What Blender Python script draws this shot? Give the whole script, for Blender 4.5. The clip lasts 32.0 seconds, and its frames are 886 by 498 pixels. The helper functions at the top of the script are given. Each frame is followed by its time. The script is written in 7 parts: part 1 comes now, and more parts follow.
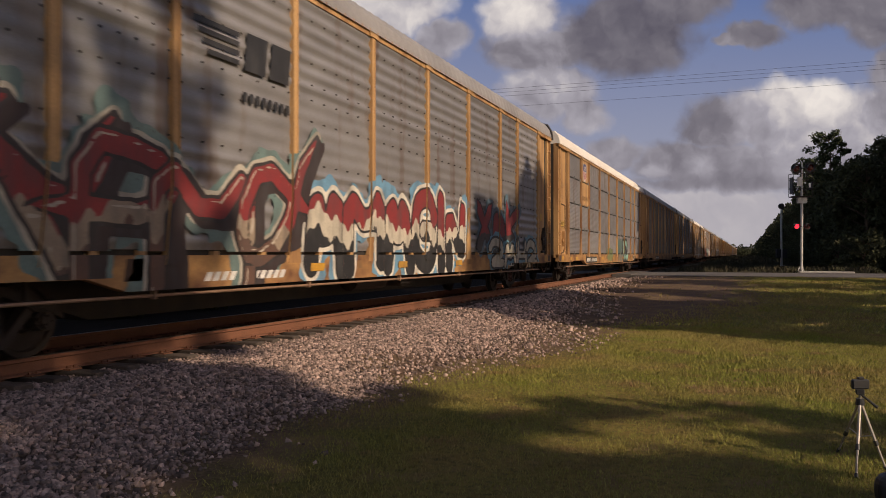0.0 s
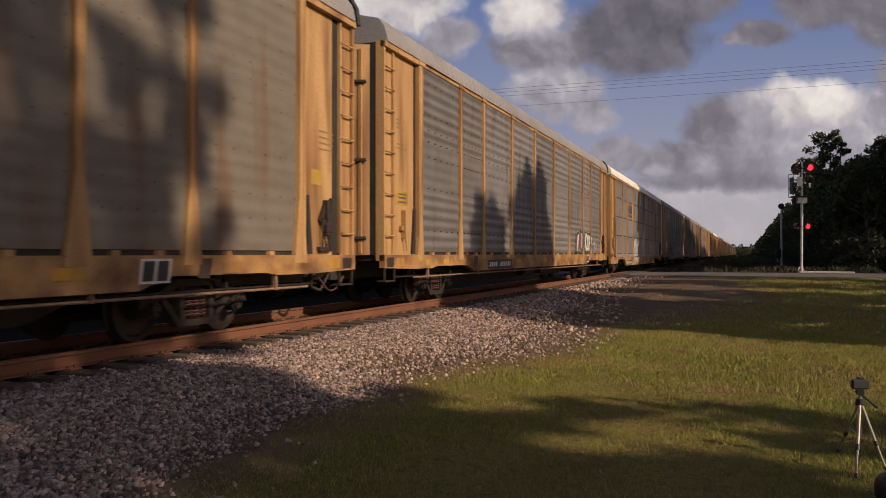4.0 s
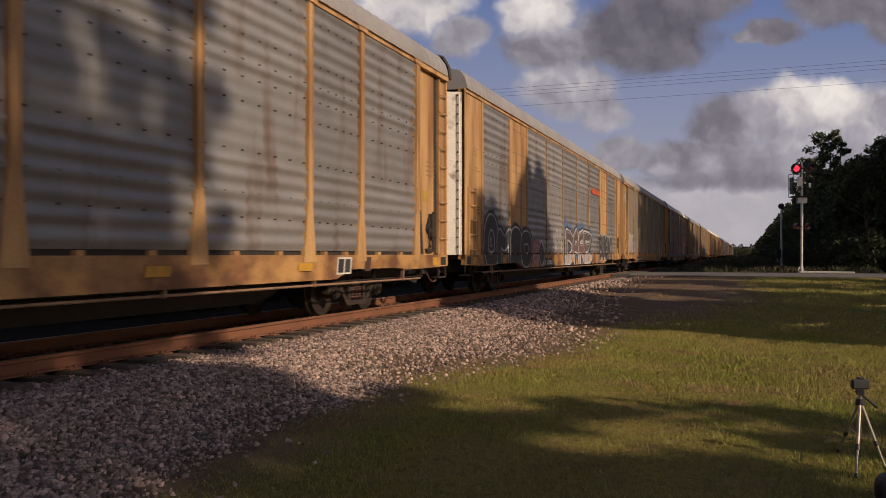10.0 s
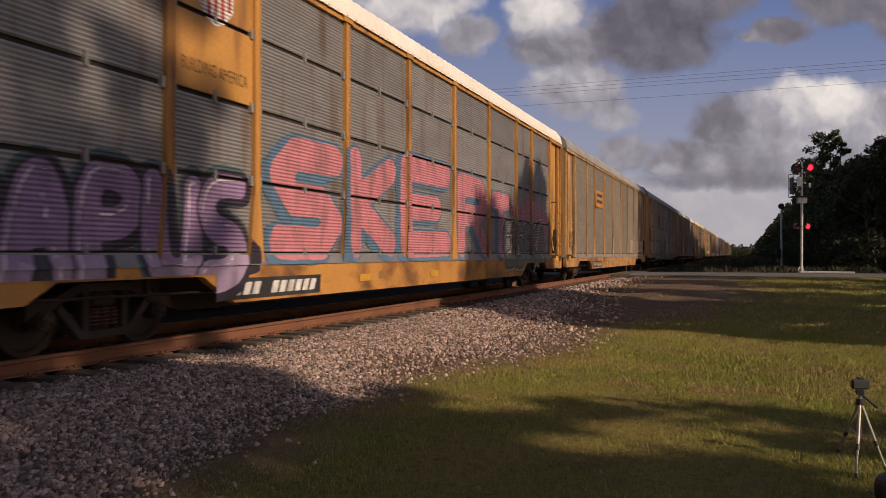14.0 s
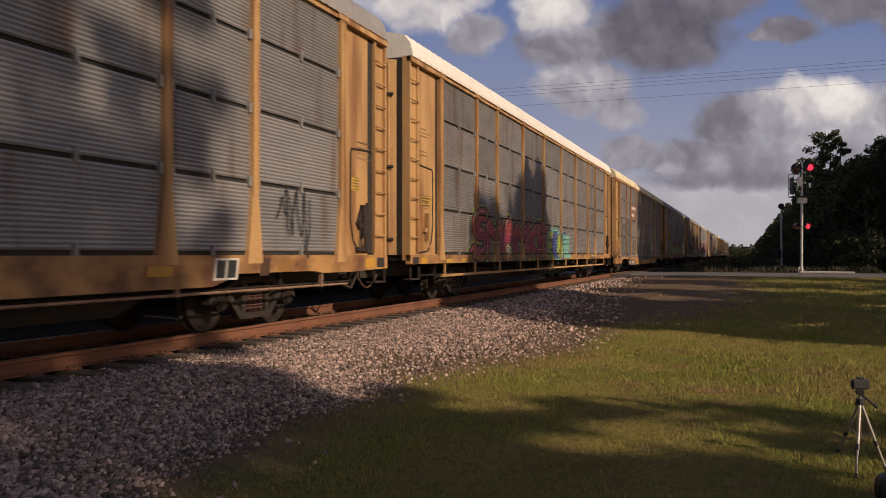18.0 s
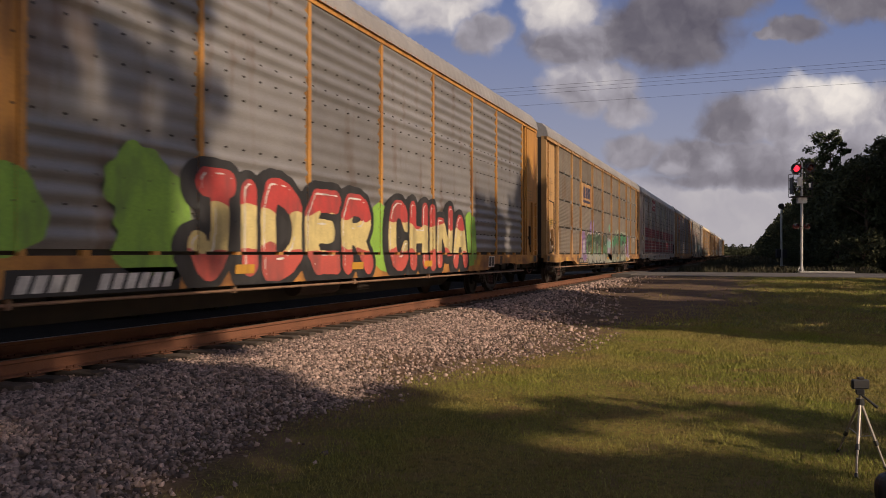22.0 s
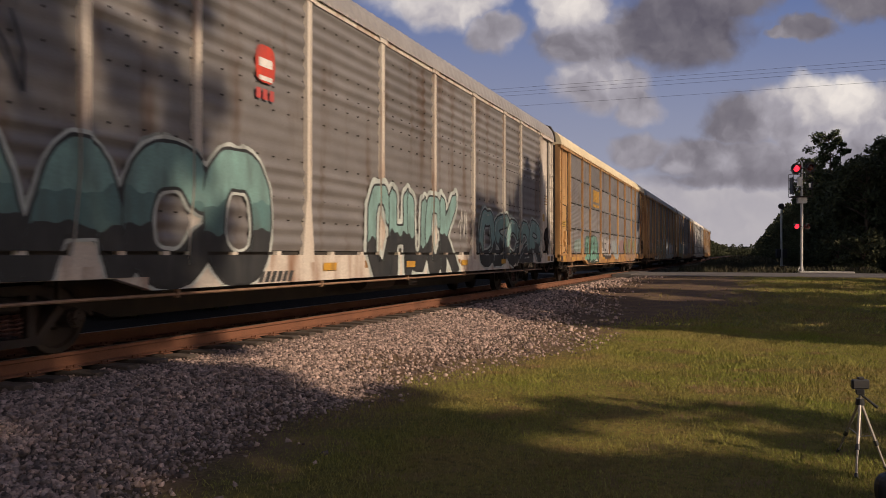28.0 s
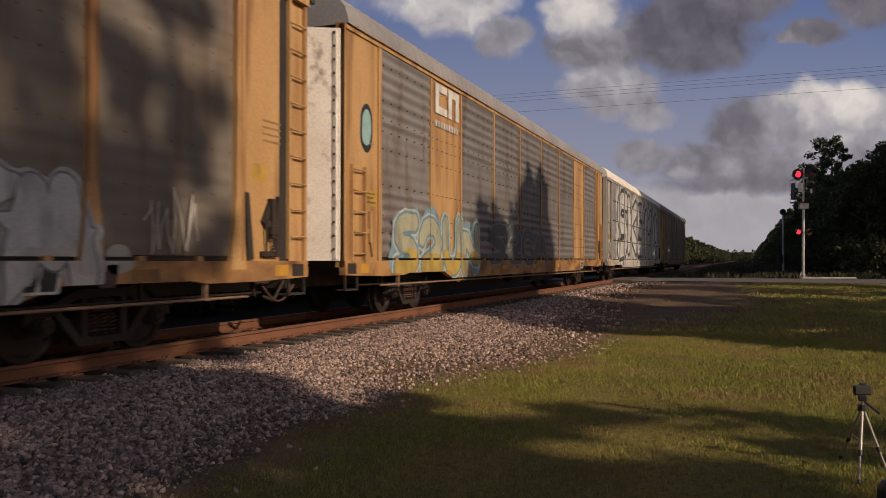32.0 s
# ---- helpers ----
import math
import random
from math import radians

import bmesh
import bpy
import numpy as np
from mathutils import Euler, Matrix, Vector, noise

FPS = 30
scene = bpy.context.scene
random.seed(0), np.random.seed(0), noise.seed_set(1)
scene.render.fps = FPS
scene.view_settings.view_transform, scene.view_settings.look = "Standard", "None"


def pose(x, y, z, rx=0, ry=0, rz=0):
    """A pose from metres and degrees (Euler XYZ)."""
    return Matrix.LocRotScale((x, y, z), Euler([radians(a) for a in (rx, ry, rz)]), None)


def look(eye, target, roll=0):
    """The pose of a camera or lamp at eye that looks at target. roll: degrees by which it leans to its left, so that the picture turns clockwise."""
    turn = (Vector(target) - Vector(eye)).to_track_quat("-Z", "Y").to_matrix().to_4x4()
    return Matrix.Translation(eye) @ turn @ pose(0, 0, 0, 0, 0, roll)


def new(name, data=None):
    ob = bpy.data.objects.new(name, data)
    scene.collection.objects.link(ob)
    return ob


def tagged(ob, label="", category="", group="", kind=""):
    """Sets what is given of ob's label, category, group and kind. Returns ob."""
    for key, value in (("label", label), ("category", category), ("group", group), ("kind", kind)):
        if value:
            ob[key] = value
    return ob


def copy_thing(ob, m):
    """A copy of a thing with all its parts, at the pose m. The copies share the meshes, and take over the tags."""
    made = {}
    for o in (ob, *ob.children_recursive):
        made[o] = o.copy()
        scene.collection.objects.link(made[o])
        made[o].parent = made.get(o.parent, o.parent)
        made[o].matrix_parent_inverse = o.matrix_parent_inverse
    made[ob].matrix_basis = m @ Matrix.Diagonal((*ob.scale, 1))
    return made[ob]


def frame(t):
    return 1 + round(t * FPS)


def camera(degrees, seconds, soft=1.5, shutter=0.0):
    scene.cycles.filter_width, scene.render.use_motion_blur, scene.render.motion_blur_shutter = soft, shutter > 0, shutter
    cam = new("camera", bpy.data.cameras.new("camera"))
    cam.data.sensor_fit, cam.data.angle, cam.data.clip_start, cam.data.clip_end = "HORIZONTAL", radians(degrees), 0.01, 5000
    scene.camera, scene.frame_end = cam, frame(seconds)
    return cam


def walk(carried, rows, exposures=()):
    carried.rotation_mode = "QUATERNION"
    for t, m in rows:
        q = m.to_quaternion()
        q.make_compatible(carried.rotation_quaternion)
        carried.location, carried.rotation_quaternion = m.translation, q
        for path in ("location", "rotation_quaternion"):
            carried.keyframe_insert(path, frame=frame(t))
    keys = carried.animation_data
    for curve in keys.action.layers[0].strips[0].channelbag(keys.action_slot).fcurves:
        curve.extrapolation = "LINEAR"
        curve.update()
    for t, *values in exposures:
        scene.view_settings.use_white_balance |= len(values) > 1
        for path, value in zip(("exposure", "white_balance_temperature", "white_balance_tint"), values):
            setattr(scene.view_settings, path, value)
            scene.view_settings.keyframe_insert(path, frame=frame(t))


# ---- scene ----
# World: the track runs along y, its centre line at x = 0, rail tops at z = 0.
cam = camera(57.4, 32.0, soft=0.88, shutter=0.11)
EYE = (8.15, 0.0, 1.136)
YAW, PITCH = 20.51, 0.36


def view(yaw=0.0, pitch=0.0):
    a, b = radians(YAW + yaw), radians(PITCH + pitch)
    return look(EYE, (EYE[0] - math.sin(a) * math.cos(b), EYE[1] + math.cos(a) * math.cos(b), EYE[2] + math.sin(b)))


# the picture darkens a little as the last cars pass
EXPOSURES = [(0, 0.0), (29.5, 0.0), (31.0, -0.1), (32.0, -0.22)]
walk(cam, [(0, view()), (14, view()), (28.8, view()), (29.4, view(0, 0.16)), (30, view(0, 0.40)), (30.5, view(0, 0.82)),
           (31, view(0.02, 0.64)), (31.5, view(0.06, 0.34)), (32, view(0.10, 0.40))],
     exposures=EXPOSURES)

# ---- light ----
SUN_TO = Vector((0.947, -0.32, 0.0)).normalized()
SUN_ELEV = radians(28.0)
world = bpy.data.worlds.new("sky")
scene.world = world
world.use_nodes = True
wn = world.node_tree.nodes
sky_tex = wn.new("ShaderNodeTexSky")
sky_tex.sky_type, sky_tex.sun_disc = "NISHITA", False
sky_tex.sun_elevation = SUN_ELEV
sky_tex.sun_rotation = math.atan2(SUN_TO.x, SUN_TO.y)
sky_tex.air_density, sky_tex.dust_density, sky_tex.ozone_density = 1.0, 0.6, 2.5
warm = wn.new("ShaderNodeMix")
warm.data_type, warm.blend_type = "RGBA", "MULTIPLY"
warm.inputs[0].default_value, warm.inputs[7].default_value = 1.0, (1.36, 1.0, 0.87, 1.0)
world.node_tree.links.new(sky_tex.outputs[0], warm.inputs[6])
world.node_tree.links.new(warm.outputs[2], wn["Background"].inputs[0])
wn["Background"].inputs[1].default_value = 0.1
sun_data = bpy.data.lights.new("sun", "SUN")
sun_data.energy, sun_data.angle, sun_data.color = 4.45, radians(0.9), (1.0, 0.768, 0.555)
sun = new("sun", sun_data)
sun.matrix_world = look(Vector((60, -20, 30)), Vector((60, -20, 30)) - Vector((SUN_TO.x * math.cos(SUN_ELEV), SUN_TO.y * math.cos(SUN_ELEV), math.sin(SUN_ELEV))))
scene.view_settings.exposure = 0.0
# trees behind the camera: x, y, height, spread, clumps
SHADE = [(22, 19.8, 15.4, 3.6, 160), (21.5, 14.9, 13.9, 2.8, 120), (22, 1.1, 18.5, 1.8, 64), (22.5, -2.3, 17.5, 3.7, 96), (24, -9.5, 19.0, 4.6, 84),
         (17, -0.4, 8.8, 3.5, 18), (16.3, 3.3, 7.4, 2.9, 18), (19.2, 4.0, 7.6, 2.2, 11), (21, 0.4, 13.4, 2.6, 46), (25, 25.6, 12.3, 2.8, 60), (24, 33.0, 11.8, 2.9, 46), (24, 39.2, 11.8, 3.2, 46)]
# ---- materials ----
def rgba(c):
    return (c[0], c[1], c[2], 1.0)


def surface(name, base, other=None, scale=3.0, rough=0.7, metal=0.0, bump=0.15, fine=40.0, stretch=(1, 1, 1), mixes=0.6, dirt=None, dirt_scale=1.2, dirt_amount=0.5, dirt_stretch=(1, 1, 1), per_piece=0.0, island=False):
    """Two scales of colour variation, grain in the relief, dirt in patches of its own shape."""
    m = bpy.data.materials.new(name)
    m.use_nodes = True
    nt = m.node_tree
    nd, ln = nt.nodes, nt.links
    bs = nd["Principled BSDF"]
    tc = nd.new("ShaderNodeTexCoord")
    oi = nd.new("ShaderNodeObjectInfo")
    add = nd.new("ShaderNodeVectorMath")
    add.operation = "MULTIPLY_ADD"
    ln.new(oi.outputs["Random"], add.inputs[0])
    add.inputs[1].default_value = (37.0, 53.0, 11.0)
    ln.new(tc.outputs["Object"], add.inputs[2])

    def field(sc, st, detail=6.0):
        mp = nd.new("ShaderNodeMapping")
        mp.inputs["Scale"].default_value = st
        ln.new(add.outputs[0], mp.inputs[0])
        n = nd.new("ShaderNodeTexNoise")
        n.inputs["Scale"].default_value, n.inputs["Detail"].default_value = sc, detail
        ln.new(mp.outputs[0], n.inputs["Vector"])
        return n

    def ramp(src, a, b):
        r = nd.new("ShaderNodeMapRange")
        r.inputs[1].default_value, r.inputs[2].default_value = a, b
        ln.new(src, r.inputs[0])
        return r.outputs[0]

    def mix(fac, a, b):
        x = nd.new("ShaderNodeMix")
        x.data_type = "RGBA"
        for sock, val in ((x.inputs[0], fac), (x.inputs[6], a), (x.inputs[7], b)):
            if isinstance(val, (int, float)):
                sock.default_value = val
            elif isinstance(val, tuple):
                sock.default_value = rgba(val)
            else:
                ln.new(val, sock)
        return x.outputs[2]

    other = other or tuple(c * 0.6 for c in base)
    n1 = field(scale, stretch)
    col = mix(ramp(n1.outputs[0], 0.5 - 0.5 * mixes * 0.5, 0.5 + 0.5 * mixes), base, other)
    n2 = field(fine, (1, 1, 1), 3.0)
    col = mix(ramp(n2.outputs[0], 0.35, 0.9), col, mix(0.35, col, (0.02, 0.02, 0.02)))
    if dirt:
        n3 = field(dirt_scale, dirt_stretch, 8.0)
        col = mix(ramp(n3.outputs[0], 0.62 - 0.25 * dirt_amount, 0.78 - 0.15 * dirt_amount), col, dirt)
    if per_piece or island:
        hs = nd.new("ShaderNodeHueSaturation")
        mr = nd.new("ShaderNodeMapRange")
        mr.inputs[3].default_value, mr.inputs[4].default_value = 1 - per_piece, 1 + per_piece
        if island:
            ge = nd.new("ShaderNodeNewGeometry")
            ln.new(ge.outputs["Random Per Island"], mr.inputs[0])
        else:
            ln.new(oi.outputs["Random"], mr.inputs[0])
        ln.new(mr.outputs[0], hs.inputs["Value"])
        ln.new(col, hs.inputs["Color"])
        col = hs.outputs[0]
    ln.new(col, bs.inputs["Base Color"])
    bs.inputs["Roughness"].default_value = rough
    bs.inputs["Metallic"].default_value = metal
    if bump:
        bp = nd.new("ShaderNodeBump")
        bp.inputs["Strength"].default_value = bump
        bp.inputs["Distance"].default_value = 0.02
        ln.new(n2.outputs[0], bp.inputs["Height"])
        ln.new(bp.outputs[0], bs.inputs["Normal"])
    return m


def glow(name, colour, strength):
    m = bpy.data.materials.new(name)
    m.use_nodes = True
    bs = m.node_tree.nodes["Principled BSDF"]
    bs.inputs["Base Color"].default_value = rgba(colour)
    bs.inputs["Emission Color"].default_value = rgba(colour)
    bs.inputs["Emission Strength"].default_value = strength
    return m


def flat_paint(name, c, rough=0.6):
    return surface(name, c, tuple(x * 0.72 for x in c), scale=2.2, rough=rough, bump=0.05, fine=25.0, mixes=0.8)


RUST = (0.13, 0.055, 0.025)
M_YELLOW = surface("yellow_paint", (0.53, 0.33, 0.145), (0.4, 0.228, 0.09), 0.9, 0.55, 0.0, 0.06, 30.0, (1, 1, 0.35), 0.8, (0.22, 0.11, 0.045), 1.6, 0.75, (1.5, 1.5, 0.22))
M_ORANGE = surface("orange_yellow_paint", (0.52, 0.26, 0.06), (0.39, 0.185, 0.045), 0.9, 0.55, 0.0, 0.06, 30.0, (1, 1, 0.35), 0.8, (0.18, 0.08, 0.03), 1.6, 0.5, (1.5, 1.5, 0.25))
M_SILL = surface("rusty_yellow_sill", (0.47, 0.27, 0.1), (0.33, 0.17, 0.06), 1.4, 0.6, 0.0, 0.08, 30.0, (1, 1, 0.5), 0.8, (0.13, 0.06, 0.03), 1.3, 0.85, (1.0, 1.0, 1.6))
M_SILL_ORANGE = surface("rusty_orange_sill", (0.5, 0.25, 0.06), (0.36, 0.16, 0.04), 1.4, 0.6, 0.0, 0.08, 30.0, (1, 1, 0.5), 0.8, (0.13, 0.055, 0.025), 1.3, 0.75, (1.0, 1.0, 1.6))
M_SILVER = surface("grey_white_paint", (0.46, 0.44, 0.41), (0.33, 0.31, 0.28), 0.9, 0.5, 0.0, 0.06, 30.0, (1, 1, 0.35), 0.8, (0.2, 0.12, 0.08), 1.6, 0.35, (1.5, 1.5, 0.25))
M_GALV = surface("galvanised_panel", (0.29, 0.283, 0.283), (0.2, 0.195, 0.197), 1.3, 0.5, 0.35, 0.08, 60.0, (1, 1, 2.5), 0.8, (0.15, 0.1, 0.075), 1.1, 0.3, (1, 2.0, 0.3), per_piece=0.14)
M_GALV_DARK = surface("weathered_galvanised_panel", (0.235, 0.224, 0.22), (0.155, 0.147, 0.145), 1.3, 0.6, 0.25, 0.08, 60.0, (1, 1, 2.5), 0.8, (0.12, 0.085, 0.065), 1.1, 0.35, (1, 2.0, 0.3), per_piece=0.14)
M_GALV_BROWN = surface("dusty_brown_panel", (0.212, 0.186, 0.153), (0.138, 0.118, 0.096), 1.3, 0.7, 0.15, 0.08, 60.0, (1, 1, 2.5), 0.8, (0.15, 0.1, 0.065), 1.1, 0.35, (1, 2.0, 0.3), per_piece=0.12)
M_ROOF_GREY = surface("galvanised_roof", (0.38, 0.365, 0.35), (0.27, 0.26, 0.25), 0.7, 0.55, 0.3, 0.06, 30.0)
M_ROOF_WHITE = surface("white_roof", (0.8, 0.77, 0.7), (0.68, 0.63, 0.55), 0.6, 0.6, 0.0, 0.05, 30.0)
M_WHITE = surface("white_door_paint", (0.78, 0.75, 0.7), (0.6, 0.55, 0.48), 0.9, 0.55, 0.0, 0.05, 30.0, dirt=RUST, dirt_scale=3.0, dirt_amount=0.15)
M_CREAMWHITE = surface("cream_white_paint", (0.62, 0.57, 0.5), (0.5, 0.44, 0.37), 0.9, 0.55, 0.0, 0.05, 30.0, (1, 1, 0.35), 0.8, (0.24, 0.14, 0.09), 1.6, 0.45, (1.5, 1.5, 0.25))
M_PIPE = surface("pale_rusty_pipe", (0.3, 0.19, 0.12), (0.19, 0.11, 0.07), 5.0, 0.7, 0.1, 0.1, 40.0)
M_BLACK = surface("black_steel_and_shade", (0.025, 0.024, 0.023), (0.05, 0.04, 0.03), 3.0, 0.75, 0.2, 0.15, 40.0)
M_GRIME = surface("brake_dust_steel", (0.04, 0.028, 0.022), (0.022, 0.017, 0.015), 4.0, 0.8, 0.2, 0.2, 40.0)
M_RIVET = surface("dark_rivet", (0.07, 0.06, 0.055), (0.045, 0.04, 0.036), 4.0, 0.6, 0.3, 0.1, 40.0)
M_WHEEL = surface("rusty_wheel_steel", (0.036, 0.025, 0.019), (0.02, 0.015, 0.012), 4.0, 0.65, 0.4, 0.15, 50.0)
M_RAIL = surface("rusted_rail", (0.2, 0.085, 0.045), (0.13, 0.055, 0.03), 2.0, 0.85, 0.1, 0.25, 60.0)
M_RAILHEAD = surface("worn_rail_head", (0.35, 0.3, 0.27), (0.25, 0.2, 0.17), 2.0, 0.35, 0.8, 0.05, 60.0)
M_TIE = surface("creosoted_tie", (0.06, 0.045, 0.036), (0.11, 0.085, 0.065), 3.0, 0.9, 0.0, 0.5, 30.0, (1, 6, 6), per_piece=0.25)
M_STONE = surface("granite_ballast", (0.39, 0.287, 0.24), (0.118, 0.08, 0.066), 9.0, 0.9, 0.0, 0.3, 90.0, per_piece=0.75, island=True)
M_STONE_ONE = surface("granite_ballast_piece", (0.39, 0.287, 0.24), (0.118, 0.08, 0.066), 9.0, 0.9, 0.0, 0.3, 90.0, per_piece=0.5)
M_ASPHALT = surface("asphalt", (0.12, 0.108, 0.097), (0.075, 0.067, 0.06), 0.7, 0.9, 0.0, 0.3, 90.0)
M_GALVPOLE = surface("galvanised_pole", (0.55, 0.54, 0.52), (0.42, 0.41, 0.4), 2.0, 0.45, 0.5, 0.05, 30.0)
M_BARK = surface("bark", (0.13, 0.09, 0.065), (0.07, 0.05, 0.035), 5.0, 0.95, 0.0, 0.7, 25.0, (1, 1, 0.25))
M_LEAF = surface("leaf", (0.066, 0.07, 0.03), (0.042, 0.05, 0.02), 0.6, 1.0, 0.0, 0.0, 20.0, per_piece=0.45, island=True)
M_NEEDLE = surface("pine_needles", (0.066, 0.08, 0.032), (0.042, 0.055, 0.022), 0.6, 1.0, 0.0, 0.0, 20.0, per_piece=0.4, island=True)
M_WEED = surface("dark_weed", (0.035, 0.038, 0.015), (0.06, 0.045, 0.024), 0.4, 0.95, 0.0, 0.0, 20.0, per_piece=0.4, island=True)
M_GRASSBLADE = surface("grass_blade", (0.2, 0.225, 0.03), (0.32, 0.235, 0.08), 0.45, 0.9, 0.0, 0.0, 20.0, mixes=0.6, dirt=(0.22, 0.13, 0.07), dirt_scale=1.6, dirt_amount=0.35, per_piece=0.3, island=True)
M_GALV_LIGHT = surface("pale_galvanised_panel", (0.33, 0.325, 0.315), (0.24, 0.235, 0.225), 1.3, 0.5, 0.3, 0.08, 60.0, (1, 1, 2.5), 0.8, (0.2, 0.16, 0.12), 1.1, 0.25, (1, 2.0, 0.3), per_piece=0.1)
M_ROOF_LIGHT = surface("pale_grey_roof", (0.62, 0.61, 0.58), (0.48, 0.47, 0.45), 0.7, 0.5, 0.2, 0.06, 30.0)
M_ROOF_CREAM = surface("cream_roof", (0.72, 0.63, 0.42), (0.6, 0.5, 0.32), 0.6, 0.6, 0.0, 0.05, 30.0)
M_BROWNRED = surface("faded_red_plate", (0.24, 0.14, 0.11), (0.17, 0.09, 0.07), 1.5, 0.65, 0.0, 0.05, 30.0)
# ---- small mesh helpers ----
def part(name, bm, mat, parent, label="", loc=None):
    me = bm
    if isinstance(bm, bmesh.types.BMesh):
        me = bpy.data.meshes.new(name)
        bm.normal_update()
        bm.to_mesh(me)
        bm.free()
    if mat is not None and not me.materials:
        me.materials.append(mat)
    ob = new(name, me)
    if parent is not None:
        ob.parent = parent
    if loc is not None:
        ob.location = loc
    if label:
        ob["label"] = label
    return ob


def np_mesh(name, verts, faces, mat=None, smooth=False):
    me = bpy.data.meshes.new(name)
    verts = np.asarray(verts, dtype=np.float32).reshape(-1, 3)
    faces = np.asarray(faces, dtype=np.int32)
    k = faces.shape[1]
    me.vertices.add(len(verts))
    me.vertices.foreach_set("co", verts.ravel())
    me.loops.add(faces.size)
    me.loops.foreach_set("vertex_index", faces.ravel())
    me.polygons.add(len(faces))
    me.polygons.foreach_set("loop_start", np.arange(0, faces.size, k, dtype=np.int32))
    if smooth:
        me.polygons.foreach_set("use_smooth", np.ones(len(faces), dtype=bool))
    me.update(calc_edges=True)
    if mat is not None:
        me.materials.append(mat)
    return me


def box(bm, x0, x1, y0, y1, z0, z1, bevel=0.0):
    vs = [bm.verts.new(c) for c in ((x0, y0, z0), (x1, y0, z0), (x1, y1, z0), (x0, y1, z0), (x0, y0, z1), (x1, y0, z1), (x1, y1, z1), (x0, y1, z1))]
    fs = [bm.faces.new([vs[i] for i in q]) for q in ((3, 2, 1, 0), (4, 5, 6, 7), (0, 1, 5, 4), (1, 2, 6, 5), (2, 3, 7, 6), (3, 0, 4, 7))]
    if bevel:
        es = {e for f in fs for e in f.edges}
        bmesh.ops.bevel(bm, geom=list(es), offset=bevel, segments=1, affect="EDGES")
    return vs


def prism(bm, outline, axis, a, b):
    """Extrudes a 2D outline along an axis from a to b; the outline is (y, z), (x, z) or (x, y)."""
    def at(p, d):
        return {"x": (d, p[0], p[1]), "y": (p[0], d, p[1]), "z": (p[0], p[1], d)}[axis]
    lo = [bm.verts.new(at(p, a)) for p in outline]
    hi = [bm.verts.new(at(p, b)) for p in outline]
    n = len(outline)
    bm.faces.new(lo[::-1])
    bm.faces.new(hi)
    for i in range(n):
        bm.faces.new((lo[i], lo[(i + 1) % n], hi[(i + 1) % n], hi[i]))


def tube(bm, p, q, r, r2=None, n=8):
    p, q = Vector(p), Vector(q)
    r2 = r if r2 is None else r2
    d = (q - p).normalized()
    u = d.orthogonal().normalized()
    w = d.cross(u)
    ring = lambda c, rr: [bm.verts.new(c + rr * (math.cos(k * math.tau / n) * u + math.sin(k * math.tau / n) * w)) for k in range(n)]
    a, b = ring(p, r), ring(q, r2)
    for k in range(n):
        bm.faces.new((a[k], a[(k + 1) % n], b[(k + 1) % n], b[k]))
    bm.faces.new(a[::-1])
    bm.faces.new(b)


def sweep(bm, pts, r, n=6):
    """A round bar bent along a row of points."""
    pts = [Vector(p) for p in pts]
    prev = None
    for i, p in enumerate(pts):
        d = (pts[min(i + 1, len(pts) - 1)] - pts[max(i - 1, 0)]).normalized()
        u = d.cross(Vector((1, 0, 0)))
        u = u.normalized() if u.length > 1e-3 else d.orthogonal().normalized()
        w = d.cross(u)
        ring = [bm.verts.new(p + r * (math.cos(k * math.tau / n) * u + math.sin(k * math.tau / n) * w)) for k in range(n)]
        if prev:
            for k in range(n):
                bm.faces.new((prev[k], prev[(k + 1) % n], ring[(k + 1) % n], ring[k]))
        else:
            bm.faces.new(ring[::-1])
        prev = ring
    bm.faces.new(prev)


CACHE = {}


def shared(key, build, mat):
    """A mesh built once under its key."""
    if key not in CACHE:
        bm = bmesh.new()
        build(bm)
        bmesh.ops.recalc_face_normals(bm, faces=bm.faces)
        me = bpy.data.meshes.new(key if isinstance(key, str) else str(key[0]))
        bm.to_mesh(me)
        bm.free()
        me.materials.append(mat)
        CACHE[key] = me
    return CACHE[key]


def smoothstep(a, b, x):
    t = np.clip((x - a) / (b - a), 0, 1)
    return t * t * (3 - 2 * t)


# ---- ground ----
ROAD_Y0, ROAD_Y1, ROAD_Z = 47.0, 56.5, -0.05


def toe(y):
    """Where the ballast shoulder ends and the grass begins."""
    return 3.85 + 0.75 * smoothstep(7, 4.5, y) + 1.1 * smoothstep(9.5, 13.5, y) - 1.4 * smoothstep(17, 30, y) + 0.1 * np.sin(y * 0.9) + 0.1 * np.sin(y * 2.3)


def ground_z(x, y):
    x, y = np.asarray(x, float), np.asarray(y, float)
    low = -0.52 + 0.42 * smoothstep(20, ROAD_Y0 - 1.5, y)
    low = np.where(y > ROAD_Y1, -0.1 - 0.25 * smoothstep(ROAD_Y1 + 2, ROAD_Y1 + 20, y), low)
    shoulder = -0.262 + (low + 0.262) * smoothstep(1.75, toe(y), np.abs(x))
    return shoulder + 0.025 * np.sin(1.7 * x + 0.4 * y) * np.cos(0.9 * y - 0.6 * x) * smoothstep(4, 6, np.abs(x))


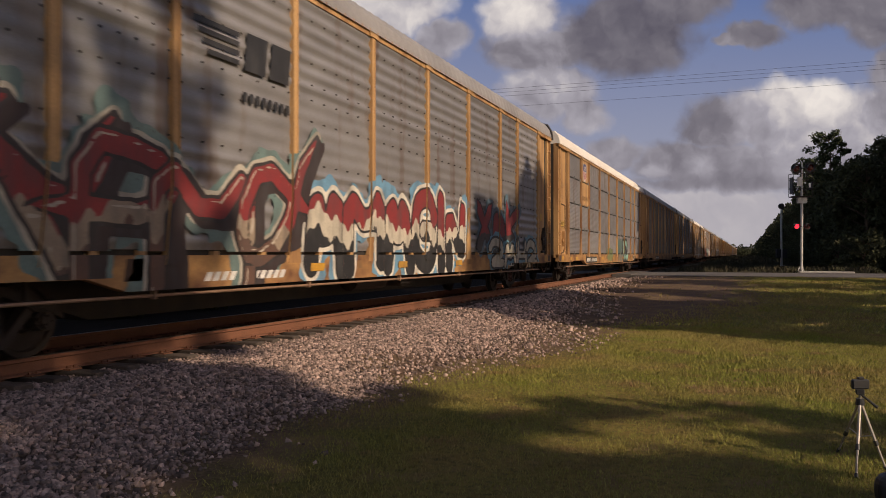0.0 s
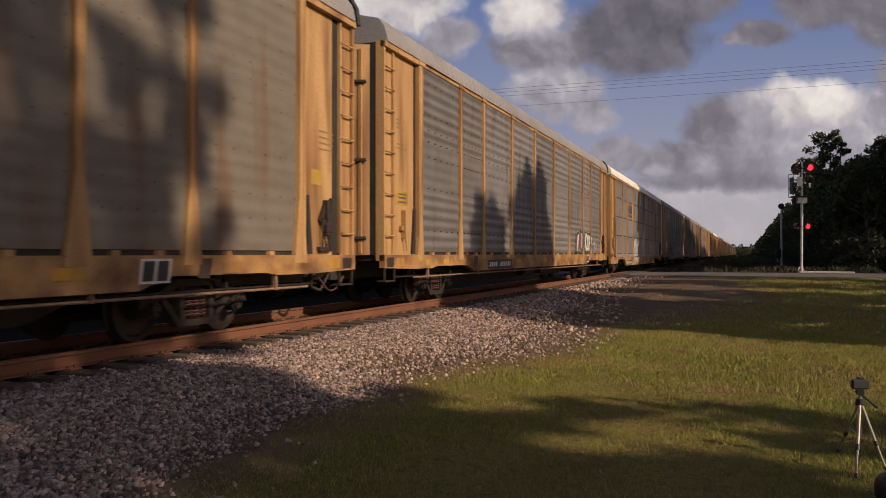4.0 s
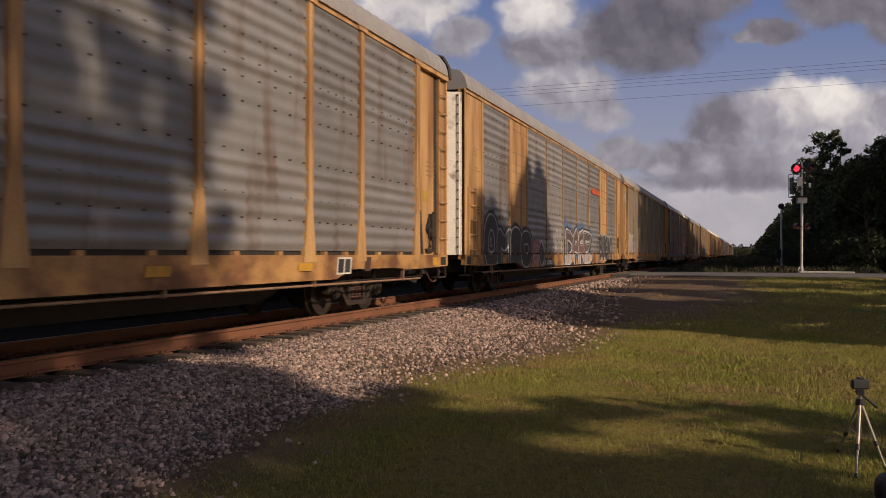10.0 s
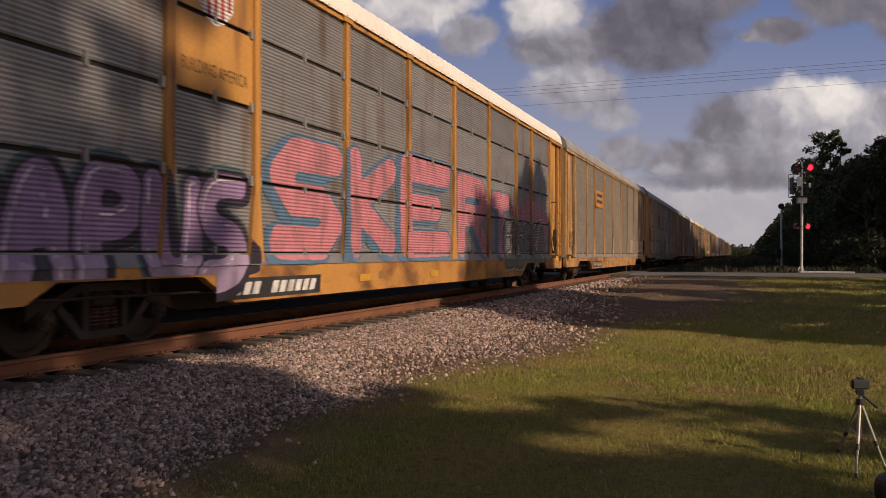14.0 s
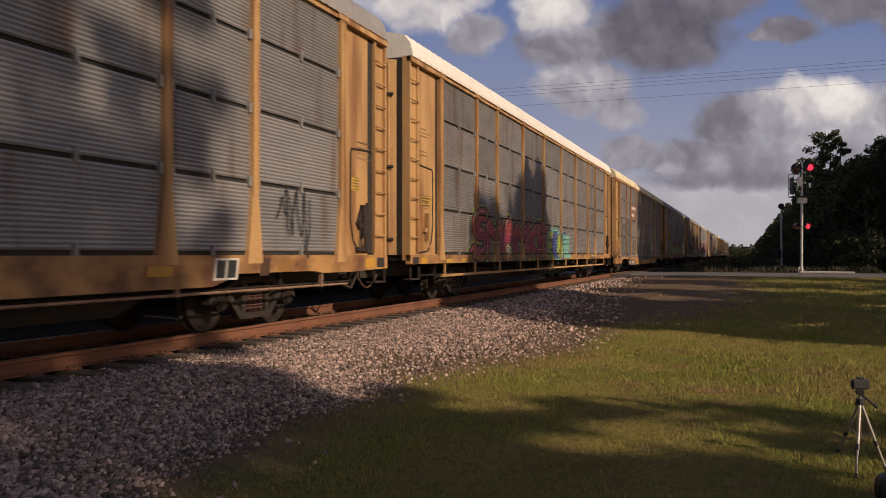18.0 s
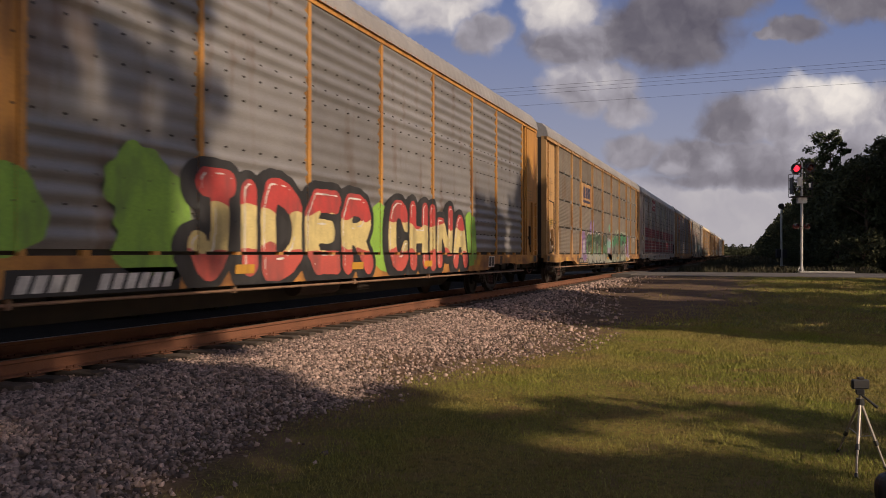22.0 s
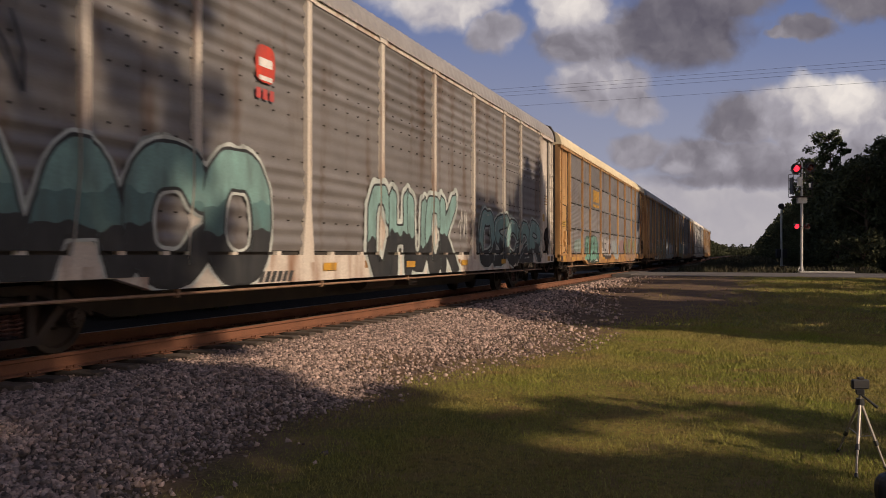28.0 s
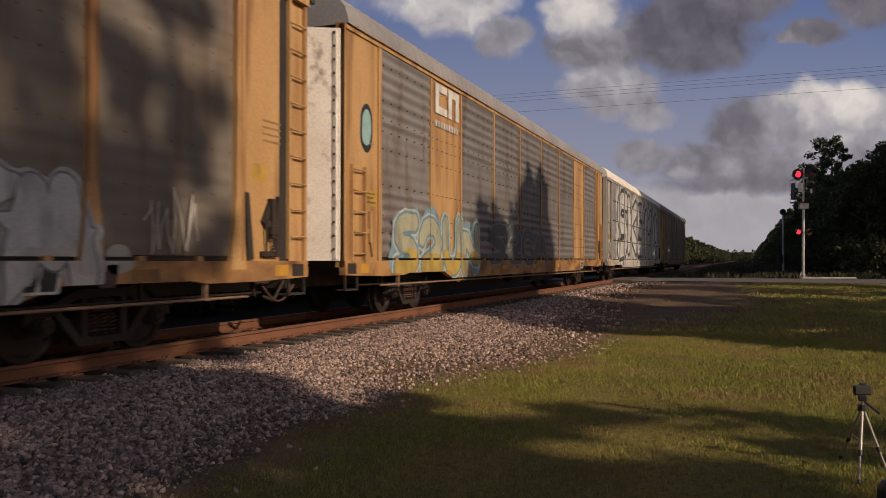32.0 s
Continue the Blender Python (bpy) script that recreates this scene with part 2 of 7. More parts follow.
def ground_material():
    m = bpy.data.materials.new("mown_grass_and_soil")
    m.use_nodes = True
    nt = m.node_tree
    nd, ln = nt.nodes, nt.links
    bs = nd["Principled BSDF"]
    tc = nd.new("ShaderNodeTexCoord")

    def noise_at(sc, det=6.0):
        n = nd.new("ShaderNodeTexNoise")
        n.inputs["Scale"].default_value, n.inputs["Detail"].default_value = sc, det
        ln.new(tc.outputs["Object"], n.inputs["Vector"])
        return n.outputs[0]

    def mixc(fac, a, b):
        x = nd.new("ShaderNodeMix")
        x.data_type = "RGBA"
        ln.new(fac, x.inputs[0])
        for s, v in ((x.inputs[6], a), (x.inputs[7], b)):
            if isinstance(v, tuple):
                s.default_value = rgba(v)
            else:
                ln.new(v, s)
        return x.outputs[2]

    def rng(src, a, b):
        r = nd.new("ShaderNodeMapRange")
        r.inputs[1].default_value, r.inputs[2].default_value = a, b
        ln.new(src, r.inputs[0])
        return r.outputs[0]

    grass = mixc(rng(noise_at(0.5), 0.35, 0.65), (0.13, 0.125, 0.025), (0.22, 0.155, 0.05))
    grass = mixc(rng(noise_at(14.0), 0.4, 0.75), grass, (0.08, 0.072, 0.025))
    grass = mixc(rng(noise_at(2.3, 8.0), 0.57, 0.72), grass, (0.19, 0.125, 0.065))
    gravel = mixc(rng(noise_at(30.0, 2.0), 0.35, 0.65), (0.17, 0.115, 0.08), (0.06, 0.04, 0.03))
    gravel = mixc(rng(noise_at(1.4, 6.0), 0.45, 0.62), gravel, (0.15, 0.105, 0.06))
    sep = nd.new("ShaderNodeSeparateXYZ")
    ln.new(tc.outputs["Object"], sep.inputs[0])
    ab = nd.new("ShaderNodeMath")
    ab.operation = "ABSOLUTE"
    ln.new(sep.outputs[0], ab.inputs[0])
    wob = nd.new("ShaderNodeMath")
    wob.operation = "MULTIPLY_ADD"
    ln.new(noise_at(1.1, 5.0), wob.inputs[0])
    wob.inputs[1].default_value = 2.4
    ln.new(ab.outputs[0], wob.inputs[2])
    far = nd.new("ShaderNodeMapRange")
    far.inputs[1].default_value, far.inputs[2].default_value, far.inputs[3].default_value, far.inputs[4].default_value = 11, 31, 5.3, 10.0
    ln.new(sep.outputs[1], far.inputs[0])
    sub = nd.new("ShaderNodeMath")
    sub.operation = "SUBTRACT"
    ln.new(wob.outputs[0], sub.inputs[0])
    ln.new(far.outputs[0], sub.inputs[1])
    both = mixc(rng(sub.outputs[0], 0.0, 0.9), gravel, grass)
    # near-black ground between and beyond the rails: shade under the train put into colour
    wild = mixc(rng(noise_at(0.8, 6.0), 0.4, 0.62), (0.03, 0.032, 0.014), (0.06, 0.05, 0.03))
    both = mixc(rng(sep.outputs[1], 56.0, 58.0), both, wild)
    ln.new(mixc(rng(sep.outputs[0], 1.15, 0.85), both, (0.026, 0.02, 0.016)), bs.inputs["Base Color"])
    bs.inputs["Roughness"].default_value = 1.0
    bs.inputs["Specular IOR Level"].default_value = 0.12
    bp = nd.new("ShaderNodeBump")
    bp.inputs["Strength"].default_value, bp.inputs["Distance"].default_value = 0.6, 0.03
    ln.new(noise_at(45.0, 3.0), bp.inputs["Height"])
    ln.new(bp.outputs[0], bs.inputs["Normal"])
    return m


def grid_axis(points):
    out = []
    for a, b, n in points:
        out += list(np.linspace(a, b, n, endpoint=False))
    return np.array(out + [points[-1][1]])


gx = grid_axis([(-3500, -300, 6), (-300, -30, 10), (-30, -6, 14), (-6, 12, 90), (12, 40, 40), (40, 300, 16), (300, 3500, 6)])
gy = grid_axis([(-3500, -200, 6), (-200, -20, 12), (-20, 0, 20), (0, 44, 120), (44, 62, 40), (62, 200, 30), (200, 3500, 14)])
GX, GY = np.meshgrid(gx, gy, indexing="ij")
GZ = ground_z(GX, GY)
GZ = np.where((GY > ROAD_Y0 - 0.6) & (GY < ROAD_Y1 + 0.6), np.minimum(GZ, ROAD_Z - 0.06), GZ)
nxg, nyg = GX.shape
idx = np.arange(nxg * nyg).reshape(nxg, nyg)
quads = np.stack([idx[:-1, :-1], idx[1:, :-1], idx[1:, 1:], idx[:-1, 1:]], -1).reshape(-1, 4)
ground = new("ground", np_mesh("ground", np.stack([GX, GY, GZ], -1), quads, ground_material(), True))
tagged(ground, "mown grass verge with worn soil and loose gravel", "ground", kind="structure")

bm = bmesh.new()
prism(bm, [(ROAD_Y0, ROAD_Z - 0.3), (ROAD_Y1, ROAD_Z - 0.3), (ROAD_Y1, ROAD_Z - 0.02), ((ROAD_Y0 + ROAD_Y1) / 2, ROAD_Z + 0.02), (ROAD_Y0, ROAD_Z - 0.02)], "x", 2.0, 320)
prism(bm, [(ROAD_Y0, ROAD_Z - 0.3), (ROAD_Y1, ROAD_Z - 0.3), (ROAD_Y1, ROAD_Z - 0.02), ((ROAD_Y0 + ROAD_Y1) / 2, ROAD_Z + 0.02), (ROAD_Y0, ROAD_Z - 0.02)], "x", -320, -2.0)
road = tagged(part("road", bm, M_ASPHALT, None), "worn grey asphalt road across the railway", "road", kind="structure")

# ---- track ----
def rail_mesh(bm, y0, y1):
    prof = [(-0.075, -0.186), (0.075, -0.186), (0.075, -0.172), (0.012, -0.155), (0.011, -0.05), (0.036, -0.04), (0.037, -0.006), (0.03, 0.0), (-0.03, 0.0), (-0.037, -0.006), (-0.036, -0.04), (-0.011, -0.05), (-0.012, -0.155), (-0.075, -0.172)]
    prism(bm, prof, "y", y0, y1)


track = tagged(new("railway_track"), "rusty steel rails on dark wooden ties in ballast", "railway track")
for sx in (-1, 1):
    bm = bmesh.new()
    rail_mesh(bm, -60, 1500)
    bmesh.ops.recalc_face_normals(bm, faces=bm.faces)
    part("rail", bm, M_RAIL, track, "rust-brown steel rail", (sx * 0.755, 0, 0))
    bm = bmesh.new()
    box(bm, -0.026, 0.026, -60, 1500, 0.0003, 0.0015)
    part("running_surface", bm, M_RAILHEAD, track, "polished top of the rail", (sx * 0.755, 0, 0))
# ---- autorack cars: built along y from their leading end, z from the rail tops ----
L = 28.5
BODY = 27.2
EAVE = 5.36
PX = 1.43
ROWS = [1.16, 2.19, 3.25, 4.31, 5.34]
COLS_A = [1.9, 4.55, 6.45, 9.3, 12.15, 15.0, 17.85, 20.7, 22.6, 25.3]
COLS_C = [1.5, 4.2, 6.25, 9.05, 11.85, 14.65, 17.45, 20.25, 22.45, 25.3]
WHEELS = []


def corrugated(bm, w, h, pitch, depth):
    n = max(2, int(round(h / pitch)))
    prev = None
    for i in range(n * 2 + 1):
        z = h * i / (n * 2)
        x = depth if i % 2 else 0.0
        row = [bm.verts.new((x, 0, z)), bm.verts.new((x, w, z))]
        if prev:
            bm.faces.new((prev[0], prev[1], row[1], row[0]))
        prev = row


def rippled(bm, w, h, pitch, depth):
    """A sheet with soft waves, in bands of three between flat strips."""
    n = int(round(h / pitch)) * 6
    prev = None
    for i in range(n + 1):
        z = h * i / n
        band = 0.35 + 0.65 * (math.sin(z * 2.1 + 0.6) > -0.2)
        x = depth * band * (0.5 - 0.5 * math.cos(math.tau * i / 6))
        row = [bm.verts.new((x, 0, z)), bm.verts.new((x, w, z))]
        if prev:
            bm.faces.new((prev[0], prev[1], row[1], row[0])).smooth = True
        prev = row


def post_mesh(bm):
    box(bm, 0.0, 0.075, -0.072, 0.072, 2.0, EAVE - 0.08)
    prism(bm, [(-0.072, 2.0), (0.072, 2.0), (0.19, 1.0), (-0.19, 1.0)], "x", 0.0, 0.075)
    box(bm, 0.0, 0.10, -0.18, 0.18, EAVE - 0.10, EAVE + 0.02)
    for s in (-1, 1):
        box(bm, 0.075, 0.087, s * 0.062 - 0.01, s * 0.062 + 0.01, 2.0, EAVE - 0.1)
    for z in (1.99, 3.3, 4.3):
        box(bm, 0.075, 0.081, -0.06, 0.06, z - 0.015, z + 0.015)


def slim_post(bm):
    box(bm, 0.0, 0.06, -0.045, 0.045, 1.12, EAVE)
    for z in np.arange(1.3, 5.3, 0.27):
        for s in (-1, 1):
            box(bm, 0.0, 0.03, s * 0.075 - 0.015, s * 0.075 + 0.015, z, z + 0.04)


def roof_mesh(bm, n=80):
    prof = [(1.535, 5.35), (1.52, 5.46), (1.46, 5.66), (1.32, 5.83), (0.9, 5.93), (0.0, 5.97), (-0.9, 5.93), (-1.32, 5.83), (-1.46, 5.66), (-1.52, 5.46), (-1.535, 5.35)]
    prev = None
    m = len(prof)
    for i in range(n * 2 + 1):
        y = 0.05 + (BODY - 0.1) * i / (n * 2)
        up = 0.013 if i % 2 else 0.0
        row = [bm.verts.new((x * (1 + up * 0.5), y, z + (up if 0 < k < m - 1 else 0))) for k, (x, z) in enumerate(prof)]
        if prev:
            for k in range(m - 1):
                bm.faces.new((prev[k], row[k], row[k + 1], prev[k + 1]))
        else:
            bm.faces.new(row)
        prev = row
    bm.faces.new(prev[::-1])


def eave_mesh(bm):
    """The serrated edge where the roof sheets meet the top rail."""
    box(bm, 1.40, 1.50, 0.05, BODY - 0.05, 5.26, 5.345)
    for y in np.arange(0.2, BODY - 0.2, 0.17):
        box(bm, 1.50, 1.536, y, y + 0.07, 5.34, 5.39)


SILLS = {
    "deep": [(0.0, 0.86), (1.5, 0.82), (2.6, 0.82), (2.9, 0.86), (5.0, 0.86), (5.6, 0.70), (21.6, 0.70), (22.2, 0.86), (24.3, 0.86), (24.6, 0.82), (25.7, 0.82), (BODY, 0.86), (BODY, 1.12), (0.0, 1.12)],
    "low": [(0.0, 0.62), (1.3, 0.60), (2.4, 0.62), (2.8, 0.84), (5.2, 0.84), (5.9, 0.46), (21.3, 0.46), (22.0, 0.84), (24.4, 0.84), (24.8, 0.62), (25.9, 0.60), (BODY, 0.62), (BODY, 0.98), (0.0, 0.98)],
    "truss": [(0.0, 0.92), (BODY, 0.92), (BODY, 1.12), (0.0, 1.12)],
}


def wheel_profile(bm):
    """Two wheels with dished plates and flanges on one axle."""
    n = 26
    for s in (-1, 1):
        prof = [(0.64, 0.0), (0.64, 0.34), (0.66, 0.455), (0.69, 0.45), (0.70, 0.425), (0.80, 0.42), (0.80, 0.36), (0.755, 0.335), (0.745, 0.16), (0.82, 0.13), (0.82, 0.0)]
        rings = []
        for x, r in prof:
            rings.append([bm.verts.new((s * x, max(r, 0.001) * math.cos(k * math.tau / n), max(r, 0.001) * math.sin(k * math.tau / n))) for k in range(n)])
        for a, b in zip(rings, rings[1:]):
            for k in range(n):
                bm.faces.new((a[k], a[(k + 1) % n], b[(k + 1) % n], b[k]))
    tube(bm, (-1.06, 0, 0), (1.06, 0, 0), 0.085, n=10)
    for s in (-1, 1):
        tube(bm, (s * 1.06, 0, 0), (s * 1.13, 0, 0), 0.10, 0.095, n=12)
        for k in range(3):
            a = k * math.tau / 3
            tube(bm, (s * 1.13, 0.055 * math.cos(a), 0.055 * math.sin(a)), (s * 1.15, 0.055 * math.cos(a), 0.055 * math.sin(a)), 0.018, n=6)


def side_frame(bm):
    prism(bm, [(-1.15, 0.42), (-1.12, 0.60), (-0.75, 0.66), (-0.42, 0.80), (0.42, 0.80), (0.75, 0.66), (1.12, 0.60), (1.15, 0.42), (0.98, 0.52), (0.78, 0.52), (0.68, 0.58), (0.38, 0.70), (-0.38, 0.70), (-0.68, 0.58), (-0.78, 0.52), (-0.98, 0.52)], "x", -0.07, 0.07)
    prism(bm, [(-0.74, 0.52), (-0.40, 0.16), (0.40, 0.16), (0.74, 0.52), (0.66, 0.58), (0.36, 0.25), (-0.36, 0.25), (-0.66, 0.58)], "x", -0.07, 0.07)
    for s in (-1, 1):
        box(bm, -0.07, 0.07, s * 0.31 - 0.05, s * 0.31 + 0.05, 0.24, 0.72)
        tube(bm, (-0.10, s * 0.89, 0.425), (0.09, s * 0.89, 0.425), 0.12, n=12)


def spring(bm):
    """A coil of five turns."""
    prev, n, m = None, 5 * 10, 5
    for i in range(n + 1):
        a, z = i * math.tau / 10, 0.27 + 0.23 * i / n
        c, d = math.cos(a), math.sin(a)
        ring = [bm.verts.new(((0.05 + 0.014 * math.cos(q * math.tau / m)) * c, (0.05 + 0.014 * math.cos(q * math.tau / m)) * d, z + 0.014 * math.sin(q * math.tau / m))) for q in range(m)]
        if prev:
            for q in range(m):
                bm.faces.new((prev[q], prev[(q + 1) % m], ring[(q + 1) % m], ring[q]))
        prev = ring


def bow(x):
    """How far the bowed end door stands out at x."""
    return 0.10 - 0.42 * math.cos(0.5 * math.pi * x / 1.35) ** 0.9


def arc_door(bm, s):
    """One leaf of the bowed end doors, which stand out between the corner posts."""
    n = 7
    pts = [(s * (0.015 + 1.15 * k / n), bow(0.015 + 1.15 * k / n)) for k in range(n + 1)]
    back = [(x, y + 0.05) for x, y in pts[::-1]]
    prism(bm, pts + back, "z", 1.12, 5.3)


def door_bar(bm, s):
    """A hinge bar that follows the bowed door."""
    pts = [(s * (0.05 + 1.08 * k / 5), bow(0.05 + 1.08 * k / 5) - 0.06) for k in range(6)]
    for (xa, ya), (xb, yb) in zip(pts, pts[1:]):
        tube(bm, (xa, ya, 0), (xb, yb, 0), 0.035, n=6)


def flat_door(bm, s):
    """One leaf of the riveted end doors, which meet in a blunt bow."""
    at = lambda x: -0.73 + 0.5 * x
    prism(bm, [(s * 0.01, at(0.01)), (s * 1.4, at(1.4)), (s * 1.4, at(1.4) + 0.06), (s * 0.01, at(0.01) + 0.06)], "z", 1.12, 5.25)


def flat_rivets(bm, s):
    for z in np.arange(1.3, 5.15, 0.24):
        for xc in (1.33, 0.66):
            y = -0.73 + 0.5 * xc
            box(bm, *sorted((s * (xc - 0.02), s * (xc + 0.02))), y - 0.05, y - 0.02, z, z + 0.04)


# ---- lettering and paint on the car sides ----
PAINTS, SMOOTH = {}, {}


def paint(c, gloss=0.55):
    key = tuple(round(v, 3) for v in c)
    if key not in PAINTS:
        m = surface("sprayed_paint", key, tuple(v * 0.62 + 0.02 for v in key), 3.2, gloss, 0.0, 0.0, 34.0, mixes=0.8, dirt=tuple(v * 0.4 + 0.035 for v in key), dirt_scale=3.4, dirt_amount=0.6, dirt_stretch=(1, 1, 0.4))
        SMOOTH[m.name] = m.copy()
        nt = m.node_tree
        tc = nt.nodes.new("ShaderNodeTexCoord")
        w = nt.nodes.new("ShaderNodeTexWave")
        w.bands_direction = "Z"
        w.inputs["Scale"].default_value, w.inputs["Distortion"].default_value = 5.7, 0.0
        nt.links.new(tc.outputs["Object"], w.inputs["Vector"])
        b = nt.nodes.new("ShaderNodeBump")
        b.inputs["Strength"].default_value, b.inputs["Distance"].default_value = 0.8, 0.016
        nt.links.new(w.outputs["Fac"], b.inputs["Height"])
        sx = nt.nodes.new("ShaderNodeSeparateXYZ")
        nt.links.new(tc.outputs["Object"], sx.inputs[0])
        up = nt.nodes.new("ShaderNodeMapRange")
        up.inputs[1].default_value, up.inputs[2].default_value, up.inputs[4].default_value = 1.13, 1.15, 0.8
        nt.links.new(sx.outputs[2], up.inputs[0])
        nt.links.new(up.outputs[0], b.inputs["Strength"])
        nt.links.new(b.outputs[0], nt.nodes["Principled BSDF"].inputs["Normal"])
        PAINTS[key] = m
    return PAINTS[key]


WHITE, BLACKP = (0.75, 0.74, 0.7), (0.02, 0.02, 0.022)


def spread_on(car, name, bm, mat, layer, label=""):
    """Lays flat shapes (y, z) on the side of a car: over panels, posts and sill, not over the gaps."""
    spec = car_spec[car.name]
    if spec["kind"] != "rows":
        mat = SMOOTH.get(mat.name, mat)
    cols, rows = spec["cols"], spec["rows"]
    bmesh.ops.triangulate(bm, faces=bm.faces[:])
    ys = [v.co.y for v in bm.verts]
    lo, hi = min(ys) - 0.2, max(ys) + 0.2
    cuts = [((0, c + d, 0), (0, 1, 0)) for c in cols if lo < c < hi for d in (-0.075, 0.075)]
    low = SILL_LOW[spec.get("sill", "deep")]
    cuts += [((0, 0, z), (0, 0, 1)) for z in (1.125, 1.17, low)]
    if rows == 4:
        cuts += [((0, 0, r + d), (0, 0, 1)) for r in ROWS[1:4] for d in (-0.025, 0.02)]
    for co, no in cuts:
        bmesh.ops.bisect_plane(bm, geom=bm.verts[:] + bm.edges[:] + bm.faces[:], plane_co=co, plane_no=no, dist=1e-5)
    drop = []
    bmesh.ops.split_edges(bm, edges=bm.edges[:])
    for f in bm.faces:
        c = f.calc_center_median()
        on_post = any(abs(c.y - p) < 0.075 for p in cols)
        gap = rows == 4 and any(r - 0.025 < c.z < r + 0.02 for r in ROWS[1:4])
        if c.z < low or (low < 0.9 and c.z < 0.865 and (c.y < 5.5 or c.y > 21.7)):
            drop.append(f)
            continue
        if c.z < 1.125:
            x = 1.501
        elif on_post:
            x = PX + (0.0885 if spec["kind"] != "hood" else 0.063)
        elif gap or c.z < 1.17:
            drop.append(f)
            continue
        else:
            x = (1.473 if spec["kind"] == "hood" else 1.423) if (c.y < cols[0] or c.y > cols[-1]) else PX + (0.034 if spec["kind"] == "rows" else 0.055)
        up = c.x
        for v in f.verts:
            v.co.x = x + 0.0035 * layer + up
    bmesh.ops.delete(bm, geom=drop, context="FACES")
    bmesh.ops.recalc_face_normals(bm, faces=bm.faces)
    for f in bm.faces:
        if f.normal.x < 0:
            f.normal_flip()
    return part(name, bm, mat, car, label)


def loops(shapes):
    """Flat shapes; each lies a hair above the one before."""
    bm = bmesh.new()
    for i, pts in enumerate(shapes):
        if len(pts) > 2:
            bm.faces.new([bm.verts.new((0.0003 * (i % 9), p[0], p[1])) for p in pts])
    return bm


def rect(y0, y1, z0, z1, slant=0.0):
    return [(y0, z0), (y1, z0), (y1 + slant, z1), (y0 + slant, z1)]




def glyphs(text, y0, y1, z0, z1, fat=0.0, shear=0.0, jitter=0.0, seed=1):
    """Letters of the built-in font, fitted into a field of the car side."""
    cu = bpy.data.curves.new("letters", "FONT")
    cu.body, cu.size, cu.offset, cu.shear, cu.resolution_u = text, 1.0, fat, shear, 3
    cu.space_character = 1.02 + fat * 2
    ob = new("letters", cu)
    me = bpy.data.meshes.new_from_object(ob)
    bpy.data.objects.remove(ob)
    bpy.data.curves.remove(cu)
    v = np.empty(len(me.vertices) * 3, np.float32)
    me.vertices.foreach_get("co", v)
    v = v.reshape(-1, 3)
    a, b = v.min(0), v.max(0)
    bm = bmesh.new()
    bm.from_mesh(me)
    bpy.data.meshes.remove(me)
    for p in bm.verts:
        yy = y0 + (p.co.x - a[0]) / (b[0] - a[0]) * (y1 - y0)
        zz = z0 + (p.co.y - a[1]) / (b[1] - a[1]) * (z1 - z0)
        zz += jitter * math.sin(yy * 3.1 + seed) * (z1 - z0)
        p.co = (0, yy, zz)
    return bm


def blob(rnd, cy, cz, ry, rz, n=18, rough=0.16, power=2.6):
    pts = []
    ph = [rnd.uniform(0, 6.28) for _ in range(3)]
    for k in range(n):
        a = k * math.tau / n
        r = 1 + rough * (math.sin(2 * a + ph[0]) * 0.5 + math.sin(3 * a + ph[1]) * 0.6 + math.sin(5 * a + ph[2]) * 0.5)
        c, s = math.cos(a), math.sin(a)
        pts.append((cy + ry * r * math.copysign(abs(c) ** (2 / power), c), cz + rz * r * math.copysign(abs(s) ** (2 / power), s)))
    return pts


def stroke(p, q, w):
    d = Vector((q[0] - p[0], q[1] - p[1]))
    n = Vector((-d.y, d.x)).normalized() * w * 0.5
    return [(p[0] - n.x, p[1] - n.y), (q[0] - n.x, q[1] - n.y), (q[0] + n.x, q[1] + n.y), (p[0] + n.x, p[1] + n.y)]


# strokes of each letter on a grid of four by four, x then height
STROKES = {"A": "00 13 24 33 40/12 32", "B": "00 04 34 43 32 02/32 41 30 00", "C": "43 34 14 03 01 10 30 41", "D": "00 04 24 43 41 20 00", "E": "44 04 00 40/02 32",
           "F": "44 04 00/02 32", "G": "43 34 14 03 01 10 30 41 42 22", "H": "00 04/40 44/02 42", "I": "20 24", "J": "14 44/34 31 20 10 01", "K": "00 04/44 02 40", "L": "04 00 40",
           "M": "00 04 22 44 40", "N": "00 04 40 44", "O": "24 14 03 01 10 30 41 43 34 24", "P": "00 04 34 43 32 02", "R": "00 04 34 43 32 02/22 40", "S": "44 14 03 12 32 41 30 00",
           "T": "04 44/24 20", "U": "04 01 10 30 41 44", "V": "04 20 44", "X": "00 44/04 40", "Y": "04 22 44/22 20", "Z": "04 44 00 40"}
WIDE = {"I": 0.5, "J": 0.85, "M": 1.2, "T": 0.9, "L": 0.85, "*": 1.1}


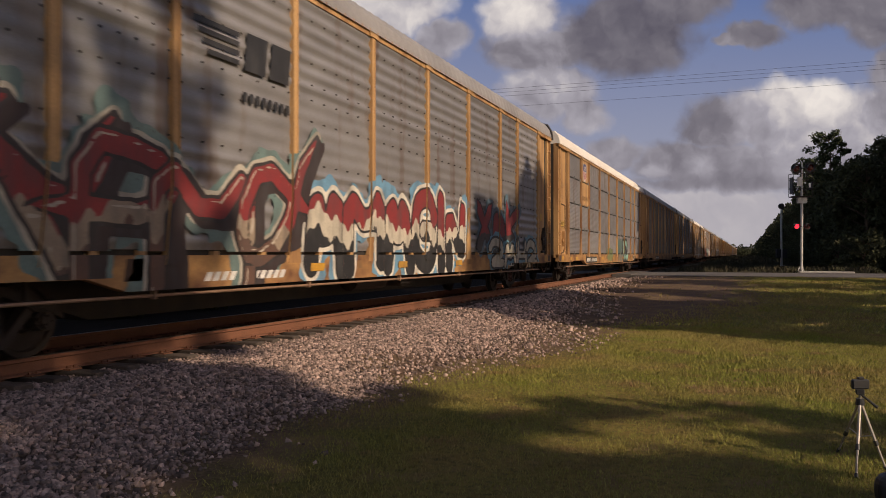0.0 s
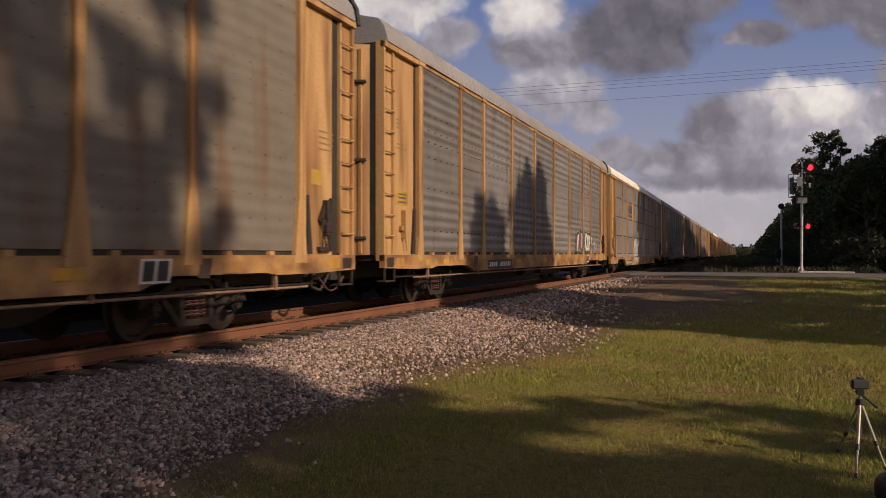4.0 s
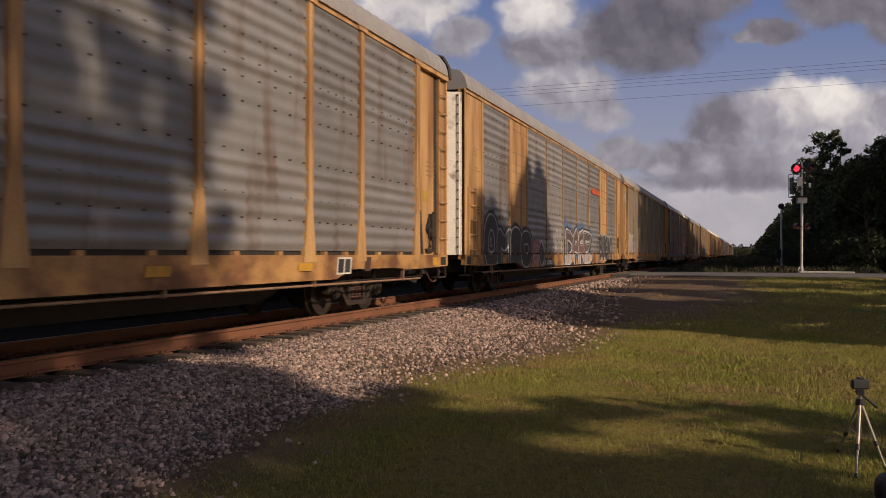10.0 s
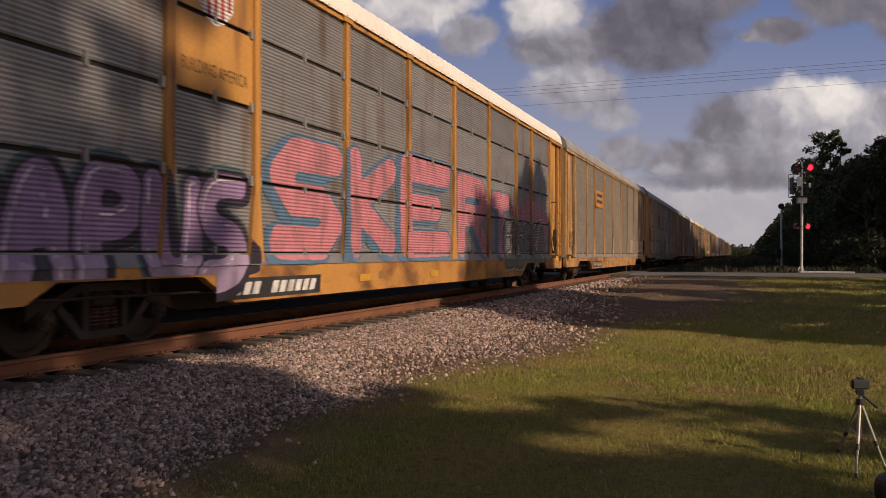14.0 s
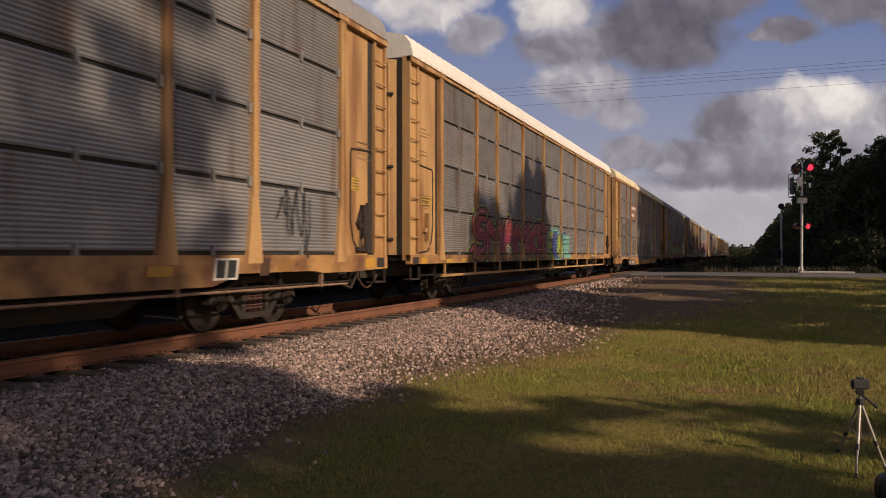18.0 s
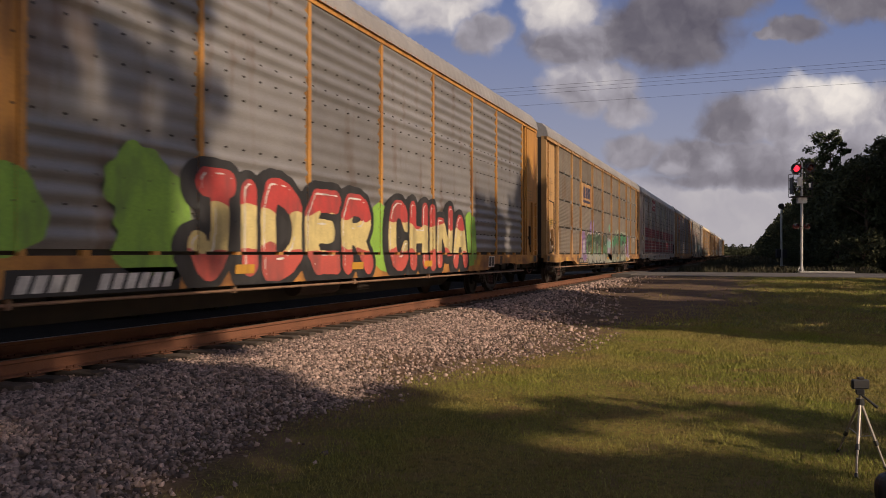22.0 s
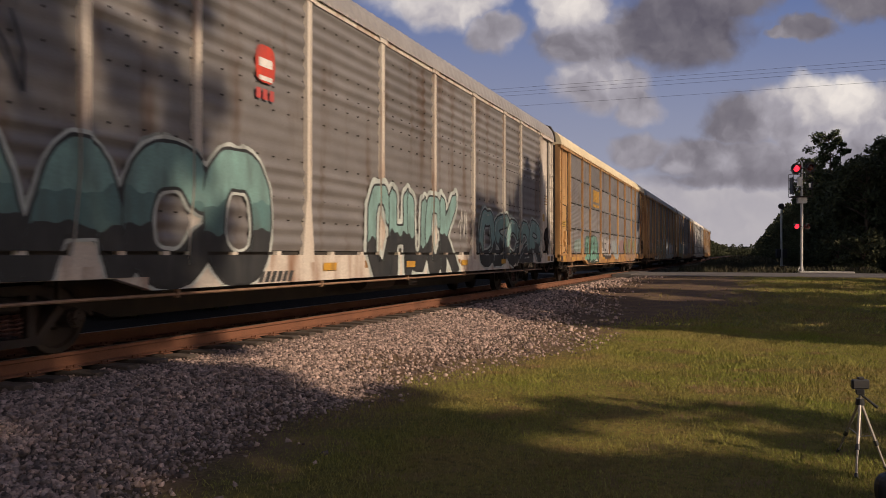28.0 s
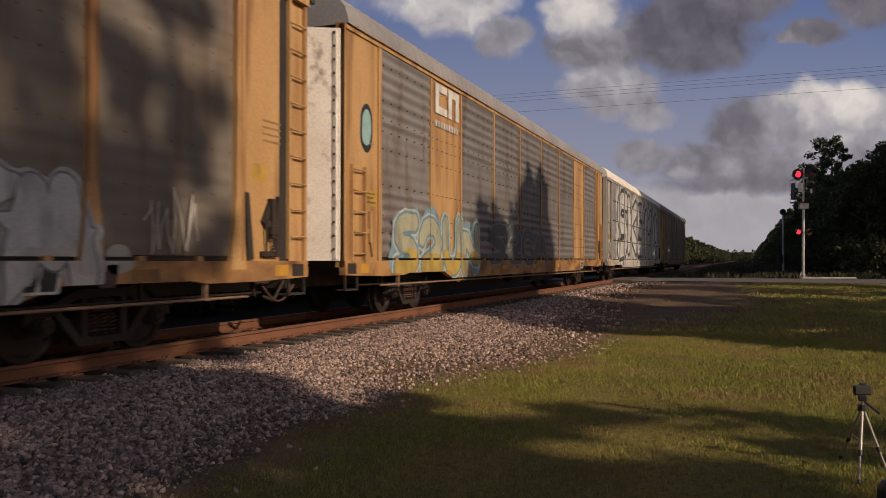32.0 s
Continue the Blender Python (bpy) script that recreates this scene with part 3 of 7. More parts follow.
def letter_lines(ch, rnd, rounds, wob):
    """The strokes of a letter in a unit field; a star gives crossing strokes that spell nothing."""
    if ch == "*":
        text = rnd.choice(("00 14 21 34 40/12 32", "03 14 34 42 21 00 40", "00 04/04 32 43/22 40 44", "43 14 02 10 31 44"))
    else:
        text = STROKES[ch]
    out = []
    for line in text.split("/"):
        p = [(int(q[0]) / 4, int(q[1]) / 4) for q in line.split()]
        closed = p[0] == p[-1]
        p = [(a + rnd.uniform(-wob, wob), b + rnd.uniform(-wob, wob) * 0.8) for a, b in p]
        if closed:
            p[-1] = p[0]
        for _ in range(rounds):
            q = [p[0]]
            for (a, b), (c, d) in zip(p, p[1:]):
                q += [(0.75 * a + 0.25 * c, 0.75 * b + 0.25 * d), (0.25 * a + 0.75 * c, 0.25 * b + 0.75 * d)]
            p = q + [p[-1]]
        out.append(p)
    return out


def side_grid(spec, y0, y1, z0, z1, step):
    """Grid lines over a field of the car side, with lines on every edge of posts, rows and sill."""
    def lines(a, b, marks):
        marks = [m for m in marks if a < m < b]
        base = [v for v in np.arange(a, b + step, step) if all(abs(v - m) > 0.35 * step for m in marks)]
        return np.array(sorted(base + marks))
    cols = spec["cols"]
    zm = [1.0, 1.125, 1.17, 0.98, 0.865, SILL_LOW[spec.get("sill", "deep")]]
    if spec["rows"] == 4:
        zm += [r + d for r in ROWS[1:4] for d in (-0.025, 0.02)]
    ys = lines(y0, y1, [c + d for c in cols for d in (-0.075, 0.075)])
    zs = lines(max(z0, 0.4), min(z1, 5.25), sorted(set(zm)))
    U, Z = np.meshgrid(ys, zs, indexing="ij")
    Y = U.copy()
    if spec["kind"] != "hood":
        # the lines beside a post follow its flared foot
        for c in cols:
            d = U - c
            half = np.where(Z < 2.0, 0.075 + 0.118 * (2.0 - np.maximum(Z, 1.0)), 0.075)
            near = np.abs(d) < 0.35
            ad = np.abs(d)
            warped = np.where(ad <= 0.075, ad / 0.075 * half, half + (ad - 0.075) / 0.275 * (0.35 - half))
            Y = np.where(near, c + np.sign(d) * warped, Y)
    return U, Y, Z


SILL_LOW = {"deep": 0.70, "low": 0.465, "truss": 0.925}


def spray(car, name, grid, field, colour, layer, label="", stuff=True):
    """Paint on the side of a car wherever the field is below zero: over panels, posts and sill, not over the gaps."""
    spec = car_spec[car.name]
    kind, sk, cols = spec["kind"], spec.get("sill", "deep"), spec["cols"]
    low = SILL_LOW[sk]
    U, Y, Z = grid
    uc, zc = 0.5 * (U[:-1, :-1] + U[1:, :-1]), 0.5 * (Z[:-1, :-1] + Z[:-1, 1:])
    post = np.zeros(uc.shape, bool)
    for c in cols:
        post |= np.abs(uc - c) < 0.076
    end = (uc < cols[0]) | (uc > cols[-1])
    ripple = 0.0115 if kind == "rows" else spec.get("ripple", 0.042)
    x = np.where(end, 1.474 if kind == "hood" else 1.424, PX + 0.0105 + ripple)
    keep = zc > 1.17
    if spec["rows"] == 4:
        for r in ROWS[1:4]:
            keep &= ~((zc > r - 0.025) & (zc < r + 0.02) & ~end)
    x = np.where(post, PX + (0.063 if kind == "hood" else 0.0885), x)
    keep |= post
    sill = zc < (1.0 if kind != "hood" else 1.125)
    sill |= (zc < 1.125) & ~post
    x = np.where(sill, 1.501, x)
    keep |= sill
    skirt = (zc > 0.98) & (zc < 1.125) & ~post & (sk == "low")
    keep &= (zc > low) & ~((low < 0.9) & (zc < 0.865) & ((uc < 5.5) | (uc > 21.7)))
    corners = lambda A: np.stack([A[:-1, :-1], A[1:, :-1], A[1:, 1:], A[:-1, 1:]], -1)
    fy, fz, ff = corners(Y)[keep], corners(Z)[keep], corners(field)[keep]
    fx = np.repeat(x[keep][:, None], 4, 1)
    fx = np.where(skirt[keep][:, None], 1.526 - 0.353 * (fz - 0.98), fx)
    P = np.stack([fx + 0.0035 * layer, fy, fz], -1)
    tri = np.concatenate([P[:, (0, 1, 2)], P[:, (0, 2, 3)]])
    val = np.concatenate([ff[:, (0, 1, 2)], ff[:, (0, 2, 3)]])
    inside = val < 0
    n = inside.sum(1)
    out = [tri[n == 3]]

    def cut(p, q, a, b):
        t = (a / (a - b))[:, None]
        return p + (q - p) * t

    for k in range(3):
        i, j = (k + 1) % 3, (k + 2) % 3
        m = (n == 1) & inside[:, k]
        t, v = tri[m], val[m]
        out.append(np.stack([t[:, k], cut(t[:, k], t[:, i], v[:, k], v[:, i]), cut(t[:, k], t[:, j], v[:, k], v[:, j])], 1))
        m = (n == 2) & ~inside[:, k]
        t, v = tri[m], val[m]
        e1, e2 = cut(t[:, i], t[:, k], v[:, i], v[:, k]), cut(t[:, j], t[:, k], v[:, j], v[:, k])
        out.append(np.stack([e1, t[:, i], t[:, j]], 1))
        out.append(np.stack([e1, t[:, j], e2], 1))
    v = np.concatenate(out).reshape(-1, 3)
    if not len(v):
        return None
    key, back = np.unique(np.round(v * 4000).astype(np.int64), axis=0, return_inverse=True)
    f = back.reshape(-1, 3)
    f = f[(f[:, 0] != f[:, 1]) & (f[:, 1] != f[:, 2]) & (f[:, 0] != f[:, 2])]
    mat = paint(colour)
    if kind != "rows":
        mat = SMOOTH.get(mat.name, mat)
    ob = part(name, np_mesh(name, key / 4000.0, f, mat), None, car, label)
    if stuff:
        tagged(ob, kind="stuff")
    return ob


def ragged(Y, Z, seed, scale=3.0):
    """A smooth irregular field between about -1 and 1."""
    s = seed * 1.37
    return (np.sin(scale * Y + 1.3 * np.sin(scale * 0.9 * Z + s)) * np.cos(scale * 1.3 * Z - 0.8 * np.sin(scale * 0.7 * Y + 2 * s)) + 0.6 * np.sin(2.3 * scale * Y + s + 2.0 * np.sin(scale * Z)) * np.cos(1.9 * scale * Z + 2.1 * s)) / 1.4


def word(car, text, y0, y1, z0, z1, bands, edge, rim=0.06, halo=None, halo_w=0.06, back=None, back_w=0.3, block=None, drop=(0.12, -0.1), shine=None, fat=0.17, rounds=2, wob=0.04, lean=0.0, over=1.0, spike=0.0, swell=0.0, ends=(1.0, 1.0), arch=0.0, alt=None, seed=1, lift=0.0, wave=0.05):
    """Sprayed letters: splash, halo, block shadow, outline, one fill a letter in bands of colour, light strokes."""
    rnd = random.Random(seed)
    spec = car_spec[car.name]
    h = z1 - z0
    m = rim + (halo_w if halo else 0) + (1.5 * back_w if back else 0.05) + 0.12 + 0.6 * spike
    grid = side_grid(spec, y0 - m, y1 + m, z0 - m, z1 + m, min(0.06, max(0.034, h / 36)))
    U, Y, Z = grid
    wide = [WIDE.get(ch, 1.0) for ch in text]
    unit = (y1 - y0) / sum(wide)
    rad0 = min(fat * unit, 0.125 * h)
    fields, y = [], y0
    for i, (ch, wd) in enumerate(zip(text, wide)):
        mid = (y + 0.5 * wd * unit - y0) / (y1 - y0)
        w = wd * unit * over
        rad = min(rad0, w * {"M": 0.13, "N": 0.15, "I": 0.4, "T": 0.22, "J": 0.2}.get(ch, 0.17))
        ya = y + 0.5 * wd * unit - 0.5 * w
        y += wd * unit
        top = z0 + h * (ends[0] + (ends[1] - ends[0]) * mid) - h * rnd.uniform(0, 0.08) + arch * h * (math.sin(math.pi * mid) - 1)
        bot = z0 + h * rnd.uniform(0, 0.05)
        d = np.full(Y.shape, 9.0)
        for line in letter_lines(ch, rnd, rounds, wob):
            pts = []
            for a, b in line:
                yy = ya + rad + a * max(w - 2 * rad, 0.05)
                zz = bot + rad + b * max(top - bot - 2 * rad, 0.05)
                pts.append((yy + lean * (zz - z0), zz, rad * (1 + swell * (0.5 - b))))
            if spike:
                for e, f in ((0, 1), (-1, -2)):
                    vy, vz = pts[e][0] - pts[f][0], pts[e][1] - pts[f][1]
                    ln_ = math.hypot(vy, vz) + 1e-6
                    tip = (pts[e][0] + (vy / ln_ + rnd.uniform(-0.8, 0.8)) * spike, pts[e][1] + (vz / ln_) * spike + rnd.uniform(-0.1, 0.5) * spike, 0.01)
                    pts = [tip] + pts if e == 0 else pts + [tip]
            for (ay, az, ar), (by, bz, br) in zip(pts, pts[1:]):
                vy, vz = by - ay, bz - az
                t = np.clip(((Y - ay) * vy + (Z - az) * vz) / (vy * vy + vz * vz + 1e-9), 0, 1)
                d = np.minimum(d, np.hypot(Y - ay - t * vy, Z - az - t * vz) - (ar + t * (br - ar)))
        fields.append(d + 0.012 * ragged(Y, Z, seed + i, 9.0))
    every = np.minimum.reduce(fields)
    if back:
        spray(car, "paint_splash", grid, every - back_w * (0.75 + 0.6 * ragged(Y, Z, seed, 2.2) + 0.3 * ragged(Y, Z, seed + 3, 7.0)), back, lift, "sprayed colour behind the lettering")
    if halo:
        spray(car, "paint_halo", grid, every - rim - halo_w * (1.0 + 0.3 * ragged(Y, Z, seed + 5, 6.0)), halo, lift + 0.9, "pale line round the lettering")
    if block:
        far = np.minimum.reduce([shifted(every, U, Z, drop[0] * q, drop[1] * q) for q in (0.33, 0.66, 1.0)])
        spray(car, "paint_block", grid, np.minimum(far, every) - rim, block, lift + 1.3, "block shadow of the lettering")
    if edge:
        spray(car, "paint_outline", grid, every - rim, edge, lift + 1.6)
    clear = []
    for i, d in enumerate(fields):
        later = np.minimum.reduce(fields[i + 1:]) if i + 1 < len(fields) else None
        clear.append(d if later is None else np.maximum(d, 0.8 * rim - later))
    for i, d in enumerate(clear):
        spray(car, "letter", grid, d, alt if alt and i % 2 else bands[-1][1], lift + 2.4, stuff=False)
    whole = np.minimum.reduce(clear)
    for j, (frac, colour) in enumerate(bands[-2::-1]):
        spray(car, "paint_band", grid, np.maximum(whole, Z - (z0 + h * frac + wave * h * (ragged(Y, Z * 0, seed + j, 2.6) + 0.5 * ragged(Y, Z * 0, seed + 7, 9.0)))), colour, lift + 2.9 + 0.3 * j)
    if shine:
        # a light line inside the upper left edge of every letter
        inner = np.maximum(np.abs(whole + 0.42 * rad0) - 0.018, -0.42 * rad0 - shifted(whole, U, Z, 0.05, -0.05) + 0.02)
        spray(car, "paint_shine", grid, inner, shine, lift + 3.8)


def shifted(F, U, Z, dy, dz):
    """A field moved by whole grid steps nearest to the offset."""
    ky = int(round(dy / max(1e-6, (U[-1, 0] - U[0, 0]) / (U.shape[0] - 1))))
    kz = int(round(dz / max(1e-6, (Z[0, -1] - Z[0, 0]) / (Z.shape[1] - 1))))
    G = np.full(F.shape, 9.0)
    n, m = F.shape
    G[max(0, ky):n + min(0, ky), max(0, kz):m + min(0, kz)] = F[max(0, -ky):n + min(0, -ky), max(0, -kz):m + min(0, -kz)]
    return G


def cloud_of_paint(car, y0, y1, z0, z1, colour, seed, lift=0.0, scale=2.6, name="paint_splash", label="faded sprayed colour"):
    """A ragged splash that fills about a field of the side."""
    grid = side_grid(car_spec[car.name], y0 - 0.2, y1 + 0.2, z0 - 0.2, z1 + 0.2, 0.06)
    U, Y, Z = grid
    p = np.abs((Y - (y0 + y1) / 2) / ((y1 - y0) / 2)) ** 3 + np.abs((Z - (z0 + z1) / 2) / ((z1 - z0) / 2)) ** 3
    spray(car, name, grid, p - 0.75 + 0.4 * ragged(Y, Z, seed, scale) + 0.2 * ragged(Y, Z, seed + 2, scale * 3), colour, lift, label)


def oval(car, cy, cz, ry, rz, colour, edge=None, rim=0.05, lift=3.0, power=2.4, seed=1):
    """A round sprayed shape with an outline."""
    grid = side_grid(car_spec[car.name], cy - ry - 0.25, cy + ry + 0.25, cz - rz - 0.25, cz + rz + 0.25, 0.04)
    U, Y, Z = grid
    d = ((np.abs(Y - cy) / ry) ** power + (np.abs(Z - cz) / rz) ** power) ** (1 / power) - 1
    d = d * min(ry, rz) + 0.015 * ragged(Y, Z, seed, 5.0)
    if edge:
        spray(car, "paint_outline", grid, d - rim, edge, lift)
    spray(car, "paint_oval", grid, d, colour, lift + 0.7, stuff=False)


def scrawl(car, y0, y1, z0, z1, n, colour, seed, w=0.035):
    """A thin scribbled tag that cannot be read."""
    rnd = random.Random(seed)
    sh = []
    step = (y1 - y0) / n
    p = (y0, (z0 + z1) / 2)
    for i in range(n * 3):
        q = (y0 + step * (i / 3 + 0.5) + rnd.uniform(-0.5, 0.5) * step, z0 if i % 2 else z1)
        q = (q[0], q[1] + rnd.uniform(-0.3, 0.3) * (z1 - z0) * (1 if i % 2 else -1) * 0.8)
        m = ((p[0] + q[0]) / 2 + rnd.uniform(-0.3, 0.3) * step, (p[1] + q[1]) / 2)
        sh += [stroke(p, m, w), stroke(m, q, w)]
        p = q
    tagged(spread_on(car, "scribbled_tag", loops(sh), paint(colour), 4, "thin scribbled spray tag"), kind="stuff")


def number_bars(car, y0, y1, z0, z1, n1=4, n2=6, ground=BLACKP, ink=WHITE):
    """The reporting marks as plain bars, one for each character."""
    if ground:
        spread_on(car, "mark_plate", loops([rect(y0, y1, z0, z1, 0.04)]), paint(ground), 0, "black plate of the reporting marks")
    w = (y1 - y0) / (n1 + n2 + 2.4)
    sh = []
    for i in range(n1 + n2):
        y = y0 + w * (0.6 + i + (1.2 if i >= n1 else 0))
        sh.append(rect(y, y + w * 0.72, z0 + 0.06, z1 - 0.06, 0.08))
    tagged(spread_on(car, "number_mark", loops(sh), paint(ink), 1, "row of plain painted bars"), kind="stuff")


def stencils(car, seed, low):
    """Small plates, stencils and pockets along the sill and the end panels."""
    rnd = random.Random(seed)
    zb = 0.56 if low else 0.78
    sh = [rect(y, y + rnd.uniform(0.25, 0.5), zb + 0.1, zb + 0.24) for y in (2.2, 3.3, rnd.uniform(10.5, 12), rnd.uniform(16, 18), 23.2)]
    for j, r in enumerate(sh):
        spread_on(car, "stencil", loops([r]), paint((0.6, 0.36, 0.05) if j < 2 else (0.3, 0.15, 0.04)), 0, "small yellow stencil plate" if j < 2 else "faded dark stencil")
    # flat dark patches paint the shade inside the sill's end openings
    for y in (0.1, 26.72):
        spread_on(car, "end_pocket", loops([rect(y, y + 0.34, 0.88, 1.07)]), paint((0.03, 0.02, 0.015)), 0, "dark opening in the end of the sill")
        spread_on(car, "reflector", loops([rect(y + (0.5 if y < 5 else -0.5), y + (0.85 if y < 5 else -0.1), 0.89, 1.06)]), paint((0.62, 0.33, 0.03)), 0, "orange-yellow reflective patch")
    for y in (9.75, 13.3, 16.8, 20.3):
        spread_on(car, "reflector", loops([rect(y, y + 0.46, zb + 0.08, zb + 0.21, 0.02)]), paint((0.58, 0.31, 0.03)), 5.5, "orange reflective strip on the sill")
    # flat dark patches paint the shade inside the jacking pockets
    for r in (rect(5.55, 5.85, zb + 0.04, 1.08, 0.05), rect(22.7, 22.95, zb + 0.04, 1.08, 0.05)):
        spread_on(car, "pocket", loops([r]), paint((0.07, 0.035, 0.02)), 0, "dark jacking pocket in the sill")
    y = 21.6
    spread_on(car, "data_plate", loops([rect(y, y + 0.55, zb, zb + 0.3, 0.05)]), paint((0.7, 0.68, 0.62)), 0, "white edged data plate")
    spread_on(car, "data_plate_field", loops([rect(y + 0.05, y + 0.25, zb + 0.03, zb + 0.27, 0.04), rect(y + 0.3, y + 0.5, zb + 0.03, zb + 0.27, 0.04)]), paint(BLACKP), 1)
    lines = [rect(0.72, 0.72 + rnd.uniform(0.3, 0.6), z, z + 0.03) for z in (3.9, 3.82, 3.74, 3.4, 3.32)] + [rect(26.0, 26.5, z, z + 0.03) for z in (3.2, 3.1, 3.0, 2.9)]
    tagged(spread_on(car, "stencil_line", loops(lines), paint((0.34, 0.2, 0.08)), 0, "small stencilled lines"), kind="stuff")
    for r in (rect(0.75, 1.35, 2.15, 2.45), rect(25.75, 26.1, 2.3, 2.55)):
        spread_on(car, "notice_plate", loops([r]), paint((0.5, 0.31, 0.05)), 0, "yellow notice plate")
    spread_on(car, "notice_line", loops([rect(0.82, 1.28, 2.2, 2.24), rect(0.82, 1.2, 2.29, 2.33), rect(0.82, 1.28, 2.37, 2.4)]), paint((0.2, 0.12, 0.03)), 1)


def shield(car, cy, z0, z1, w):
    h = z1 - z0
    out = [(cy - w, z1 - 0.1 * h), (cy - 0.6 * w, z1), (cy, z1 - 0.06 * h), (cy + 0.6 * w, z1), (cy + w, z1 - 0.1 * h), (cy + 0.95 * w, z0 + 0.3 * h), (cy + 0.5 * w, z0 + 0.08 * h), (cy, z0), (cy - 0.5 * w, z0 + 0.08 * h), (cy - 0.95 * w, z0 + 0.3 * h)]
    spread_on(car, "shield", loops([out]), paint(WHITE), 1, "white shield emblem")
    top = [(cy - 0.92 * w, z1 - 0.12 * h), (cy - 0.55 * w, z1 - 0.03 * h), (cy, z1 - 0.09 * h), (cy + 0.55 * w, z1 - 0.03 * h), (cy + 0.92 * w, z1 - 0.12 * h), (cy + 0.92 * w, z1 - 0.42 * h), (cy - 0.92 * w, z1 - 0.42 * h)]
    spread_on(car, "shield_field", loops([top]), paint((0.05, 0.07, 0.25)), 2, "blue head of the shield")
    st = [rect(cy + w * (-0.8 + 0.36 * i), cy + w * (-0.62 + 0.36 * i), z0 + (0.28 if i in (0, 4) else 0.1) * h, z1 - 0.45 * h) for i in range(5)]
    spread_on(car, "shield_stripe", loops(st), paint((0.5, 0.04, 0.05)), 2, "red stripes of the shield")
    spread_on(car, "shield_bar", loops([rect(cy - 0.6 * w, cy + 0.6 * w, z1 - 0.24 * h, z1 - 0.17 * h), rect(cy - 0.6 * w, cy + 0.6 * w, z1 - 0.36 * h, z1 - 0.29 * h)]), paint(WHITE), 3)


def three_blocks(car, y0, y1, z0, z1, ink, plate=None):
    """A railway's emblem as plain blocks over a bar."""
    if plate:
        spread_on(car, "emblem_plate", loops([rect(y0 - 0.3, y1 + 0.3, z0 - 0.15, z1 + 0.12)]), plate, 0, "plain painted emblem plate")
    w = (y1 - y0) / 3
    sh = [rect(y0 + w * (i + 0.06), y0 + w * (i + 0.86), z0 + 0.3 * (z1 - z0), z1, 0.03) for i in range(3)]
    sh.append(rect(y0, y1, z0, z0 + 0.16 * (z1 - z0)))
    for r in sh:
        spread_on(car, "emblem_block", loops([r]), paint(ink), 1, "plain painted block of the emblem")


def striped_emblem(car, y0, y1, z0, z1, ink):
    """Speed stripes and two blocks, with a line of small bars below."""
    h = z1 - z0
    sh = [rect(y0 + 0.1 * i, y0 + (y1 - y0) * 0.42, z1 - h * (0.12 + 0.13 * i), z1 - h * (0.05 + 0.13 * i)) for i in range(4)]
    m = y0 + (y1 - y0) * 0.46
    w = (y1 - m) / 2
    za, zb = z1 - 0.55 * h, z1
    sh += [rect(m + w * (i + 0.04), m + w * (i + 0.86), za, zb, 0.08) for i in range(2)]
    n = 8
    sh += [rect(m + (y1 - m) * i / n, m + (y1 - m) * (i + 0.6) / n, z0, z0 + 0.14 * h) for i in range(n)]
    for r in sh:
        spread_on(car, "emblem_bar", loops([r]), paint(ink), 1, "dark bar of the striped emblem")


def worm_emblem(car, y0, y1, z0, z1):
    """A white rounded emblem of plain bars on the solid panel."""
    t, h = (y1 - y0) * 0.15, z1 - z0
    zb = z0 + 0.45 * h
    m = (y0 + y1) / 2
    sh = [rect(y0, y0 + t, zb, z1), rect(y0 + t, m - 0.04, z1 - 0.14 * h, z1), rect(y0 + t, m - 0.04, zb, zb + 0.14 * h), rect(m + 0.06, m + 0.06 + t, zb, z1), rect(y1 - t, y1, zb, z1), rect(m + 0.06 + t, y1 - t, z1 - 0.14 * h, z1)]
    sh += [rect(y0 + (y1 - y0) * i / 9, y0 + (y1 - y0) * (i + 0.6) / 9, z0 + 0.2 * h, z0 + 0.32 * h) for i in range(9)]
    for r in sh:
        spread_on(car, "emblem_bar", loops([r]), paint(WHITE), 1, "white bar of the emblem")


car_spec = {}


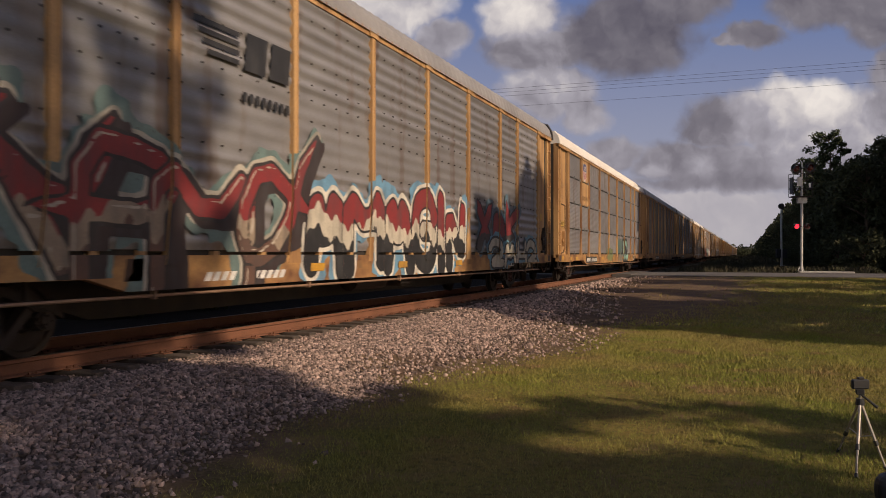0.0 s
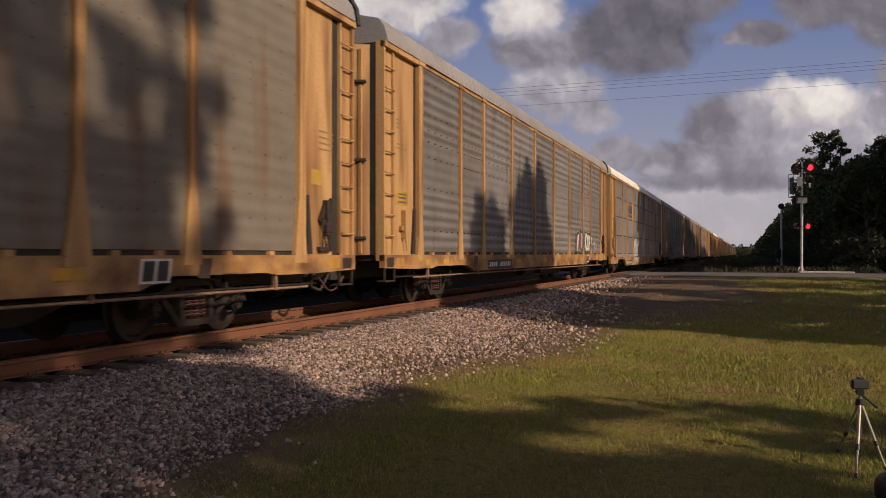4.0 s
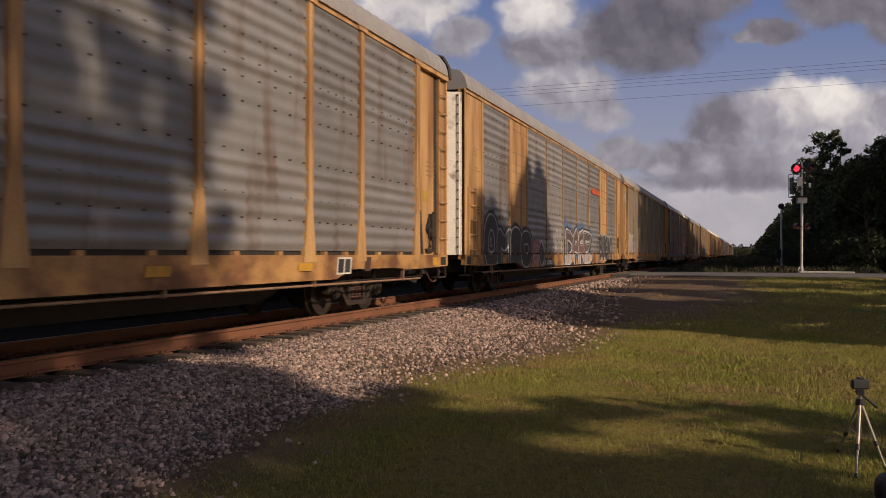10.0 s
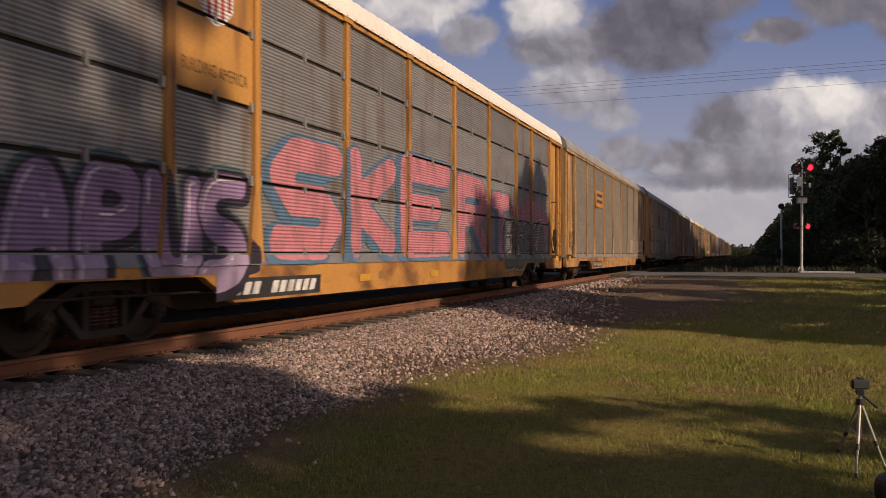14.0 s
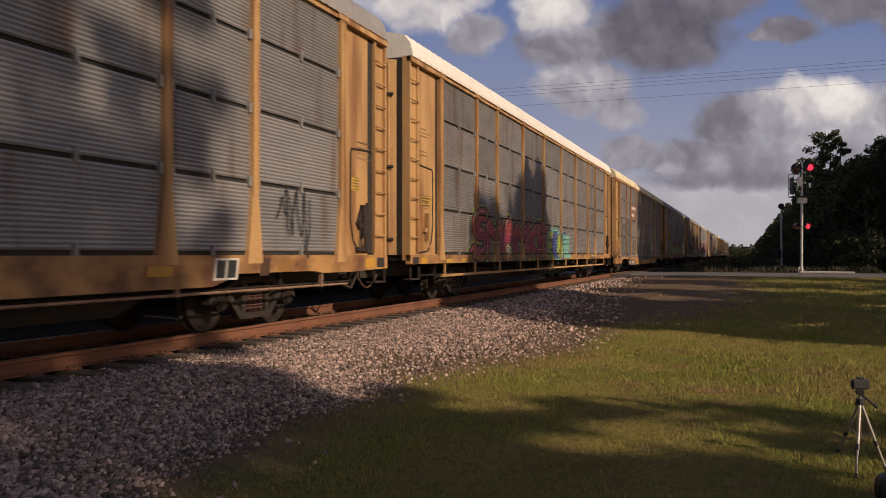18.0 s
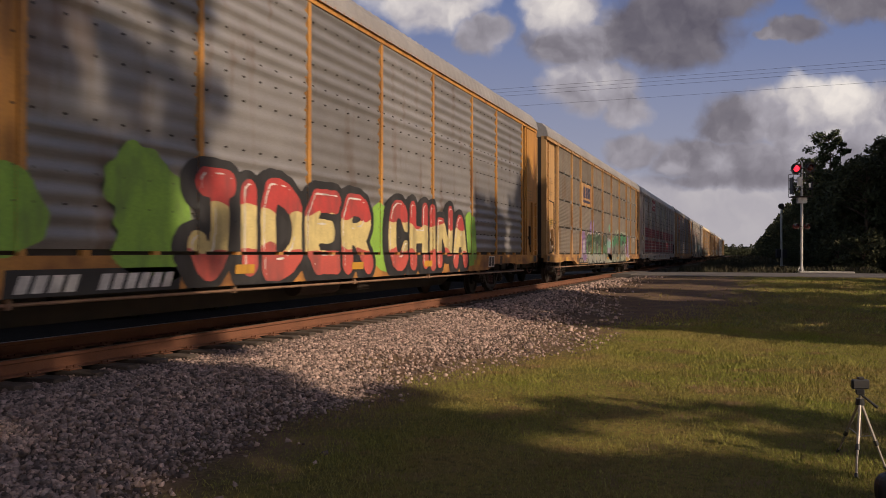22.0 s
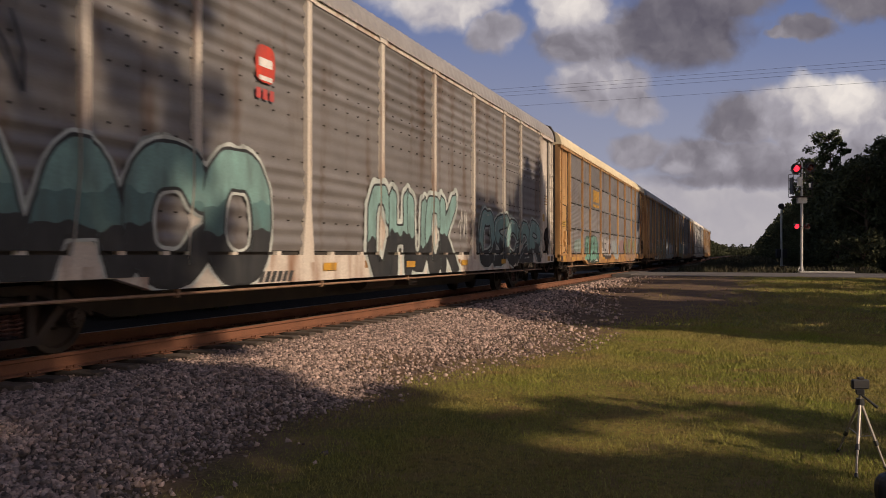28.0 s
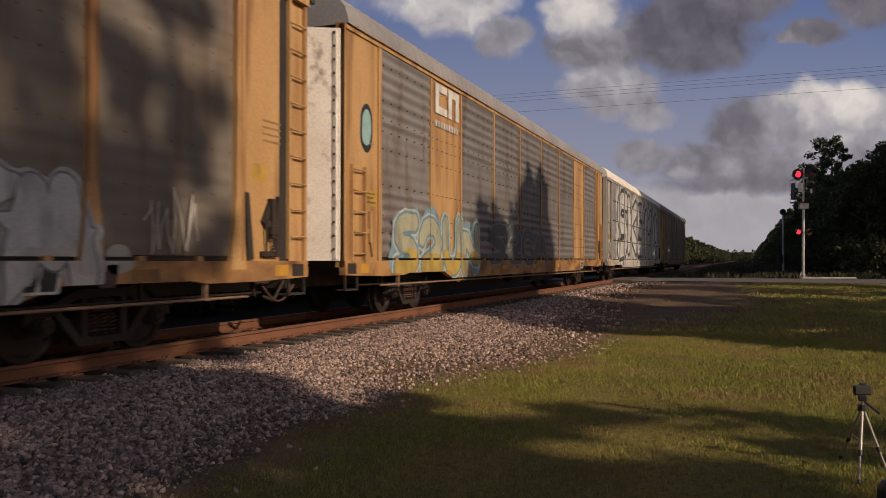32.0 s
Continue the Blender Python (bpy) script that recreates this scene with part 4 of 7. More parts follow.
def autorack(k, spec):
    body, panel, roofm, kind = spec["body"], spec["panel"], spec["roof"], spec["kind"]
    spec["cols"] = cols = COLS_C if kind == "hood" else COLS_A
    car = tagged(new("autorack_car"), spec["label"], "railway car", "autorack cars of the train")
    car_spec[car.name] = spec
    mk = lambda key, fn, mat: shared((key, mat.name), fn, mat)
    sk = spec.get("sill", "deep")

    def turned(ob):
        ob.rotation_euler = (0, 0, math.pi)
        ob.location = (0, BODY, 0)
        return ob

    sill = lambda bm: prism(bm, SILLS[sk], "x", 1.38, 1.50)
    part("side_sill", mk("side_sill_" + sk, sill, {M_YELLOW: M_SILL, M_ORANGE: M_SILL_ORANGE}.get(body, body)), None, car)
    turned(part("side_sill", mk("side_sill_" + sk, sill, {M_YELLOW: M_SILL, M_ORANGE: M_SILL_ORANGE}.get(body, body)), None, car))
    if sk == "low":
        part("skirt", mk("skirt", lambda bm: prism(bm, [(1.49, 0.98), (1.52, 0.98), (1.46, 1.15), (1.43, 1.15)], "y", 1.9, 25.3), M_GALV), None, car, "grey steel skirt above the sill")
    if sk == "truss":
        part("truss_rod", mk("truss_rod", lambda bm: box(bm, 1.42, 1.48, 2.0, 25.2, 0.60, 0.66), body), None, car)
        for y in np.arange(2.2, 25.3, 2.3):
            part("truss_strut", mk("truss_strut", lambda bm: box(bm, 1.43, 1.47, -0.04, 0.04, 0.66, 0.92), body), None, car, "", (0, y, 0))

    def deck(bm):
        box(bm, -1.38, 1.38, 0.05, BODY - 0.05, 1.0, 1.11)
        prism(bm, [(-0.1, 0.62), (5.2, 0.62), (6.2, 0.3), (21.0, 0.3), (22.0, 0.62), (BODY + 0.1, 0.62), (BODY + 0.1, 1.0), (-0.1, 1.0)], "x", -0.35, 0.35)
        for y in np.arange(6.5, BODY - 6, 2.85):
            box(bm, -1.36, 1.36, y, y + 0.12, 0.75, 1.0)
    part("underframe", mk("underframe", deck, M_BLACK), None, car)

    def pipes(bm):
        tube(bm, (1.25, 1.0, 0.66), (1.25, 6.0, 0.62), 0.02, n=6)
        tube(bm, (1.25, 6.0, 0.62), (1.25, BODY - 1.0, 0.64), 0.02, n=6)
        for y in np.arange(2.0, BODY, 2.4):
            box(bm, 1.22, 1.28, y, y + 0.05, 0.6, 0.95)
    part("brake_pipe", mk("brake_pipe", pipes, M_WHEEL), None, car)
    if sk == "deep":
        def sill_pipe(bm):
            tube(bm, (1.44, 1.6, 0.64), (1.44, BODY - 1.6, 0.61), 0.02, n=6)
            for y in np.arange(2.4, BODY - 2, 3.7):
                box(bm, 1.41, 1.47, y, y + 0.05, 0.59, 0.84)
        part("sill_pipe", mk("sill_pipe", sill_pipe, M_PIPE), None, car, "pale rusty pipe along the sill")

    def hose(bm):
        pts = [(1.4, BODY - 1.15 + 0.11 * i, 0.74 - 0.24 * math.sin(math.pi * i / 8)) for i in range(9)]
        sweep(bm, pts, 0.017)
    part("air_hose", mk("air_hose", hose, M_SPRING), None, car, "looped hose at the end of the car")
    tankm = lambda bm: (tube(bm, (0.95, 12.2, 0.62), (0.95, 13.6, 0.62), 0.2, n=12), box(bm, 0.7, 1.2, 14.2, 14.7, 0.45, 0.9, 0.02))
    part("air_reservoir", mk("air_reservoir", tankm, M_GRIME), None, car)
    part("roof", mk("roof", roof_mesh, roofm), None, car)
    part("top_rail", mk("top_rail", eave_mesh, spec.get("post", body)), None, car)
    pf = slim_post if kind == "hood" else post_mesh
    for y in cols:
        part("post", mk("post_" + kind, pf, spec.get("post", body)), None, car, "", (PX, y, 0))
    if kind == "rows":
        rows, pitch, dep, gapz = ROWS, 0.055, 0.0115, 0.06
    else:
        rows, pitch, dep, gapz = [1.17, 5.34], 0.23, spec.get("ripple", 0.042), 0.0
    plain = spec.get("plain", {})
    for c in range(len(cols) - 1):
        for r in range(len(rows) - 1):
            w, h = cols[c + 1] - cols[c] - 0.06, rows[r + 1] - rows[r] - gapz
            if (c, r) in plain:
                me = shared(("panel_plain", round(w, 3), round(h, 3), plain[(c, r)].name), lambda bm: box(bm, -0.01, 0.024, 0, w, 0, h, 0.008), plain[(c, r)])
            else:
                me = shared(("panel", round(w, 3), round(h, 3), dep, panel.name), lambda bm: (corrugated if kind == "rows" else rippled)(bm, w, h, pitch, dep), panel)
            part("panel", me, None, car, "", (PX + 0.008, cols[c] + 0.03, rows[r] + 0.02))

    def clips(bm):
        for c in range(len(cols) - 1):
            m = (cols[c] + cols[c + 1]) / 2
            if kind == "rows":
                for z in ROWS[:-1]:
                    box(bm, PX, PX + 0.05, m - 0.025, m + 0.025, z - 0.07, z + 0.09)
                    for s in (cols[c] + 0.105, cols[c + 1] - 0.105):
                        box(bm, PX, PX + 0.06, s - 0.028, s + 0.028, z - 0.07, z + 0.07)
            else:
                for fy in (0.3, 0.7):
                    yy = cols[c] + fy * (cols[c + 1] - cols[c])
                    box(bm, PX - 0.02, PX + 0.05, yy - 0.06, yy + 0.06, 1.11, 1.18)
    tagged(part("panel_clip", mk("panel_clips_" + kind, clips, M_GALV_LIGHT if kind == "rows" else spec.get("post", body)), None, car), kind="stuff")
    ripple = spec.get("ripple", 0.042)
    if kind != "rows":
        def rivets(bm):
            for c in range(len(cols) - 1):
                for fy in (0.05, 0.2, 0.35, 0.5, 0.65, 0.8, 0.95):
                    yy = cols[c] + fy * (cols[c + 1] - cols[c])
                    for z in (1.3, 1.65, 2.0, 2.35, 2.6, 2.95, 3.3, 3.65, 3.9, 4.25, 4.6, 4.95):
                        if (int(z * 20) + int(fy * 20)) % 3:
                            box(bm, PX + 0.02, PX + (0.053 if ripple > 0.02 else 0.024), yy - 0.01, yy + 0.01, z, z + 0.022)
        tagged(part("rivet_rest", mk("rivets_%s_%s" % (kind, ripple), rivets, M_RIVET), None, car), kind="stuff")
    part("far_wall", mk("far_wall", lambda bm: box(bm, -1.46, -1.40, 0.1, BODY - 0.1, 1.14, 5.34), panel), None, car)
    # black sheet stands in for the unlit inside seen through the panel gaps
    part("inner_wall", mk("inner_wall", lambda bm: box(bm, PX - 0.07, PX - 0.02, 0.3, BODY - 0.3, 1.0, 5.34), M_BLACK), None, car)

    # the solid end bays: plate, edge posts, ladder, latch
    c0 = cols[0]
    for rear in (False, True):
        def mirror(y0, y1):
            return (BODY - y1, BODY - y0) if rear else (y0, y1)
        key = kind + ("_rear" if rear else "_front")
        lad = 0.0 if kind == "hood" else (0.74 if rear else 0.07)
        part("end_plate", mk("end_plate_" + key, lambda bm: (box(bm, 1.36, 1.42 if kind != "hood" else 1.47, *mirror(lad, c0), 1.12, 5.34)), body), None, car)
        part("edge_post", mk("edge_post_" + key, lambda bm: box(bm, 1.42, 1.51, *mirror(c0 - 0.13, c0 - 0.06), 1.12, 5.3), body), None, car)
        if kind != "hood" and not rear:
            # black strip in place of the shade beside the corner post
            part("dark_jamb", mk("dark_jamb", lambda bm: box(bm, 1.17, 1.30, 0.0, 0.03, 1.12, 5.34), M_BLACK), None, car, "black jamb at the corner of the end")
            part("door_gap", mk("door_gap_" + key, lambda bm: box(bm, 1.42, 1.428, *mirror(c0 - 0.27, c0 - 0.15), 1.14, 5.28), M_GRIME), None, car, "dark gap beside the end plate")
        if kind == "rows":
            line = [(0.6, 3.1), (1.42, 3.06), (1.46, 2.95), (1.46, 1.75), (1.36, 1.4), (1.15, 1.2), (0.6, 1.16)]
            if rear:
                line = [(BODY - a, b) for a, b in line]
            part("flap_seam", mk("flap_seam_" + key, lambda bm: sweep(bm, [(1.425, *a) for a in line], 0.02, 5), M_GRIME), None, car, "dark seam round the lower flap")
        elif kind == "tall":
            # black slanted wedge laid beside the flared post foot
            part("stanchion", mk("dark_wedge_" + key, lambda bm: prism(bm, [(c0 - 0.42 if not rear else BODY - c0 + 0.42, 1.14), ((c0 - 0.28) if not rear else BODY - c0 + 0.28, 1.14), ((c0 - 0.22) if not rear else BODY - c0 + 0.22, 2.1), ((c0 - 0.3) if not rear else BODY - c0 + 0.3, 2.1)][::1 if not rear else -1], "x", 1.425, 1.47), M_BLACK), None, car, "black slanted stanchion")
        part("bulkhead", mk("bulkhead_" + key, lambda bm: box(bm, -1.36, 1.34, *mirror(0.44, 0.5), 1.12, 5.36), M_GRIME), None, car)
        part("corner_post", mk("corner_post_" + key, lambda bm: box(bm, 1.30, 1.48, *mirror(0.0, 0.07), 1.0, 5.36), body), None, car)
        part("corner_post", mk("corner_post_far_" + key, lambda bm: box(bm, -1.48, -1.30, *mirror(0.0, 0.07), 1.0, 5.36), body), None, car)
        if kind != "hood":
            part("ladder_stile", mk("ladder_stile_" + key, lambda bm: box(bm, 1.40, 1.47, *mirror(0.46, 0.52), 1.15, 5.3), body), None, car)
            if rear:
                # black colour gives the recess beside the ladder its shade
                part("back_plate", mk("back_plate_" + key, lambda bm: box(bm, 1.28, 1.33, *mirror(0.4, 0.76), 1.12, 5.34), M_BLACK), None, car, "dark recess beside the ladder")
                part("corner_plate", mk("corner_plate_" + key, lambda bm: box(bm, 1.36, 1.42, *mirror(0.07, 0.44), 1.12, 5.34), body), None, car)
            part("lintel", mk("lintel_" + key, lambda bm: box(bm, 1.40, 1.52, *mirror(0.0, c0 + 0.05), 5.24, 5.36), body), None, car)
            zs, yl = np.arange(1.5, 5.3, 0.42), (0.04, 0.5)
        else:
            zs, yl = np.arange(1.25, 2.8, 0.38), (0.25, 0.75)
            part("ladder_stile", mk("ladder_stile_" + key, lambda bm: [box(bm, 1.47, 1.54, *mirror(a, a + 0.05), 1.1, 2.85) for a in (0.22, 0.74)], body), None, car)
        for z in zs:
            ya, yb = mirror(*yl)
            part("rung", mk("rung_" + key, lambda bm: tube(bm, (1.49 if kind != "hood" else 1.54, ya, 0), (1.49 if kind != "hood" else 1.54, yb, 0), 0.016, n=6), body), None, car, "", (0, 0, z))
        ya, yb = mirror(0.85, 1.2)
        part("latch", mk("latch_" + key, lambda bm: (box(bm, 1.42, 1.5, ya, yb, 1.62, 1.72, 0.01), box(bm, 1.42, 1.53, (ya + yb) / 2 - 0.05, (ya + yb) / 2 + 0.05, 1.45, 2.05, 0.01), tube(bm, (1.5, (ya + yb) / 2, 1.5), (1.5, (ya + yb) / 2 + 0.1, 1.2), 0.02, n=6)), M_GRIME if rear else body), None, car)
        if rear and kind != "hood":
            def gear(bm):
                ym = BODY - 1.05
                box(bm, 1.42, 1.50, ym - 0.22, ym + 0.2, 1.18, 1.26, 0.01)
                box(bm, 1.42, 1.54, ym - 0.05, ym + 0.16, 1.5, 1.66, 0.015)
                prism(bm, [(ym - 0.2, 1.7), (ym + 0.02, 2.05), (ym + 0.06, 1.95), (ym - 0.12, 1.62)], "x", 1.42, 1.47)
                prism(bm, [(ym + 0.2, 1.2), (ym + 0.3, 1.7), (ym + 0.22, 2.1), (ym + 0.14, 1.7)], "x", 1.42, 1.48)
                tube(bm, (1.47, ym - 0.1, 1.2), (1.49, ym - 0.14, 1.75), 0.018, n=6)
                tube(bm, (1.5, ym + 0.1, 1.6), (1.5, ym + 0.12, 1.24), 0.014, n=6)
                for k in range(5):
                    tube(bm, (1.49, ym + 0.05, 1.46 - 0.05 * k), (1.49, ym + 0.055, 1.43 - 0.05 * k), 0.02, n=6)
            part("door_gear", mk("door_gear", gear, M_GRIME), None, car, "rusty locking gear of the end door")
        part("step", mk("step_" + key, lambda bm: (box(bm, 1.30, 1.48, *mirror(0.05, 0.55), 0.58, 0.61), box(bm, 1.44, 1.48, *mirror(0.05, 0.08), 0.6, 0.86), box(bm, 1.44, 1.48, *mirror(0.52, 0.55), 0.6, 0.86)), M_GRIME), None, car)
        dm = spec.get("door", body)
        for s in (-1, 1):
            d = part("end_door", mk("end_door_%s_%d" % (kind == "hood", s), lambda bm: flat_door(bm, s) if kind == "hood" else arc_door(bm, s), dm), None, car)
            if rear:
                turned(d)
            for xr in ((0.34, 0.67, 1.0) if kind != "hood" else (0.06, 0.66, 1.33)):
                yr = bow(xr) if kind != "hood" else -0.73 + 0.5 * xr
                part("door_rib", mk("door_rib", lambda bm: box(bm, -0.035, 0.035, -0.035, 0.02, 1.15, 5.2), dm), None, d, "", (s * xr, yr, 0))
            if kind == "hood":
                tagged(part("rivet_rest", mk("flat_rivets_%d" % s, lambda bm: flat_rivets(bm, s), M_RIVET), None, d), kind="stuff")
            if kind != "hood":
                for zz in (1.45, 3.0, 4.55):
                    part("door_bar", mk("door_bar_%d" % s, lambda bm: door_bar(bm, s), M_BLACK), None, d, "", (0, 0, zz))
            hy = (-0.38 if kind == "hood" else bow(0.7)) - 0.09
            for zz in (1.9, 3.9):
                h = part("door_handle", mk("door_handle_%d_%s" % (s, kind == "hood"), lambda bm: (tube(bm, (s * 0.7, hy, 0), (s * 0.7, hy, 0.4), 0.016, n=6), tube(bm, (s * 0.7, hy + 0.12, 0), (s * 0.7, hy, 0), 0.016, n=6), tube(bm, (s * 0.7, hy + 0.12, 0.4), (s * 0.7, hy, 0.4), 0.016, n=6)), M_GRIME), None, d, "", (0, 0, zz))

        def coupler(bm):
            box(bm, -0.12, 0.12, -0.62, 0.3, 0.74, 0.96, 0.02)
            box(bm, -0.2, 0.2, -0.64, -0.38, 0.70, 1.0, 0.03)
            tube(bm, (0.3, -0.1, 0.75), (0.28, -0.4, 0.42), 0.03, n=6)
            tube(bm, (0.28, -0.4, 0.42), (0.2, -0.62, 0.5), 0.03, n=6)
        cp = part("coupler", mk("coupler", coupler, M_GRIME), None, car)
        if rear:
            turned(cp)
    if kind == "tall":
        def hoop(bm):
            pr = [(1.54, 5.3), (1.5, 5.6), (1.36, 5.84), (0.9, 5.96), (0, 6.0)]
            pr = pr + [(-x, z) for x, z in pr[-2::-1]]
            for a, b in zip(pr, pr[1:]):
                tube(bm, (a[0], BODY + 0.05, a[1]), (b[0], BODY + 0.05, b[1]), 0.05, n=6)
        part("roof_hoop", mk("roof_hoop", hoop, M_BLACK), None, car, "black hoop at the roof end")

    # running gear
    for yc in (3.95, BODY - 3.95):
        truck = part("truck", shared("truck_bolster", lambda bm: box(bm, -1.05, 1.05, -0.2, 0.2, 0.52, 0.68, 0.03), M_GRIME), None, car, "", (0, yc, 0))
        for sx in (-1, 1):
            part("side_frame", shared("side_frame", side_frame, M_FRAME), None, truck, "", (sx * 1.0, 0, 0))
            for dy in (-0.15, 0.0, 0.15):
                part("spring", shared("spring", spring, M_SPRING), None, truck, "", (sx * 1.02, dy, 0))
        for dy in (-0.89, 0.89):
            ws = part("wheelset", shared("wheelset", wheel_profile, M_WHEEL), None, truck, "", (0, dy, 0.425))
            WHEELS.append((k, ws))
    stencils(car, 40 + k, sk == "low")
    return car


M_FRAME = surface("grey_cast_frame", (0.036, 0.026, 0.021), (0.02, 0.015, 0.012), 4.0, 0.75, 0.2, 0.15, 50.0)
M_SPRING = surface("rust_red_spring", (0.11, 0.05, 0.04), (0.06, 0.03, 0.025), 6.0, 0.7, 0.2, 0.1, 50.0)
YR = dict(kind="rows", rows=4, body=M_YELLOW, panel=M_GALV, roof=M_ROOF_WHITE)
YT = dict(kind="tall", rows=1, body=M_YELLOW, panel=M_GALV, roof=M_ROOF_GREY)
YH = dict(kind="hood", rows=1, body=M_YELLOW, panel=M_GALV, roof=M_ROOF_GREY, door=M_WHITE)
HP = {(1, 0): M_YELLOW, (7, 0): M_YELLOW}
PLATE_UP = {(1, 2): M_YELLOW, (1, 3): M_YELLOW}
SPECS = [
    dict(YT, label="yellow autorack car with grey panels and red graffiti"),
    dict(YR, plain=PLATE_UP, label="yellow autorack car with white roof and shield emblem"),
    dict(YT, panel=M_GALV_BROWN, ripple=0.01, label="yellow autorack car with plain tall grey-brown panels"),
    dict(YT, panel=M_GALV_DARK, label="yellow autorack car with dark rippled grey panels"),
    dict(YR, sill="low", plain={(2, 2): M_YELLOW}, label="yellow autorack car with cream roof and block emblem"),
    dict(YH, plain=HP, label="orange-yellow autorack car with white end door and painted letters"),
    dict(YT, label="yellow autorack car with pale grey rippled panels"),
    dict(YH, plain=HP, label="orange-yellow autorack car with black and white graffiti"),
    dict(YT, panel=M_GALV_BROWN, ripple=0.01, label="yellow autorack car with brown-grey panels and round emblem"),
    dict(YR, sill="low", body=M_ORANGE, plain={(1, 2): M_ORANGE, (1, 3): M_ORANGE}, label="orange-yellow autorack car with large pink graffiti letters"),
    dict(YT, panel=M_GALV_BROWN, sill="low", ripple=0.01, label="yellow autorack car with dusty brown panels"),
    dict(YR, roof=M_ROOF_GREY, plain={(2, 2): M_GALV_DARK}, label="yellow autorack car with dark plate and teal graffiti"),
    dict(YR, sill="truss", panel=M_GALV_DARK, label="yellow autorack car with open truss sill and red graffiti"),
    dict(YR, sill="low", panel=M_GALV_DARK, roof=M_ROOF_CREAM, plain={(2, 2): M_BROWNRED}, label="yellow autorack car with faded red-brown plate"),
    dict(YH, body=M_ORANGE, door=M_GRIME, plain={(1, 0): M_ORANGE}, label="orange autorack car with shield emblem and bold graffiti letters"),
    dict(YR, panel=M_GALV_BROWN, roof=M_ROOF_GREY, plain={(2, 2): M_YELLOW}, label="yellow autorack car with rusty panels and green graffiti"),
    dict(YT, body=M_SILVER, panel=M_GALV_LIGHT, roof=M_ROOF_LIGHT, label="silver-grey autorack car with red stripes along its side"),
    dict(YH, plain=HP, label="yellow autorack car with red plate emblems"),
    dict(YT, body=M_CREAMWHITE, panel=M_GALV_DARK, roof=M_ROOF_GREY, label="white-framed autorack car with dark panels and teal graffiti"),
    dict(YR, roof=M_ROOF_CREAM, label="yellow autorack car with cream roof and green graffiti"),
    dict(YT, panel=M_GALV_BROWN, ripple=0.01, label="yellow autorack car with brown panels and pale green graffiti"),
    dict(YH, plain=HP, panel=M_GALV_DARK, label="orange-yellow autorack car with white emblem and blue-yellow graffiti"),
    dict(YR, body=M_SILVER, panel=M_GALV_LIGHT, roof=M_ROOF_WHITE, label="pale grey autorack car with giant white letters"),
    dict(YT, panel=M_GALV_DARK, label="dark weathered autorack car at the end of the train"),
]
CARS = [autorack(k, s) for k, s in enumerate(SPECS)]

# ---- what is painted on each car ----
MAROON, PURPLE = (0.25, 0.03, 0.032), (0.25, 0.14, 0.34)
DARKBLUE, SKYB = (0.03, 0.035, 0.09), (0.16, 0.34, 0.5)
c = CARS[0]
word(c, "S*PM*", 2.0, 9.3, 0.68, 2.6, [(0.3, (0.13, 0.07, 0.05)), (0.5, (0.33, 0.26, 0.19)), (2, MAROON)], (0.03, 0.025, 0.025), 0.05, (0.5, 0.46, 0.38), 0.06, (0.15, 0.23, 0.22), 0.3, (0.04, 0.025, 0.025), (0.2, -0.12), (0.5, 0.44, 0.36), 0.095, 1, 0.1, 0.1, 1.25, 0.45, seed=3, wave=0.14)
word(c, "*M*GIN", 9.6, 17.5, 0.68, 2.55, [(0.4, BLACKP), (0.58, (0.6, 0.55, 0.44)), (2, MAROON)], BLACKP, 0.045, (0.72, 0.68, 0.58), 0.08, SKYB, 0.3, fat=0.15, rounds=1, wob=0.08, over=1.1, spike=0.22, seed=5, wave=0.12)
word(c, "X*K", 18.6, 22.6, 1.2, 2.55, [(0.35, (0.06, 0.05, 0.05)), (2, MAROON)], BLACKP, 0.06, None, 0.0, (0.1, 0.17, 0.22), 0.2, fat=0.17, rounds=1, wob=0.08, spike=0.25, seed=6)
word(c, "**H*", 19.6, 25.0, 0.72, 1.6, [(2, (0.5, 0.46, 0.36))], BLACKP, 0.07, None, 0.0, (0.13, 0.3, 0.4), 0.22, fat=0.17, rounds=1, spike=0.15, seed=8, lift=4)
striped_emblem(c, 6.8, 9.2, 3.3, 4.3, BLACKP)
number_bars(c, 6.9, 9.1, 0.72, 0.96, ground=None)
c = CARS[1]
shield(c, 5.5, 4.3, 5.15, 0.42)
spread_on(c, "motto", glyphs("BUILDING AMERICA", 4.8, 6.25, 3.5, 3.68), paint((0.2, 0.1, 0.03)), 1, "small dark motto on the yellow plate")
number_bars(c, 5.65, 8.5, 0.74, 1.02)
cloud_of_paint(c, 11.4, 13.7, 0.74, 1.5, (0.2, 0.24, 0.1), 4)
word(c, "XK", 15.4, 17.3, 0.76, 2.0, [(0.3, (0.24, 0.22, 0.19)), (2, (0.12, 0.2, 0.18))], (0.1, 0.16, 0.15), 0.05, None, 0, (0.22, 0.2, 0.18), 0.12, fat=0.16, rounds=1, seed=12)
word(c, "IC", 17.35, 19.3, 0.76, 1.95, [(2, (0.3, 0.52, 0.44))], (0.025, 0.025, 0.025), 0.14, None, 0, None, 0, (0.025, 0.025, 0.025), (-0.3, -0.06), fat=0.13, rounds=1, seed=13)
c = CARS[2]
number_bars(c, 6.77, 9.24, 0.72, 0.98)
c = CARS[3]
word(c, "AN", 19.35, 20.6, 1.22, 2.1, [(2, WHITE)], BLACKP, 0.11, (0.32, 0.31, 0.2), 0.05, fat=0.19, rounds=1, wob=0.05, seed=2)
word(c, "KOP", 21.2, 22.65, 1.24, 2.1, [(2, WHITE)], BLACKP, 0.09, (0.32, 0.31, 0.2), 0.05, fat=0.2, rounds=2, wob=0.05, ends=(1.0, 0.9), seed=3)
